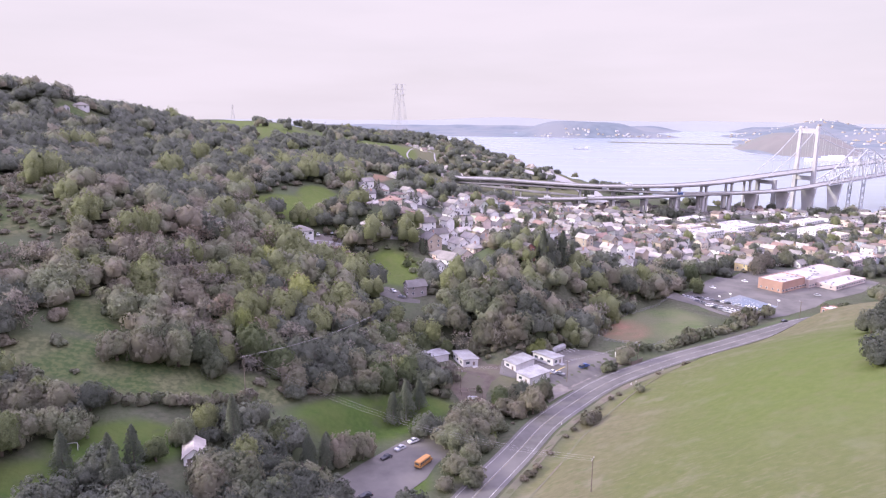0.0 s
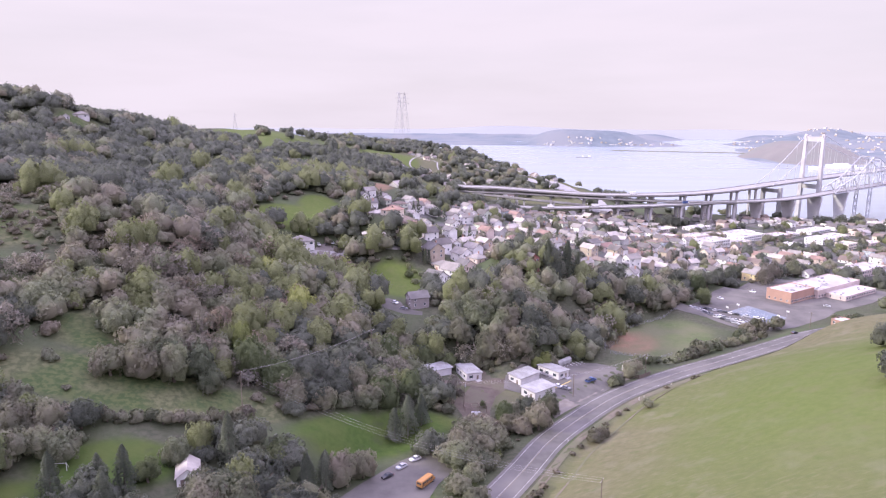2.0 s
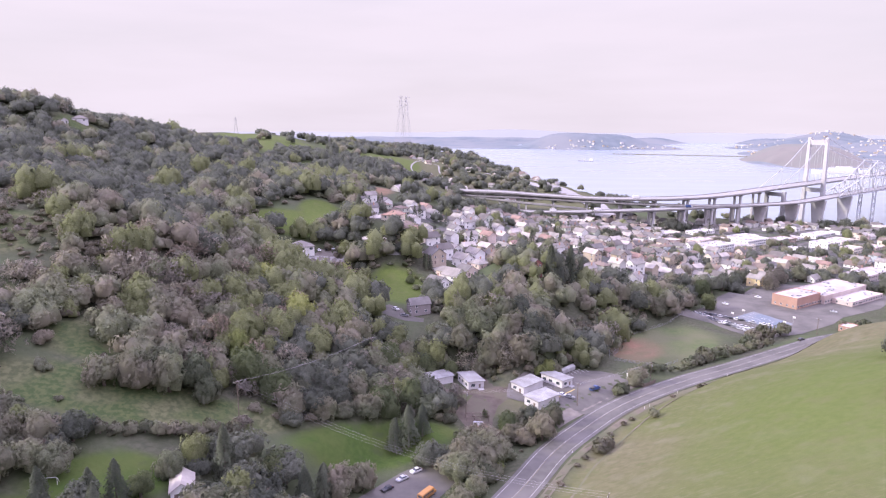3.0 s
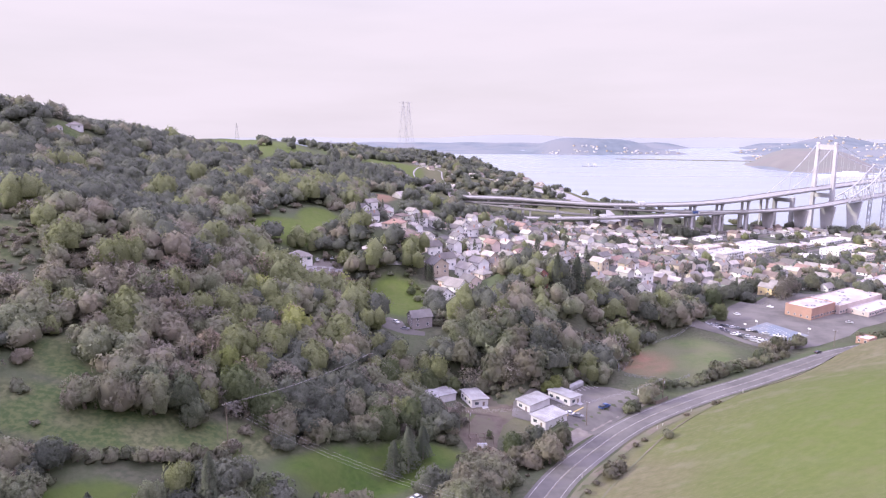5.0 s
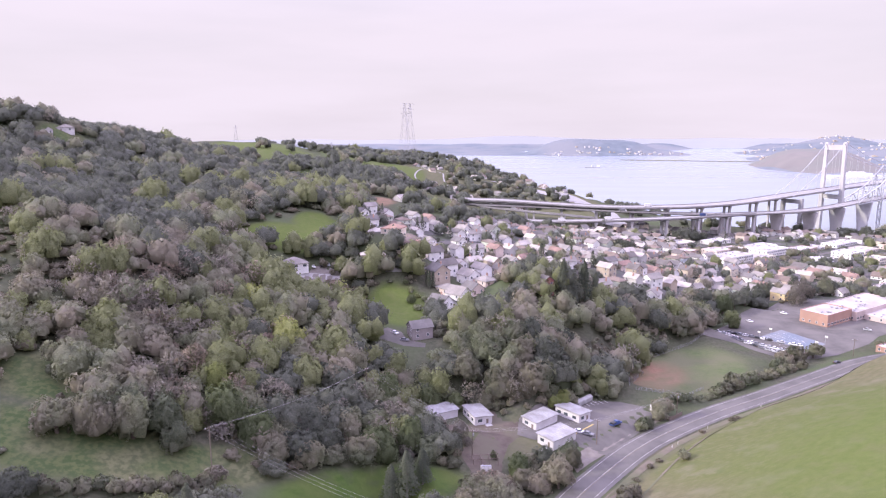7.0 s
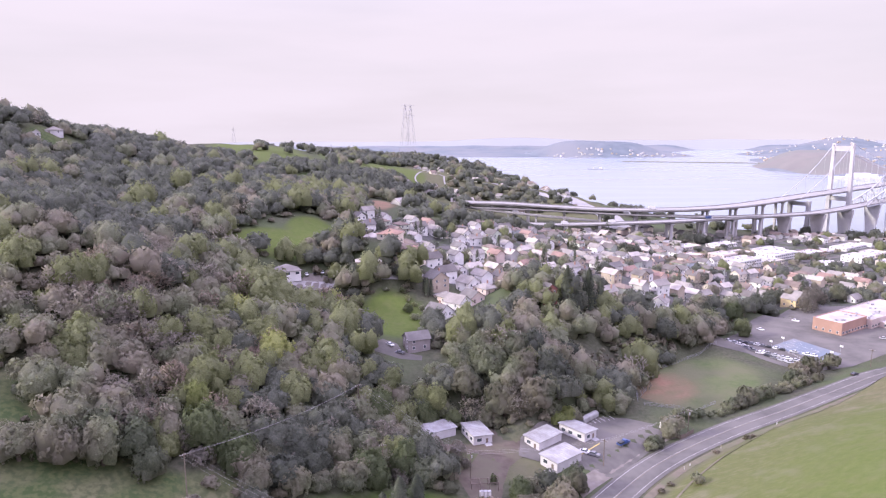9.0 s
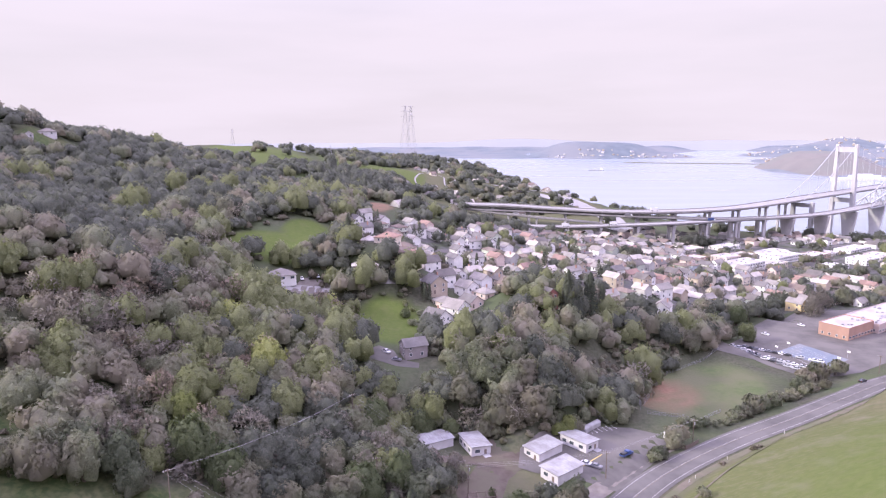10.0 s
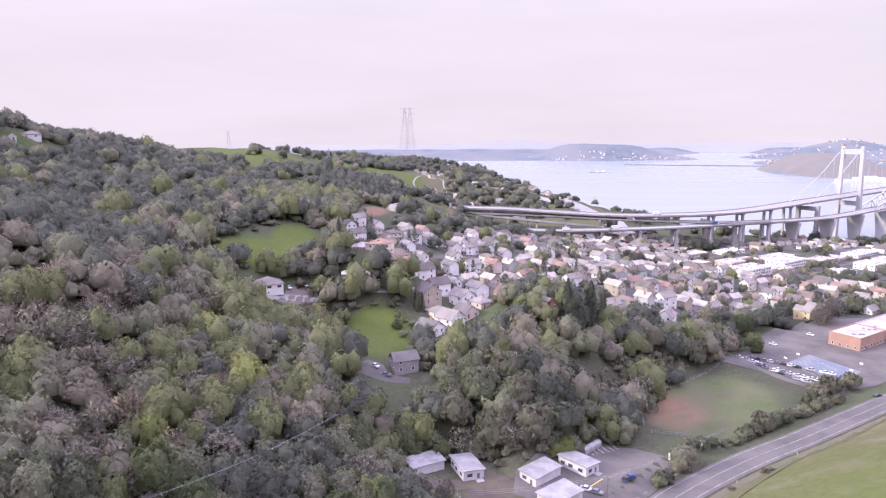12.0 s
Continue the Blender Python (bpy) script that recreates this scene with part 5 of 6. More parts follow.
def utility_pole(x, y, tall, turn, label, arm=2.4, transformer=False):
    ob = thing("utility_pole", site(x, y, turn), label, "utility pole", "utility poles")
    part("post", Shape().tube([(0, 0, -1.5), (0, 0, tall)], [0.2, 0.14], 8), M["wood_pole"], ob)
    cross = part("cross_arm", Shape().box(-arm / 2, -0.06, tall - 0.7, arm / 2, 0.06, tall - 0.55), M["wood_pole"], ob)
    ins = Shape().tube([(0, 0, 0), (0, 0, 0.3)], [0.06, 0.05], 6).mesh("insulator", M["trim"])
    for k in (-0.46, -0.16, 0.16, 0.46):
        part("insulator", ins, None, cross, m=pose(arm * k, 0, tall - 0.55))
    if transformer:
        part("transformer", Shape().tube([(0.35, 0, tall - 2.4), (0.35, 0, tall - 1.4)], 0.26, 10), M["galv"], ob)
    return ob


POLES = [(-71, 226, 16.5, 40, False), (8, 269, 10.5, 20, True), (56, 282, 10.5, -40, False), (96, 311, 11.0, -35, True), (44, 178, 11.0, 60, False), (222, 399, 10, -30, False), (-33, 292, 14, 30, False), (-21, 262, 11, 20, False)]
for x, y, h, t, tr in POLES:
    utility_pole(x, y, h, t, "weathered wooden utility pole with a cross-arm", transformer=tr)
spans = [((-71, 226, 16.5), (44, 178, 11.0), 6.5), ((-71, 226, 16.5), (-33, 292, 14), 2.0), ((-33, 292, 14), (8, 269, 10.5), 1.5), ((96, 311, 11), (56, 282, 10.5), 0.8), ((56, 282, 10.5), (8, 269, 10.5), 1.0)]
for (ax, ay, ah), (bx, by, bh), sag in spans:
    for k in (-1.0, 0.0, 1.0):
        a, b = (ax + 0.9 * k, ay + 1.2 * k, ground_z(ax, ay) + ah - 0.3), (bx + 0.9 * k, by + 1.2 * k, ground_z(bx, by) + bh - 0.3)
        tagged(new("power_line", wire((a, b), sag, 0.018).mesh("power_line", M["wire"])), "thin pale power line between poles", "power line", "power lines")

# ---- vehicles ----
PAINT = {k: mat("car_" + k, a, a, 1.0, 0.3, metal=0.1, shine=0.6) for k, a in {"white": (0.75, 0.75, 0.75), "silver": (0.45, 0.46, 0.48), "black": (0.03, 0.03, 0.035), "blue": (0.05, 0.085, 0.22), "red": (0.4, 0.05, 0.05), "grey": (0.2, 0.2, 0.22)}.items()}
BUS = mat("bus_orange", (0.44, 0.23, 0.08), (0.4, 0.2, 0.07), 1.0, 0.4)


def loft(rings):
    """A closed skin over rings of equal length."""
    k = len(rings[0])
    s = Shape()
    v = [p for r in rings for p in r]
    f = [(i * k + j, i * k + (j + 1) % k, (i + 1) * k + (j + 1) % k, (i + 1) * k + j) for i in range(len(rings) - 1) for j in range(k)]
    return s.add(v, f + [tuple(range(k))[::-1], tuple((len(rings) - 1) * k + j for j in range(k))])


WHEEL = Shape().tube([(-0.11, 0, 0), (0.11, 0, 0)], 0.33, 12).mesh("tyre", M["rubber"])
RIM = Shape().tube([(-0.12, 0, 0), (0.12, 0, 0)], 0.2, 10).mesh("rim", M["galv"])


def add_wheels(ob, half, ys, scale=1.0):
    for x in (-half, half):
        for y in ys:
            w = part("wheel", WHEEL, None, ob, m=pose(x, y, 0.33 * scale) @ Matrix.Diagonal((scale, scale, scale, 1)))
            part("rim", RIM, None, w)


def car(paint, label, name="car", van=False):
    ob = thing(name, pose(0, 0, 0), label, "car", "parked cars")
    prof = [(-2.25, 0.35, 0.7, 0.85), (-2.1, 0.3, 0.88, 0.9), (-0.9, 0.28, 0.95, 0.92), (0.6, 0.28, 0.95, 0.92), (1.9, 0.28, 0.98, 0.9), (2.2, 0.35, 0.8, 0.85)]
    part("body", loft([[(-w, y, z0), (w, y, z0), (w * 1.02, y, (z0 + z1) / 2), (w * 0.94, y, z1), (-w * 0.94, y, z1), (-w * 1.02, y, (z0 + z1) / 2)] for y, z0, z1, w in prof]), PAINT[paint], ob)
    cab = [(-1.0, 0.93, 0.8, 0.93), (-0.3, 0.93, 0.7, 1.4), (0.9, 0.93, 0.68, 1.45), (2.0 if van else 1.7, 0.95, 0.76, 1.3 if van else 0.97)]
    part("glasshouse", loft([[(-w - 0.08, y, z0), (w + 0.08, y, z0), (w, y, z1), (-w, y, z1)] for y, z0, w, z1 in cab]), M["glass"], ob)
    part("roof_panel", Shape().box(-0.7, -0.35, 1.4, 0.7, 1.3 if van else 0.95, 1.5), PAINT[paint], ob)
    for x in (-0.62, 0.62):
        part("headlight", Shape().box(x - 0.16, -2.24, 0.62, x + 0.16, -2.14, 0.76), M["trim"], ob)
        part("tail_light", Shape().box(x - 0.14, 2.1, 0.7, x + 0.14, 2.23, 0.84), PAINT["red"], ob)
    add_wheels(ob, 0.8, (-1.4, 1.35))
    return ob


cars = {k: car(k, f"{k} parked car on asphalt") for k in PAINT}


def park(colour, x, y, turn, lift=0.14):
    return copy_thing(cars[colour], pose(x, y, ground_z(x, y) + lift, 0, 0, turn))


park("white", -10.5, 228, -52), park("silver", -15, 222.5, -45), park("black", -19.5, 216, -45), park("black", -24, 192, -60)
park("white", -27, 351, 40), park("grey", -22, 345, 80)
park("white", 51, 290.5, 60), park("grey", 54, 288.5, 60), park("black", 205, 384.5, 118, 0.2)
for k, (x, y) in enumerate(((-84, 419), (-80, 421), (-76, 423), (-72, 424))):
    park(("grey", "white", "black", "silver")[k], x, y, 20)
lot = random.Random(4)
for row, (x0, y0, x1, y1) in enumerate(((166, 438, 196, 412), (173, 445, 203, 420), (170, 431, 190, 411))):
    n = 13 if row < 2 else 8
    for k in range(n):
        t = k / (n - 1)
        if lot.random() < 0.85:
            park(lot.choice(["white", "silver", "black", "grey", "white", "grey", "silver", "black", "blue"]), x0 + (x1 - x0) * t, y0 + (y1 - y0) * t, 52 + lot.choice([0, 180]) + lot.uniform(-2, 2))
park("white", 196, 470, 30), park("white", 228, 490, 40), park("silver", 262, 452, 60), park("white", 166, 445, 20)
for o in list(cars.values()):
    for q in (*o.children_recursive, o):
        bpy.data.objects.remove(q)

bus = thing("school_bus", pose(-6.5, 211.5, 25.14, 0, 0, -35), "small orange school bus parked on asphalt", "bus")
part("body", loft([[(-1.1, y, 0.5), (1.1, y, 0.5), (1.15, y, 1.6), (1.1, y, zt - 0.2), (0.9, y, zt), (-0.9, y, zt), (-1.1, y, zt - 0.2), (-1.15, y, 1.6)] for y, zt in ((-3.2, 2.6), (-3.0, 2.75), (2.6, 2.8), (3.2, 2.7))]), BUS, bus)
part("bonnet", loft([[(-0.95, y, 0.5), (0.95, y, 0.5), (0.9, y, z), (-0.9, y, z)] for y, z in ((3.15, 1.55), (4.3, 1.35), (4.45, 1.1))]), BUS, bus)
for x in (-1, 1):
    for k in range(5):
        part("window", Shape().box(x * 1.1 - 0.05, -2.7 + 1.1 * k, 1.65, x * 1.1 + 0.05, -1.8 + 1.1 * k, 2.3), M["glass"], bus)
part("rear_window", Shape().box(-0.75, -3.24, 1.6, 0.75, -3.12, 2.3), M["glass"], bus)
part("windscreen", Shape().box(-0.85, 3.1, 1.65, 0.85, 3.24, 2.4), M["glass"], bus)
part("stripe", Shape().box(-1.18, -3.0, 1.25, 1.18, 2.9, 1.35), M["dark"], bus)
part("bumper", Shape().box(-1.1, -3.4, 0.45, 1.1, -3.18, 0.7), M["dark"], bus)
add_wheels(bus, 0.95, (-1.9, 3.3), 1.35)

truck = thing("pickup_truck", pose(67, 297.5, 27.14, 0, 0, -50), "blue flatbed pickup truck in the yard", "truck")
part("cab", loft([[(-0.95, y, 0.5), (0.95, y, 0.5), (0.95, y, 1.1), (0.8, y, z), (-0.8, y, z), (-0.95, y, 1.1)] for y, z in ((-0.2, 1.9), (0.2, 1.95), (1.2, 1.9), (1.9, 1.15), (2.9, 1.05))]), PAINT["blue"], truck)
part("bed", Shape().box(-1.0, -3.2, 0.7, 1.0, -0.3, 0.85).box(-1.0, -3.2, 0.85, -0.92, -0.3, 1.3).box(0.92, -3.2, 0.85, 1.0, -0.3, 1.3).box(-0.92, -3.2, 0.85, 0.92, -3.12, 1.3), PAINT["blue"], truck)
part("tarpaulin_load", Shape().box(-0.8, -2.8, 0.86, 0.8, -0.6, 1.7), PAINT["black"], truck)
add_wheels(truck, 0.85, (-2.2, 2.0), 1.1)

# a pale trailer, steps of paint, fences and poles of the yard
trailer = thing("storage_trailer", pose(58, 319, ground_z(58, 319), 0, 0, 45), "pale grey rounded storage trailer at the wood's edge", "trailer")
ring = [(math.cos(a), math.sin(a)) for a in np.linspace(0, math.pi, 9)]
part("body", loft([[(x, -1.3 * s, 0.5), (x, 1.3 * s, 0.5)] + [(x, 1.3 * s * c, 2.0 + 0.9 * s * d) for c, d in ring] for x, s in ((-5.4, 0.8), (-5.2, 1.0), (5.2, 1.0), (5.4, 0.8))]), M["metal_roof"], trailer)
for x in (-3.5, 3.5):
    part("support", Shape().box(x - 0.2, -1.1, -0.4, x + 0.2, 1.1, 0.55), M["galv"], trailer)
v, f = ribbon(spline([(44, 284), (50, 290), (58, 298)], 2.0), -0.25, 0.25, 0.2)
tagged(new("kerb_line", mesh_quads("kerb_line", v, f, [M["yellow"]])), "yellow painted line on the yard", "marking", kind="structure")
for k in range(9):
    a = (52 + 2.1 * k, 312.5 + 0.9 * k)
    v, f = ribbon(spline([a, (a[0] - 2.2, a[1] + 4.2)], 2.0), -0.08, 0.08, 0.2)
    tagged(new("bay_line", mesh_quads("bay_line", v, f, [M["line"]])), "white painted parking bay line", "marking", kind="structure")


def fence(pts, tall, name, label, post_gap=2.6, wood=False):
    """A fence of posts and rails (or close boards) along ground points."""
    ob = thing(name, pose(0, 0, 0), label, "fence")
    line = spline(pts, post_gap)
    mt = M["wood_pole"] if wood else M["galv"]
    for i, (x, y) in enumerate(line):
        z = ground_z(x, y)
        part("post", Shape().box(x - 0.05, y - 0.05, z - 0.4, x + 0.05, y + 0.05, z + tall), mt, ob)
        if i:
            (px, py), pz = line[i - 1], ground_z(*line[i - 1])
            for h in (0.12, 0.5, 0.98):
                part("rail", Shape().bar((px, py, pz + tall * h), (x, y, z + tall * h), 0.06 if not wood else 0.1), mt, ob)
            if wood:
                part("board", Shape().bar((px, py, pz + tall * 0.5), (x, y, z + tall * 0.5), 0.05, 0, tall * 0.9), mt, ob)
    return ob


fence([(88, 311), (92, 307), (99, 313)], 1.8, "wooden_fence", "brown wooden board fence beside the road", wood=True)
fence([(82, 334), (86, 350), (95, 366)], 3.0, "backstop_fence", "grey wire backstop fence of the ball field")
fence([(84, 331), (100, 334), (122, 350)], 1.4, "wire_fence", "low grey wire fence along the ball field")
fence([(112, 396), (134, 414), (152, 428)], 1.6, "wire_fence", "grey wire fence below the wooded bank")
for k in range(6):                                     # markings on the sports court
    a, b = (189 + 3.3 * k, 435 + 2.5 * k), (189 + 3.3 * k + 12 * (0.62 if k < 5 else 0.4), 435 + 2.5 * k - 20)
    v, f = ribbon(spline([a, b], 3.0), -0.06, 0.06, 0.26)
    tagged(new("court_line", mesh_quads("court_line", v, f, [M["line"]])), "white painted line on the sports court", "marking", kind="structure")
sign = thing("sign_board", pose(86, 313, ground_z(86, 313), 0, 0, 30), "white blank sign pillar at the yard's corner", "sign")
part("pillar", Shape().box(-0.7, -0.35, -0.3, 0.7, 0.35, 2.2).box(-0.8, -0.45, 2.2, 0.8, 0.45, 2.35), WALLS["white"], sign)
for x, y in ((11.4, 260.8), (12.7, 261.2), (14, 261.6)):
    bin_ = thing("storage_bin", site(x, y, 20), "small white upright storage bin in a fenced yard", "bin", "storage bins")
    part("body", Shape().box(-0.5, -0.5, -0.2, 0.5, 0.5, 2.1), WALLS["white"], bin_)
    part("lid", Shape().box(-0.56, -0.56, 2.1, 0.56, 0.56, 2.2), M["galv"], bin_)
shelter = thing("timber_shelter", pose(12.5, 266, ground_z(12.5, 266), 0, 0, 8), "open weathered timber frame in a fenced yard", "shelter")
for x in (-4.5, -1.5, 1.5, 4.5):
    for y in (-1.6, 1.6):
        part("post", Shape().box(x - 0.09, y - 0.09, -0.5, x + 0.09, y + 0.09, 2.5), M["wood_pole"], shelter)
    part("rafter", Shape().box(x - 0.07, -2.0, 2.66, x + 0.07, 2.0, 2.82), M["wood_pole"], shelter)
for y in (-1.6, 1.6):
    part("beam", Shape().box(-4.9, y - 0.08, 2.5, 4.9, y + 0.08, 2.66), M["wood_pole"], shelter)
goal = thing("football_goal", pose(-107.5, 177, ground_z(-107.5, 177), 0, 0, 8), "white tubular football goal on the lawn", "goal")
for x in (-2.4, 2.4):
    part("post", Shape().tube([(x, 0, -0.2), (x, 0, 2.1)], 0.07, 6), M["trim"], goal)
    part("stay", Shape().tube([(x, 0, 2.05), (x, 1.4, 0)], 0.05, 6), M["trim"], goal)
part("crossbar", Shape().tube([(-2.47, 0, 2.1), (2.47, 0, 2.1)], 0.07, 6), M["trim"], goal)
tank = thing("water_tank", pose(-112.4, 438, ground_z(-112.4, 438)), "small white water tank at the lawn's edge", "tank")
part("body", Shape().tube([(0, 0, -0.4), (0, 0, 2.3), (0, 0, 2.45)], [1.4, 1.4, 1.2], 14), WALLS["white"], tank)
part("lid", Shape().tube([(0, 0, 2.45), (0, 0, 2.9)], [1.15, 0.25], 14), M["trim"], tank)
for x, y, turn in ((188, 437.5, 215), (198, 444, 215), (222, 427, 35), (211, 417, 35)):
    hoop = thing("basketball_hoop", pose(x, y, ground_z(x, y), 0, 0, turn), "pale basketball hoop on a steel post", "hoop", "hoops round the court")
    part("post", Shape().tube([(0, 0, -0.3), (0, 0, 2.9), (0.9, 0, 3.4)], 0.09, 6), M["galv"], hoop)
    board = part("backboard", Shape().box(0.9, -0.9, 2.9, 0.96, 0.9, 3.95), M["trim"], hoop)
    part("rim", Shape().tube([(1.2 + 0.23 * math.cos(a), 0.23 * math.sin(a), 3.05) for a in np.linspace(0, 2 * math.pi, 11)], 0.02, 4), BUS, board)
for x, y in ((83.6, 283.1), (86.6, 285.9), (135.6, 323.6), (45.6, 243.5), (103.5, 300.5)):
    mark = thing("marker_post", pose(x + 1.2, y - 1.4, ground_z(x + 1.2, y - 1.4)), "white roadside marker post on the verge", "marker post", "road marker posts")
    part("post", Shape().box(-0.09, -0.05, -0.3, 0.09, 0.05, 1.1), M["trim"], mark)
    part("reflector", Shape().box(-0.07, -0.065, 0.8, 0.07, -0.048, 0.98), M["yellow"], mark)
for i, (x, y, z, turn, paint) in enumerate(((128, 820, 38.55, -90, "white"), (182, 821, 39.85, -88, "white"), (205, 846, 46.6, -95, "grey"), (240, 864, 50.55, -88, "white"), (300, 842, 41.35, -71, "blue"))):
    lorry = thing("box_truck", pose(x, y, z, 0, 0, turn), f"{paint} box truck on the viaduct", "truck", "trucks on the viaducts")
    part("cargo_box", Shape().box(-1.25, -4.2, 0.9, 1.25, 2.4, 3.7), PAINT[paint], lorry)
    part("cab", loft([[(-1.1, y2, 0.5), (1.1, y2, 0.5), (1.1, y2, zt), (-1.1, y2, zt)] for y2, zt in ((2.5, 2.7), (3.6, 2.6), (4.3, 1.5), (4.6, 1.3))]), PAINT["white"], lorry)
    add_wheels(lorry, 1.0, (-2.6, 3.3), 1.4)
# far over the water
bw = thing("breakwater", pose(0, 0, 0), "long low dark stone breakwater in the bay", "breakwater")
part("bank", loft([[(x, y - 7, -3), (x, y + 7, -3), (x, y + 3, 2.6), (x, y - 3, 2.6)] for x, y in ((760, 3135), (900, 3088), (1040, 3038), (1180, 2988), (1325, 2936))]), M["earth"], bw)
ship = thing("barge", pose(520, 2560, 0, 0, 0, 80), "small grey barge on the bay", "ship")
part("hull", loft([[(-4, y, -1), (4, y, -1), (5, y, z), (-5, y, z)] for y, z in ((-28, 2), (-24, 2.4), (24, 2.4), (28, 3))]), M["concrete"], ship)
part("wheelhouse", Shape().box(-3, -24, 2.4, 3, -15, 9).box(-1, 4, 2.4, 1, 6, 10), M["trim"], ship)
liner = thing("training_ship", pose(1160, 2010, 0, 0, 0, 80), "white moored ship at the far quay", "ship")
part("hull", loft([[(-7 * w, y, -2), (7 * w, y, -2), (9 * w, y, z), (-9 * w, y, z)] for y, z, w in ((-75, 8, 0.9), (-60, 8, 1), (55, 8, 1), (78, 10, 0.15))]), WALLS["white"], liner)
part("superstructure", Shape().box(-7, -50, 8, 7, 30, 15).box(-6, -30, 15, 6, 10, 19), WALLS["white"], liner)

# pale buildings on the far shores
dots = Shape()
shore = random.Random(12)
for k in range(700):
    area = shore.random()
    if area < 0.1:
        x, y = shore.uniform(420, 1250), shore.uniform(3610, 3690)
    else:
        x, y = shore.uniform(1300, 3000), shore.uniform(2500, 4350)
    z = ground_z(x, y)
    if z < 2 or (math.hypot(x - 1430 - 0.2 * (y - 2275), y - 2640) < 330 and x < 1470 + 0.2 * (y - 2275)):
        continue
    w, d, h = shore.uniform(6, 20), shore.uniform(6, 13), shore.uniform(3, 7)
    dots.box(-w / 2, -d / 2, -4, w / 2, d / 2, h, shore.randrange(3), pose(x, y, z, 0, 0, shore.uniform(0, 90)))
tagged(new("far_buildings", dots.mesh("far_buildings", WALLS["pearl"], WALLS["grey"], WALLS["tan"])), "tiny pale buildings scattered along the far shore", "buildings", kind="stuff")

# ---- trees that stand out, by kind: x, y, crown radius, stretch ----
for x, y, r, t in ((-66, 196, 3.0, 1.35), (-87, 173, 2.9, 1.1), (-93, 171, 2.6, 1.0), (-103, 166, 2.8, 1.05), (-87, 162, 3.0, 1.1), (-44, 203, 3.3, 1.05), (-39, 208, 3.1, 1.0),
                   (-14, 243, 3.6, 1.0), (-19, 242, 3.1, 0.95), (-9, 247, 3.0, 0.9), (75, 412, 4.2, 1.3), (62, 404, 3.8, 1.3), (84, 424, 3.5, 1.2), (-58, 447, 3.2, 1.2), (-62, 441, 2.8, 1.0)):
    plant("conifer", x, y, r * 1.5, t * 0.82)
    TAKEN.append((x, y, r * 0.8))
for x, y, r, t in ((-76, 200, 4.2, 1.2), (-60, 201, 4.5, 1.15), (-55, 207, 3.8, 1.1), (-84, 180, 3.8, 1.0), (-120, 174, 6, 1.0), (-125, 182, 5, 1.0), (-68, 174, 4.4, 1.2), (-64, 168, 6, 1.1), (-56, 174, 6, 1.1), 
                   (-61, 180, 5, 1.1), (-48, 183, 5, 1.0), (-34, 211, 5.2, 1.3), (-28, 216, 4.8, 1.2), (-80, 190, 4.4, 1.2), (26, 255, 4.6, 0.9), (35, 260, 4.6, 0.85), (31, 251, 4.5, 0.9), (24, 262, 4.2, 0.9)):
    plant("bay" if r < 4.3 else "oak", x, y, r * 1.15, t * 1.15)
    TAKEN.append((x, y, r * 0.8))
for x, y, r, t in ((-108, 182, 6, 1.1), (-130, 197, 6.5, 1.0), (-106, 228, 8, 1.3), (-115, 224, 7, 1.1), (-97, 232, 8, 1.35), (-89, 236, 7.5, 1.4), (-84, 232, 5.5, 1.3), (-101, 238, 7, 1.3), (-30, 252, 7, 1.0), (-142, 236, 4, 1.0), (22, 240, 4.5, 1.0), (17, 226, 4, 0.9), (5, 205, 5.5, 1.0), (10, 214, 5, 1.0), (14, 221, 5, 1.0), (10, 199, 5, 1.0), (1, 196, 4, 0.9)):
    plant("oak", x, y, r, t)
    TAKEN.append((x, y, r * 0.8))
for x, y, r, t in ((-74, 255, 5.0, 1.3), (-83, 266, 5.0, 1.5), (-79, 262, 4, 1.4), (44, 312, 3.6, 0.9), (18, 232, 3.6, 0.9)):
    plant("yellow", x, y, r, t)
    TAKEN.append((x, y, r * 0.8))
for x, y, r, t in ((-81, 248, 6.5, 0.8), (-74, 244, 5, 0.8), (12, 248, 6, 0.95), (6, 240, 5, 0.9), (-70, 226, 4, 0.7), (258, 524, 9, 1.2), (250, 516, 8, 1.1), (-16, 284, 4, 0.9)):
    plant("bare" if x != 12 else "pink", x, y, r, t)
    TAKEN.append((x, y, r * 0.8))
for x, y, r, t in ((168, 250, 5.5, 1.25), (176, 255, 6.5, 1.3), (183, 252, 6, 1.2), (141, 205, 6, 1.1), (148, 208, 6, 1.0), (146, 200, 5, 1.0)):
    plant("dark", x, y, r, t, "broad dark evergreen tree on the grassy hillside")
    TAKEN.append((x, y, r * 0.8))
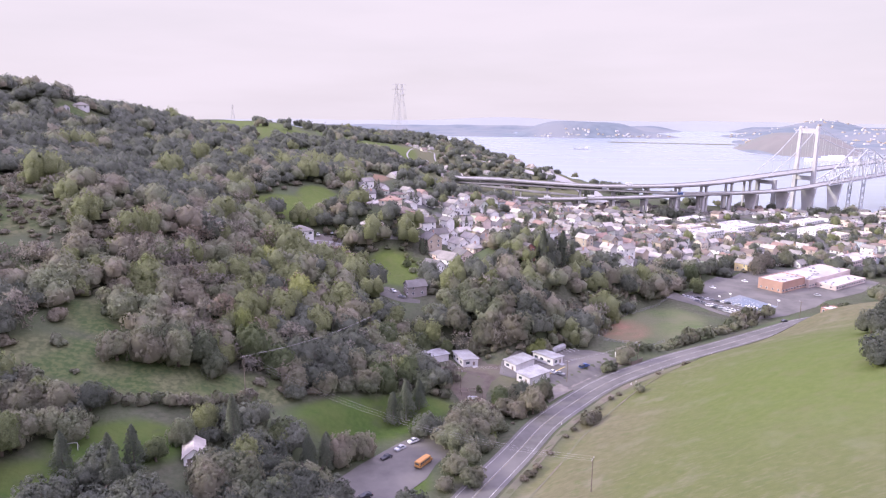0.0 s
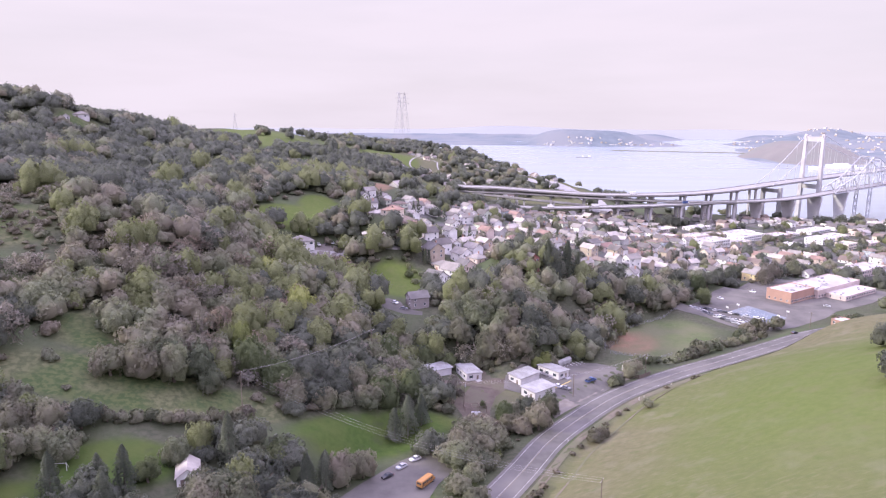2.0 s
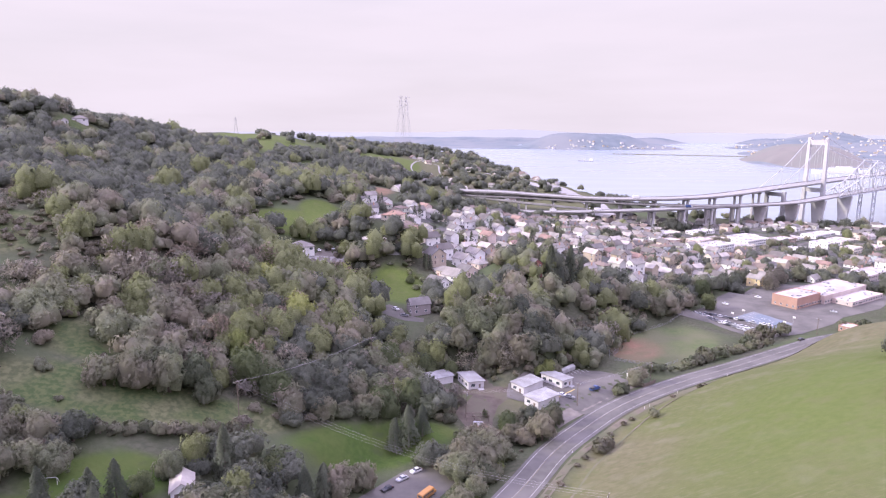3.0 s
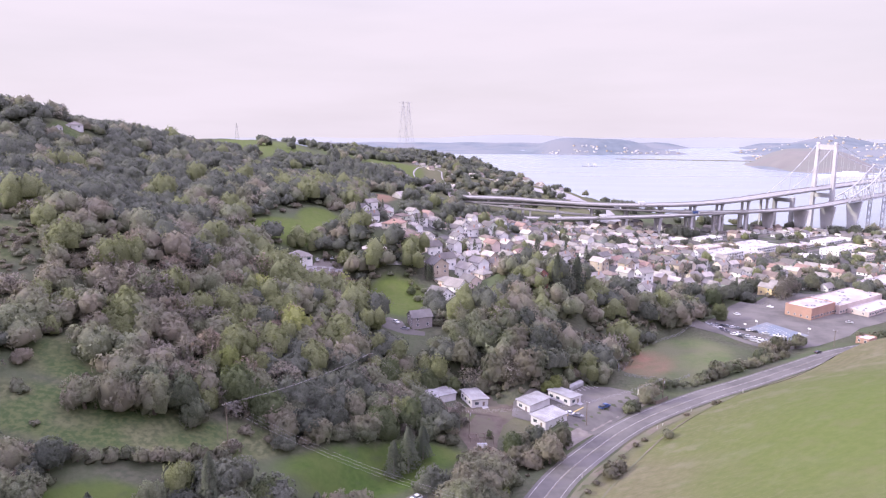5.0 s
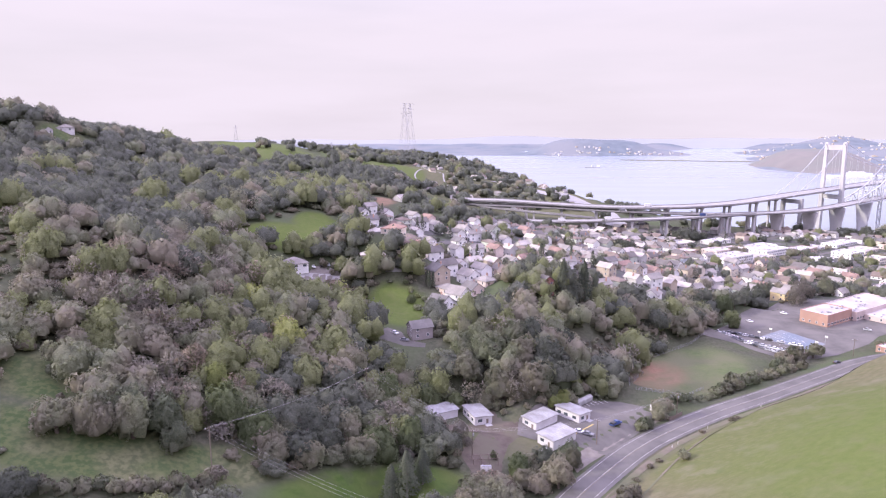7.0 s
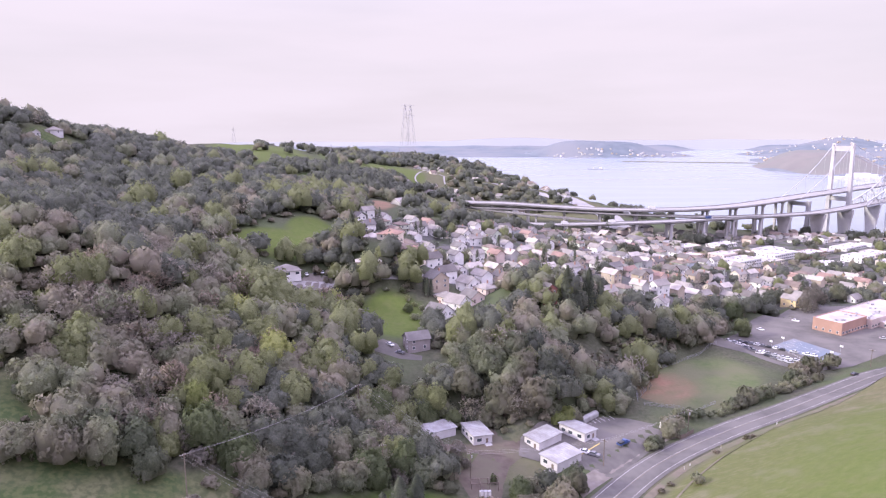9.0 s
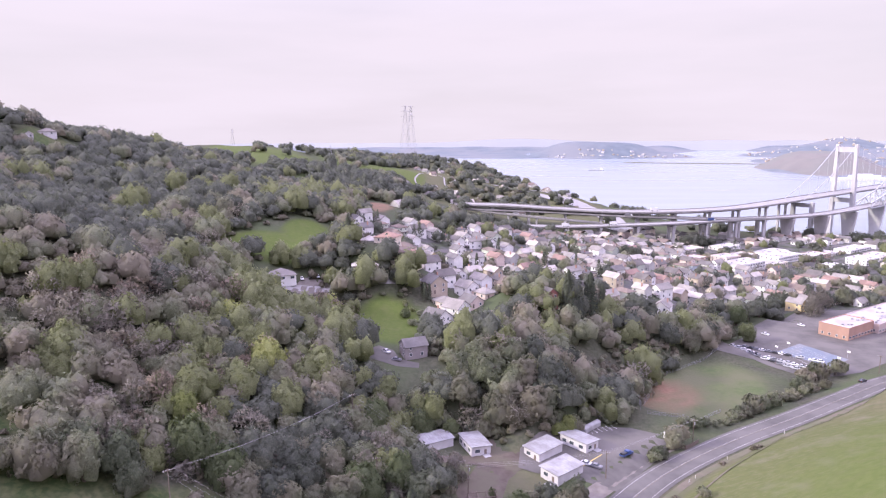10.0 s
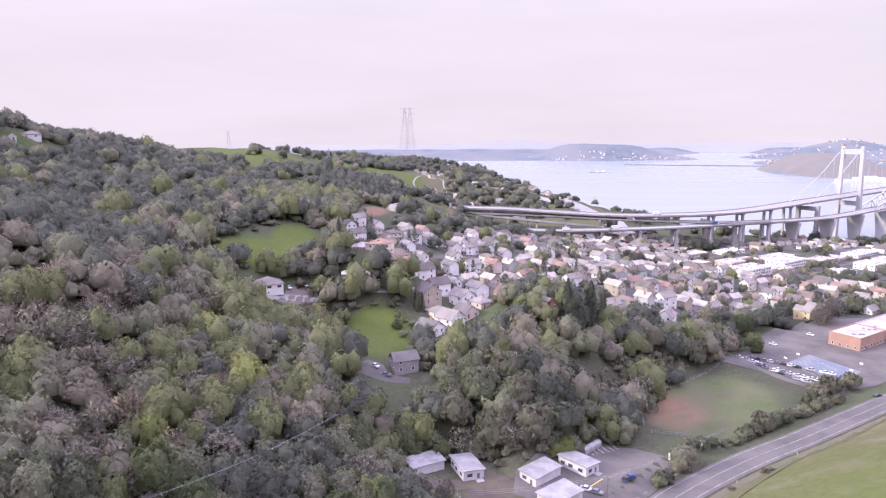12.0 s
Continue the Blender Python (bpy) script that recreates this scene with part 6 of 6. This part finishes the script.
# broad crowns on the knoll behind the huts and below the town
for kind, x, y, r, t in (("oak", 6, 319, 8, 1.0), ("oak", 23, 314, 8.5, 1.05), ("oak", 36, 314, 7.5, 1.0), ("oak", 17, 327, 8, 1.0), ("oak", 30, 325, 7.5, 1.0), ("oak", 28, 336, 7.5, 1.0), ("oak", -4, 326, 5.5, 0.8),
                         ("oak", 14, 311, 4.5, 0.9), ("oak", 31, 311, 4.2, 0.9), ("dark", 36, 341, 6.5, 1.0), ("oak", 48, 341, 6, 1.0), ("oak", 14, 338, 6.5, 1.0), ("dark", 53, 351, 5.5, 1.0), ("bay", 24, 347, 6, 1.0), ("oak", 6, 333, 6, 1.0), ("dark", 40, 322, 6, 1.0), ("dark", 46, 320, 6.5, 1.1), ("dark", 43, 331, 7, 1.0), ("dark", 48, 330, 5.0, 1.0), ("oak", 58, 331, 5.5, 0.9), ("bay", -24, 316, 5.6, 0.8), ("bay", -16, 309, 5.8, 0.85), ("bay", -9, 309, 5, 1.0),
                         ("bay", -26, 297, 5.5, 1.0), ("bay", 2, 309, 4, 0.9), ("yellow", 48, 314, 3, 1.2), ("oak", 43, 266, 4.6, 1.2), ("oak", 37, 252, 5.2, 1.2), ("dark", 34, 268, 4.4, 1.1), ("oak", 29, 266, 3.6, 1.0),
                         ("bare", 4, 281, 3.2, 1.0), ("bare", -4, 280, 3.6, 1.0), ("bay", 179, 457, 5, 1.1), ("oak", 168, 461, 5.5, 1.1), ("dark", 162, 478, 6.5, 1.3), ("dark", 210, 511, 6, 1.2),
                         ("dark", 198, 500, 6, 1.2), ("bay", 186, 490, 6, 1.1), ("dark", 226, 526, 6.5, 1.2), ("dark", 240, 541, 6, 1.2), ("oak", 286, 545, 7, 1.1), ("dark", 270, 540, 6, 1.1), ("oak", 134, 426, 6.5, 1.1),
                         ("dark", 120, 420, 6.5, 1.1), ("dark", 114, 438, 6.5, 1.1), ("dark", 146, 436, 6, 1.1), ("oak", 150, 448, 6, 1.1)):
    plant(kind, x, y, r * 1.2, t * 1.1, "broad light green tree on the wooded knoll" if kind == "bay" else "")
    TAKEN.append((x, y, r * 0.6))
# round the lane, the bungalow and the lowest houses of the town
for kind, x, y, r, t in (("dark", -53, 410, 4.2, 0.9), ("bare", -64, 404, 4.5, 0.8), ("bare", -58, 400, 4.0, 0.8), ("dark", -36, 428, 4.5, 0.9), ("dark", -29, 424, 5.0, 0.9), ("oak", -22, 428, 5.0, 0.9), ("dark", -58, 428, 4.5, 1.0),
                         ("dark", -54, 436, 4.6, 1.0), ("dark", -66, 433, 4.4, 1.0), ("oak", -74, 434, 4.4, 1.0), ("dark", -60, 444, 4.6, 1.0), ("oak", -67, 446, 4.6, 1.0), ("dark", -62, 456, 5.0, 1.0), ("bare", 2, 384, 3.4, 0.8),
                         ("bare", -5, 381, 3.0, 0.8), ("bare", 9, 386, 3.4, 0.8), ("oak", 15, 388, 3.6, 0.9), ("bare", -12, 386, 3.0, 0.8), ("oak", -18, 390, 2.6, 0.8), ("bay", -22, 398, 2.8, 0.9), ("bay", 36, 392, 3.4, 1.1),
                         ("oak", 43, 396, 3.2, 1.1), ("bay", 30, 388, 3.0, 1.0), ("oak", 59, 396, 3.4, 1.1), ("dark", 66, 404, 4.2, 1.7), ("dark", 70, 408, 4.0, 1.8), ("oak", -6, 352, 3.0, 0.8), ("bare", -3, 360, 3.6, 0.8), ("pink", -75, 302, 5.5, 1.0), ("pink", -67, 408, 5.0, 0.9),
                         ("bay", -23, 409, 1.8, 0.9), ("bay", -19, 404, 1.6, 0.9), ("oak", -15, 402, 1.8, 0.9), ("bay", -26, 414, 2.0, 0.9), ("oak", -9, 398, 1.6, 0.9), ("bay", -21, 401, 1.3, 0.8)):
    plant(kind, x, y, r * 1.15, t)
    TAKEN.append((x, y, r * 0.6))
for x, y, t in ((-10.5, 417, 1.0), (-12.5, 415, 1.1), (-14, 418, 0.9)):                    # slim dark cypresses
    plant("conifer", x, y, 2.0, t * 1.35, "slim dark green cypress beside a town house")
    TAKEN.append((x, y, 1.5))
# bare and small trees in the earth yard below the huts
for kind, x, y, r, t in (("bare", 1, 271, 3.6, 1), ("bare", 6, 275, 2.6, 1), ("bare", -15, 259, 3.6, 1), ("bare", -10, 262, 3, 0.9), ("pink", 12, 244, 4.2, 0.9), ("bay", 16, 269, 1.7, 1.3), ("oak", 1, 260, 3.2, 0.9), ("oak", -3, 260, 2.6, 0.9)):
    plant(kind, x, y, r, t)
    TAKEN.append((x, y, r * 0.6))
# bushes along the road, the yard and the field
for x, y, r in ((58, 244, 3.6), (62, 248, 2.8), (84, 267, 2.6), (81, 300, 3.4), (77, 297, 2.6), (96, 321, 2.6), (101, 323, 3.2), (107, 326, 2.4), (112, 329, 2.2), (118, 333, 2.6), (124, 338, 3.2), (130, 343, 4.4), (136, 347, 4.8), (142, 351, 4.4),
                (149, 356, 4.0), (156, 361, 3.4), (162, 365, 3.6), (169, 370, 3.6), (176, 375, 3.4), (183, 379, 3.2), (178, 384, 4.4), (172, 380, 4.0), (192, 398, 5.2), (203, 404, 5.0), (182, 394, 4.6), (-9, 307, 2.6), (-4, 309, 2.2), (4, 308, 2.4), (9, 309, 2.6), (15, 308, 2.4), (20, 308, 2.8), (25, 307, 2.4), (29, 308, 2.8), (33, 310, 2.4), (39, 311, 2.6), (43, 313, 2.2), (66, 325, 2.4), (66, 328, 2.6), (70, 334, 2.4), (22, 303, 1.6), (-110, 200, 2.4), (-106, 202, 2.8), (-102, 203, 2.6), (-98, 205, 3.0), (-95, 208, 2.8), (-91, 208, 3.2), (-87, 211, 3.0), (-84, 212, 3.2), (-80, 214, 2.8), (-77, 216, 3.4), (-73, 217, 2.8), (-70, 219, 3.0), (246, 412, 3), (256, 416, 3), (265, 421, 3)):
    plant("bush", x, y, r * 1.3, rng.uniform(1.2, 1.7))
    TAKEN.append((x, y, r * 0.6))

for x, y, r in ((27.5, 203, 1.5), (29.5, 205.5, 1.8), (31.5, 208, 1.4), (33, 211, 1.6), (39, 221, 1.3), (47, 234, 1.4), (51, 239.5, 1.6), (56, 246, 1.5), (65, 258, 1.3), (72, 266.5, 1.4), (76.5, 271, 1.2), (101, 295, 1.2), (118, 307.5, 1.5), (121, 309, 1.2)):
    plant("scrub", x, y, r * 1.3, rng.uniform(0.7, 1.1), "dry brown shrub on the road verge")
    TAKEN.append((x, y, r * 0.6))
# big dark trees that stand over the roofs of the town
for x, y, r, t in ((156, 636, 6.5, 1.6), (150, 640, 5.5, 1.7), (161, 641, 5.5, 1.5), (260, 809, 8, 1.1), (270, 812, 9, 1.2), (280, 812, 8, 1.1), (290, 815, 7, 1.0), (490, 858, 9, 1.0), (502, 850, 9, 1.1), (516, 846, 9, 1.0),
                   (500, 776, 8, 1.1), (506, 781, 8, 1.2), (396, 789, 6, 1.1), (84, 457, 4.5, 1.7), (80, 452, 4.5, 1.6), (38, 490, 4.5, 1.2), (210, 600, 5, 1.2), (330, 640, 6, 1.1), (318, 652, 5, 1.1)):
    plant("dark", x, y, r, t, "big dark evergreen tree above town roofs")
    TAKEN.append((x, y, r * 0.6))

# ---- woods ----
SUBURB = [(-55, 640), (10, 660), (60, 730), (110, 810), (210, 890), (235, 1000), (180, 1250), (120, 1500), (0, 1640), (-90, 1500), (-100, 1000), (-55, 800)]
VIADUCT = [(-50, 790), (60, 770), (240, 795), (430, 850), (430, 900), (200, 905), (-50, 930)]


# ground with no tall trees: two meadows, three lawns, the lane, and the yard of the grey house
OPEN = [[(5, 249), (18, 249), (22, 262), (21, 276), (4, 276)],
        [(-304, 546), (-305, 564), (-297, 586), (-276, 586), (-272, 568), (-288, 548)],
        [(-152, 240), (-128, 252), (-118, 234), (-86, 241), (-62, 247), (-52, 228), (-66, 212), (-86, 201), (-100, 194), (-112, 200), (-128, 194), (-142, 205)],
        [(-120, 150), (-104, 148), (-92, 168), (-84, 186), (-76, 206), (-90, 206), (-106, 190), (-114, 172)],
        [(-60, 212), (-62, 228), (-40, 245), (-20, 256), (6, 252), (8, 232), (-16, 236), (-32, 224), (-44, 212)],
        [(-108, 390), (-70, 394), (-64, 412), (-80, 428), (-102, 426)],
        [(-126, 436), (-112, 474), (-86, 506), (-72, 500), (-70, 464), (-88, 436), (-108, 430)],
        [(-22, 396), (-10, 384), (12, 380), (26, 392), (32, 410), (24, 436), (-16, 440)],
        [(-48, 436), (-16, 438), (-14, 456), (-30, 484), (-60, 500), (-62, 470)],
        [(-84, 715), (-56, 735), (-40, 650), (-48, 590), (-74, 590)],
        [(78, 352), (92, 380), (112, 400), (126, 416), (112, 420), (88, 402), (72, 376), (60, 360), (58, 346), (68, 340)],
        [(106, 446), (124, 438), (142, 452), (140, 470), (118, 468)],
        [(-34, 356), (-4, 360), (-2, 330), (-12, 322), (-28, 324), (-38, 338)],
        [(-49, 368), (-48, 388), (-43, 409), (-29, 415), (-23, 404), (-10, 398), (-8, 384), (-14, 362), (-30, 350), (-43, 356)],
        [(-240, 355), (-180, 318), (-160, 290), (-176, 262), (-205, 270), (-230, 310)]]


def woods(x, y):
    """How thickly trees stand at places (0 to 1)."""
    w = (1 - inside(LAWNS, x, y)) * (1 - 0.9 * inside(CLEAR, x, y))
    town, suburb = within(TOWN, x, y), within(SUBURB, x, y)
    w = np.where(town, 0.5 * w, np.where(suburb, 0.3 * w, np.where((y > 560) & (x > -60), 0.5 * w, w)))
    for cx, cy, hx, hy, turn, _ in YARDS:
        c, s = math.cos(radians(turn)), math.sin(radians(turn))
        u, v = (x - cx) * c + (y - cy) * s, -(x - cx) * s + (y - cy) * c
        w = np.where((np.abs(u) < hx) & (np.abs(v) < hy), 0, w)
    huts = [(-16, 278), (8, 264), (40, 258), (58, 272), (84, 300), (90, 330), (60, 318), (44, 306), (20, 306), (-12, 306), (-16, 290)]
    w = np.where(within(huts, x, y), 0, w)
    for spot in OPEN:
        w = np.where(within(spot, x, y), 0, w)
    slope = [(56, 352), (78, 350), (92, 380), (78, 392), (60, 378)]
    w = np.where(within(slope, x, y), 0.25 * w, w)
    open_yard = [(70, 312), (80, 346), (104, 375), (120, 396), (152, 428), (170, 462), (205, 500), (290, 540), (340, 480), (262, 408), (190, 362), (110, 308)]
    w = np.where(within(open_yard, x, y), 0, w)
    w = np.where((y > 820) & (x > 130), 0.3 * w, w)
    w = np.where((y > 850) & (x < -260), 0, w)
    w = np.where(within(VIADUCT, x, y), 0.06 * w, w)
    w = np.where(along(ROAD, x, y)[0] > -10, 0, w)
    return np.where(along(COAST, x, y)[0] > -12, 0, w)


def pick(x, y, z, town, open_land):
    """Which kind of tree grows at a place."""
    a = noise.noise((x * 0.012, y * 0.012, 3.1)) + 0.5 * noise.noise((x * 0.05, y * 0.05, 8.2))
    r = rng.random()
    if open_land and y > 600:
        return "dark" if r < 0.7 else "oak"
    if open_land:
        return "bush" if r < 0.55 else "bare" if r < 0.8 else "oak"
    if town:
        return "dark" if r < 0.4 else "oak" if r < 0.68 else "bare" if r < 0.8 else "bay" if r < 0.9 else "conifer"
    if y > 480 or (z > 92 and not (x < -150 and y < 350)):
        if y > 480 and -150 < x < -40 and y < 745:
            return "bay" if r < 0.2 else "oak" if r < 0.65 else "dark"
        return "dark" if r < 0.78 else "oak" if r < 0.97 else "bay"
    if x > -5:
        return "oak" if r < 0.55 else "bay" if r < 0.7 else "dark" if r < 0.95 else "bare"
    if y < 218:
        return "dark" if r < 0.6 else "oak" if r < 0.9 else "bay"
    if -98 < x < -45 and 300 < y < 402:
        return "yellow" if r < 0.04 else "bay" if r < 0.5 else "oak" if r < 0.8 else "dark" if r < 0.95 else "pink"
    if -72 < x and y > 250:
        return "bay" if r < 0.2 else "oak" if r < 0.5 else "dark" if r < 0.92 else "bare"
    if -150 < x < -72 and 250 < y < 335:
        return "bare" if r < 0.24 else "pink" if r < 0.38 else "bay" if r < 0.56 else "oak"
    if x < -140 and 250 < y < 350:
        return "bare" if r < 0.14 else "scrub" if r < 0.4 else "oak" if r < 0.86 else "bay"
    if a > 0.15:
        return "bay" if r < 0.18 else "oak" if r < 0.7 else "dark" if r < 0.9 else "bare"
    if a < -0.15:
        return "bare" if r < 0.12 else "oak" if r < 0.8 else "dark" if r < 0.96 else "pink"
    return "oak" if r < 0.5 else "dark" if r < 0.8 else "bay" if r < 0.93 else "bare"


grid, y = [], 150.0
while y < 1650:
    cell = 7.4 if y < 330 else 9.0 if y < 460 else 12.5 if y < 800 else 13.5
    xs = np.arange(-0.74 * y - 40, 0.75 * y + 40, cell)
    grid.append(np.column_stack([xs, np.full(len(xs), y), np.full(len(xs), cell)]))
    y += cell * 0.86
grid = np.concatenate(grid)
grid[:, :2] += rng.uniform(-0.42, 0.42, (len(grid), 2)) * grid[:, 2:]
grid = grid[rng.random(len(grid)) < woods(grid[:, 0], grid[:, 1])]
GROVE = [(-205, 835), (-178, 845), (-150, 790), (-120, 752), (-72, 780), (-74, 850), (-110, 890), (-200, 880)]   # tall dark trees below the grassy ridge
for px, py in zip(rng.uniform(-210, -70, 190), rng.uniform(750, 895, 190)):
    if within(GROVE, px, py):
        plant_far("dark", px, py, rng.uniform(5.5, 8.5), rng.uniform(1.0, 1.5) * (1.35 if px > -150 else 1.0), ground_z(px, py))
for px, py, r in zip(rng.uniform(-322, -262, 14), rng.uniform(1150, 1180, 14), rng.uniform(5, 9, 14)):      # on the ridge's skyline
    plant_far("dark", px, py, r, 1.3, ground_z(px, py))
foot = np.array(TAKEN)
free = np.array([((foot[:, 0] - x) ** 2 + (foot[:, 1] - y) ** 2 > foot[:, 2] ** 2).all() for x, y, _ in grid])
grid = grid[free]
grid = grid[np.argsort(np.hypot(grid[:, 0], grid[:, 1] - 40))]
in_town, in_clear, tree_z = within(TOWN, grid[:, 0], grid[:, 1]), inside(CLEAR, grid[:, 0], grid[:, 1]) > 0.5, height(grid[:, 0], grid[:, 1])
for i, (px, py, cell) in enumerate(grid):
    kind = pick(px, py, tree_z[i], in_town[i], in_clear[i])
    radius = cell * (rng.uniform(0.5, 1.15) if py < 460 else rng.uniform(0.48, 0.8)) * (0.7 if in_town[i] else 1)
    tall = rng.uniform(0.85, 1.25)
    if kind in ("conifer", "bush", "scrub"):
        radius *= 0.6
    if i < 150:
        plant(kind, px, py, radius, tall)
    else:
        plant_far(kind, px, py, radius, tall, tree_z[i])
# brush under and between the trees
brush = rng.uniform((-330, 190), (260, 520), (3600, 2))
brush = brush[(rng.random(len(brush)) < 0.9 * woods(brush[:, 0], brush[:, 1])) | (rng.random(len(brush)) < 0.35 * inside(CLEAR[1:7], brush[:, 0], brush[:, 1]))]
for px, py in brush:
    plant_far("scrub" if rng.random() < 0.35 else "bush", px, py, rng.uniform(1.0, 4.0), rng.uniform(0.9, 1.7), ground_z(px, py))
BANK = [(68, 338), (78, 352), (92, 380), (112, 400), (130, 422), (112, 426), (86, 402), (70, 372), (58, 358), (58, 346)]          # the scrubby bank above the ball field
for px, py in rng.uniform((56, 338), (132, 428), (560, 2)):
    if within(BANK, px, py):
        plant_far(("scrub", "bush", "oak")[rng.integers(3)], px, py, rng.uniform(1.0, 3.0), rng.uniform(0.8, 1.3), ground_z(px, py))
for px, py in rng.uniform((-242, 258), (-158, 358), (420, 2)):                                    # brush on the upper clearing
    if within(OPEN[-1], px, py):
        kind = ("scrub", "scrub", "bush", "bare")[rng.integers(4)]
        plant_far(kind, px, py, rng.uniform(0.9, 2.8) * (1.3 if kind == "bare" else 1.0), rng.uniform(0.7, 1.3), ground_z(px, py))
for kind, some in FAR.items():
    if some:
        q = np.concatenate([a for a, _ in some]), np.concatenate([b for _, b in some])
        tagged(new("woods", quads_mesh("woods", q, LEAF[KINDS[kind][1]])), "thick woods of " + WOODS[kind], "woods", kind="stuff")
# houses among the trees of the headland
head = random.Random(21)
for k in range(72):
    x, y = head.uniform(-80, 190), head.uniform(650, 1450)
    if within(SUBURB, x, y) and not within(VIADUCT, x, y) and not inside([(-86, 1120, 40, 110, 0)], x, y) > 0.3:
        house(site(x, y, head.uniform(0, 180)), head.uniform(8, 12), head.uniform(9, 12), 1, "gable", WALLS[head.choice(["white", "cream", "grey"])], ROOFS[head.choice(["pale", "grey", "brown"])], "pale small house among trees on the headland", "houses on the headland")
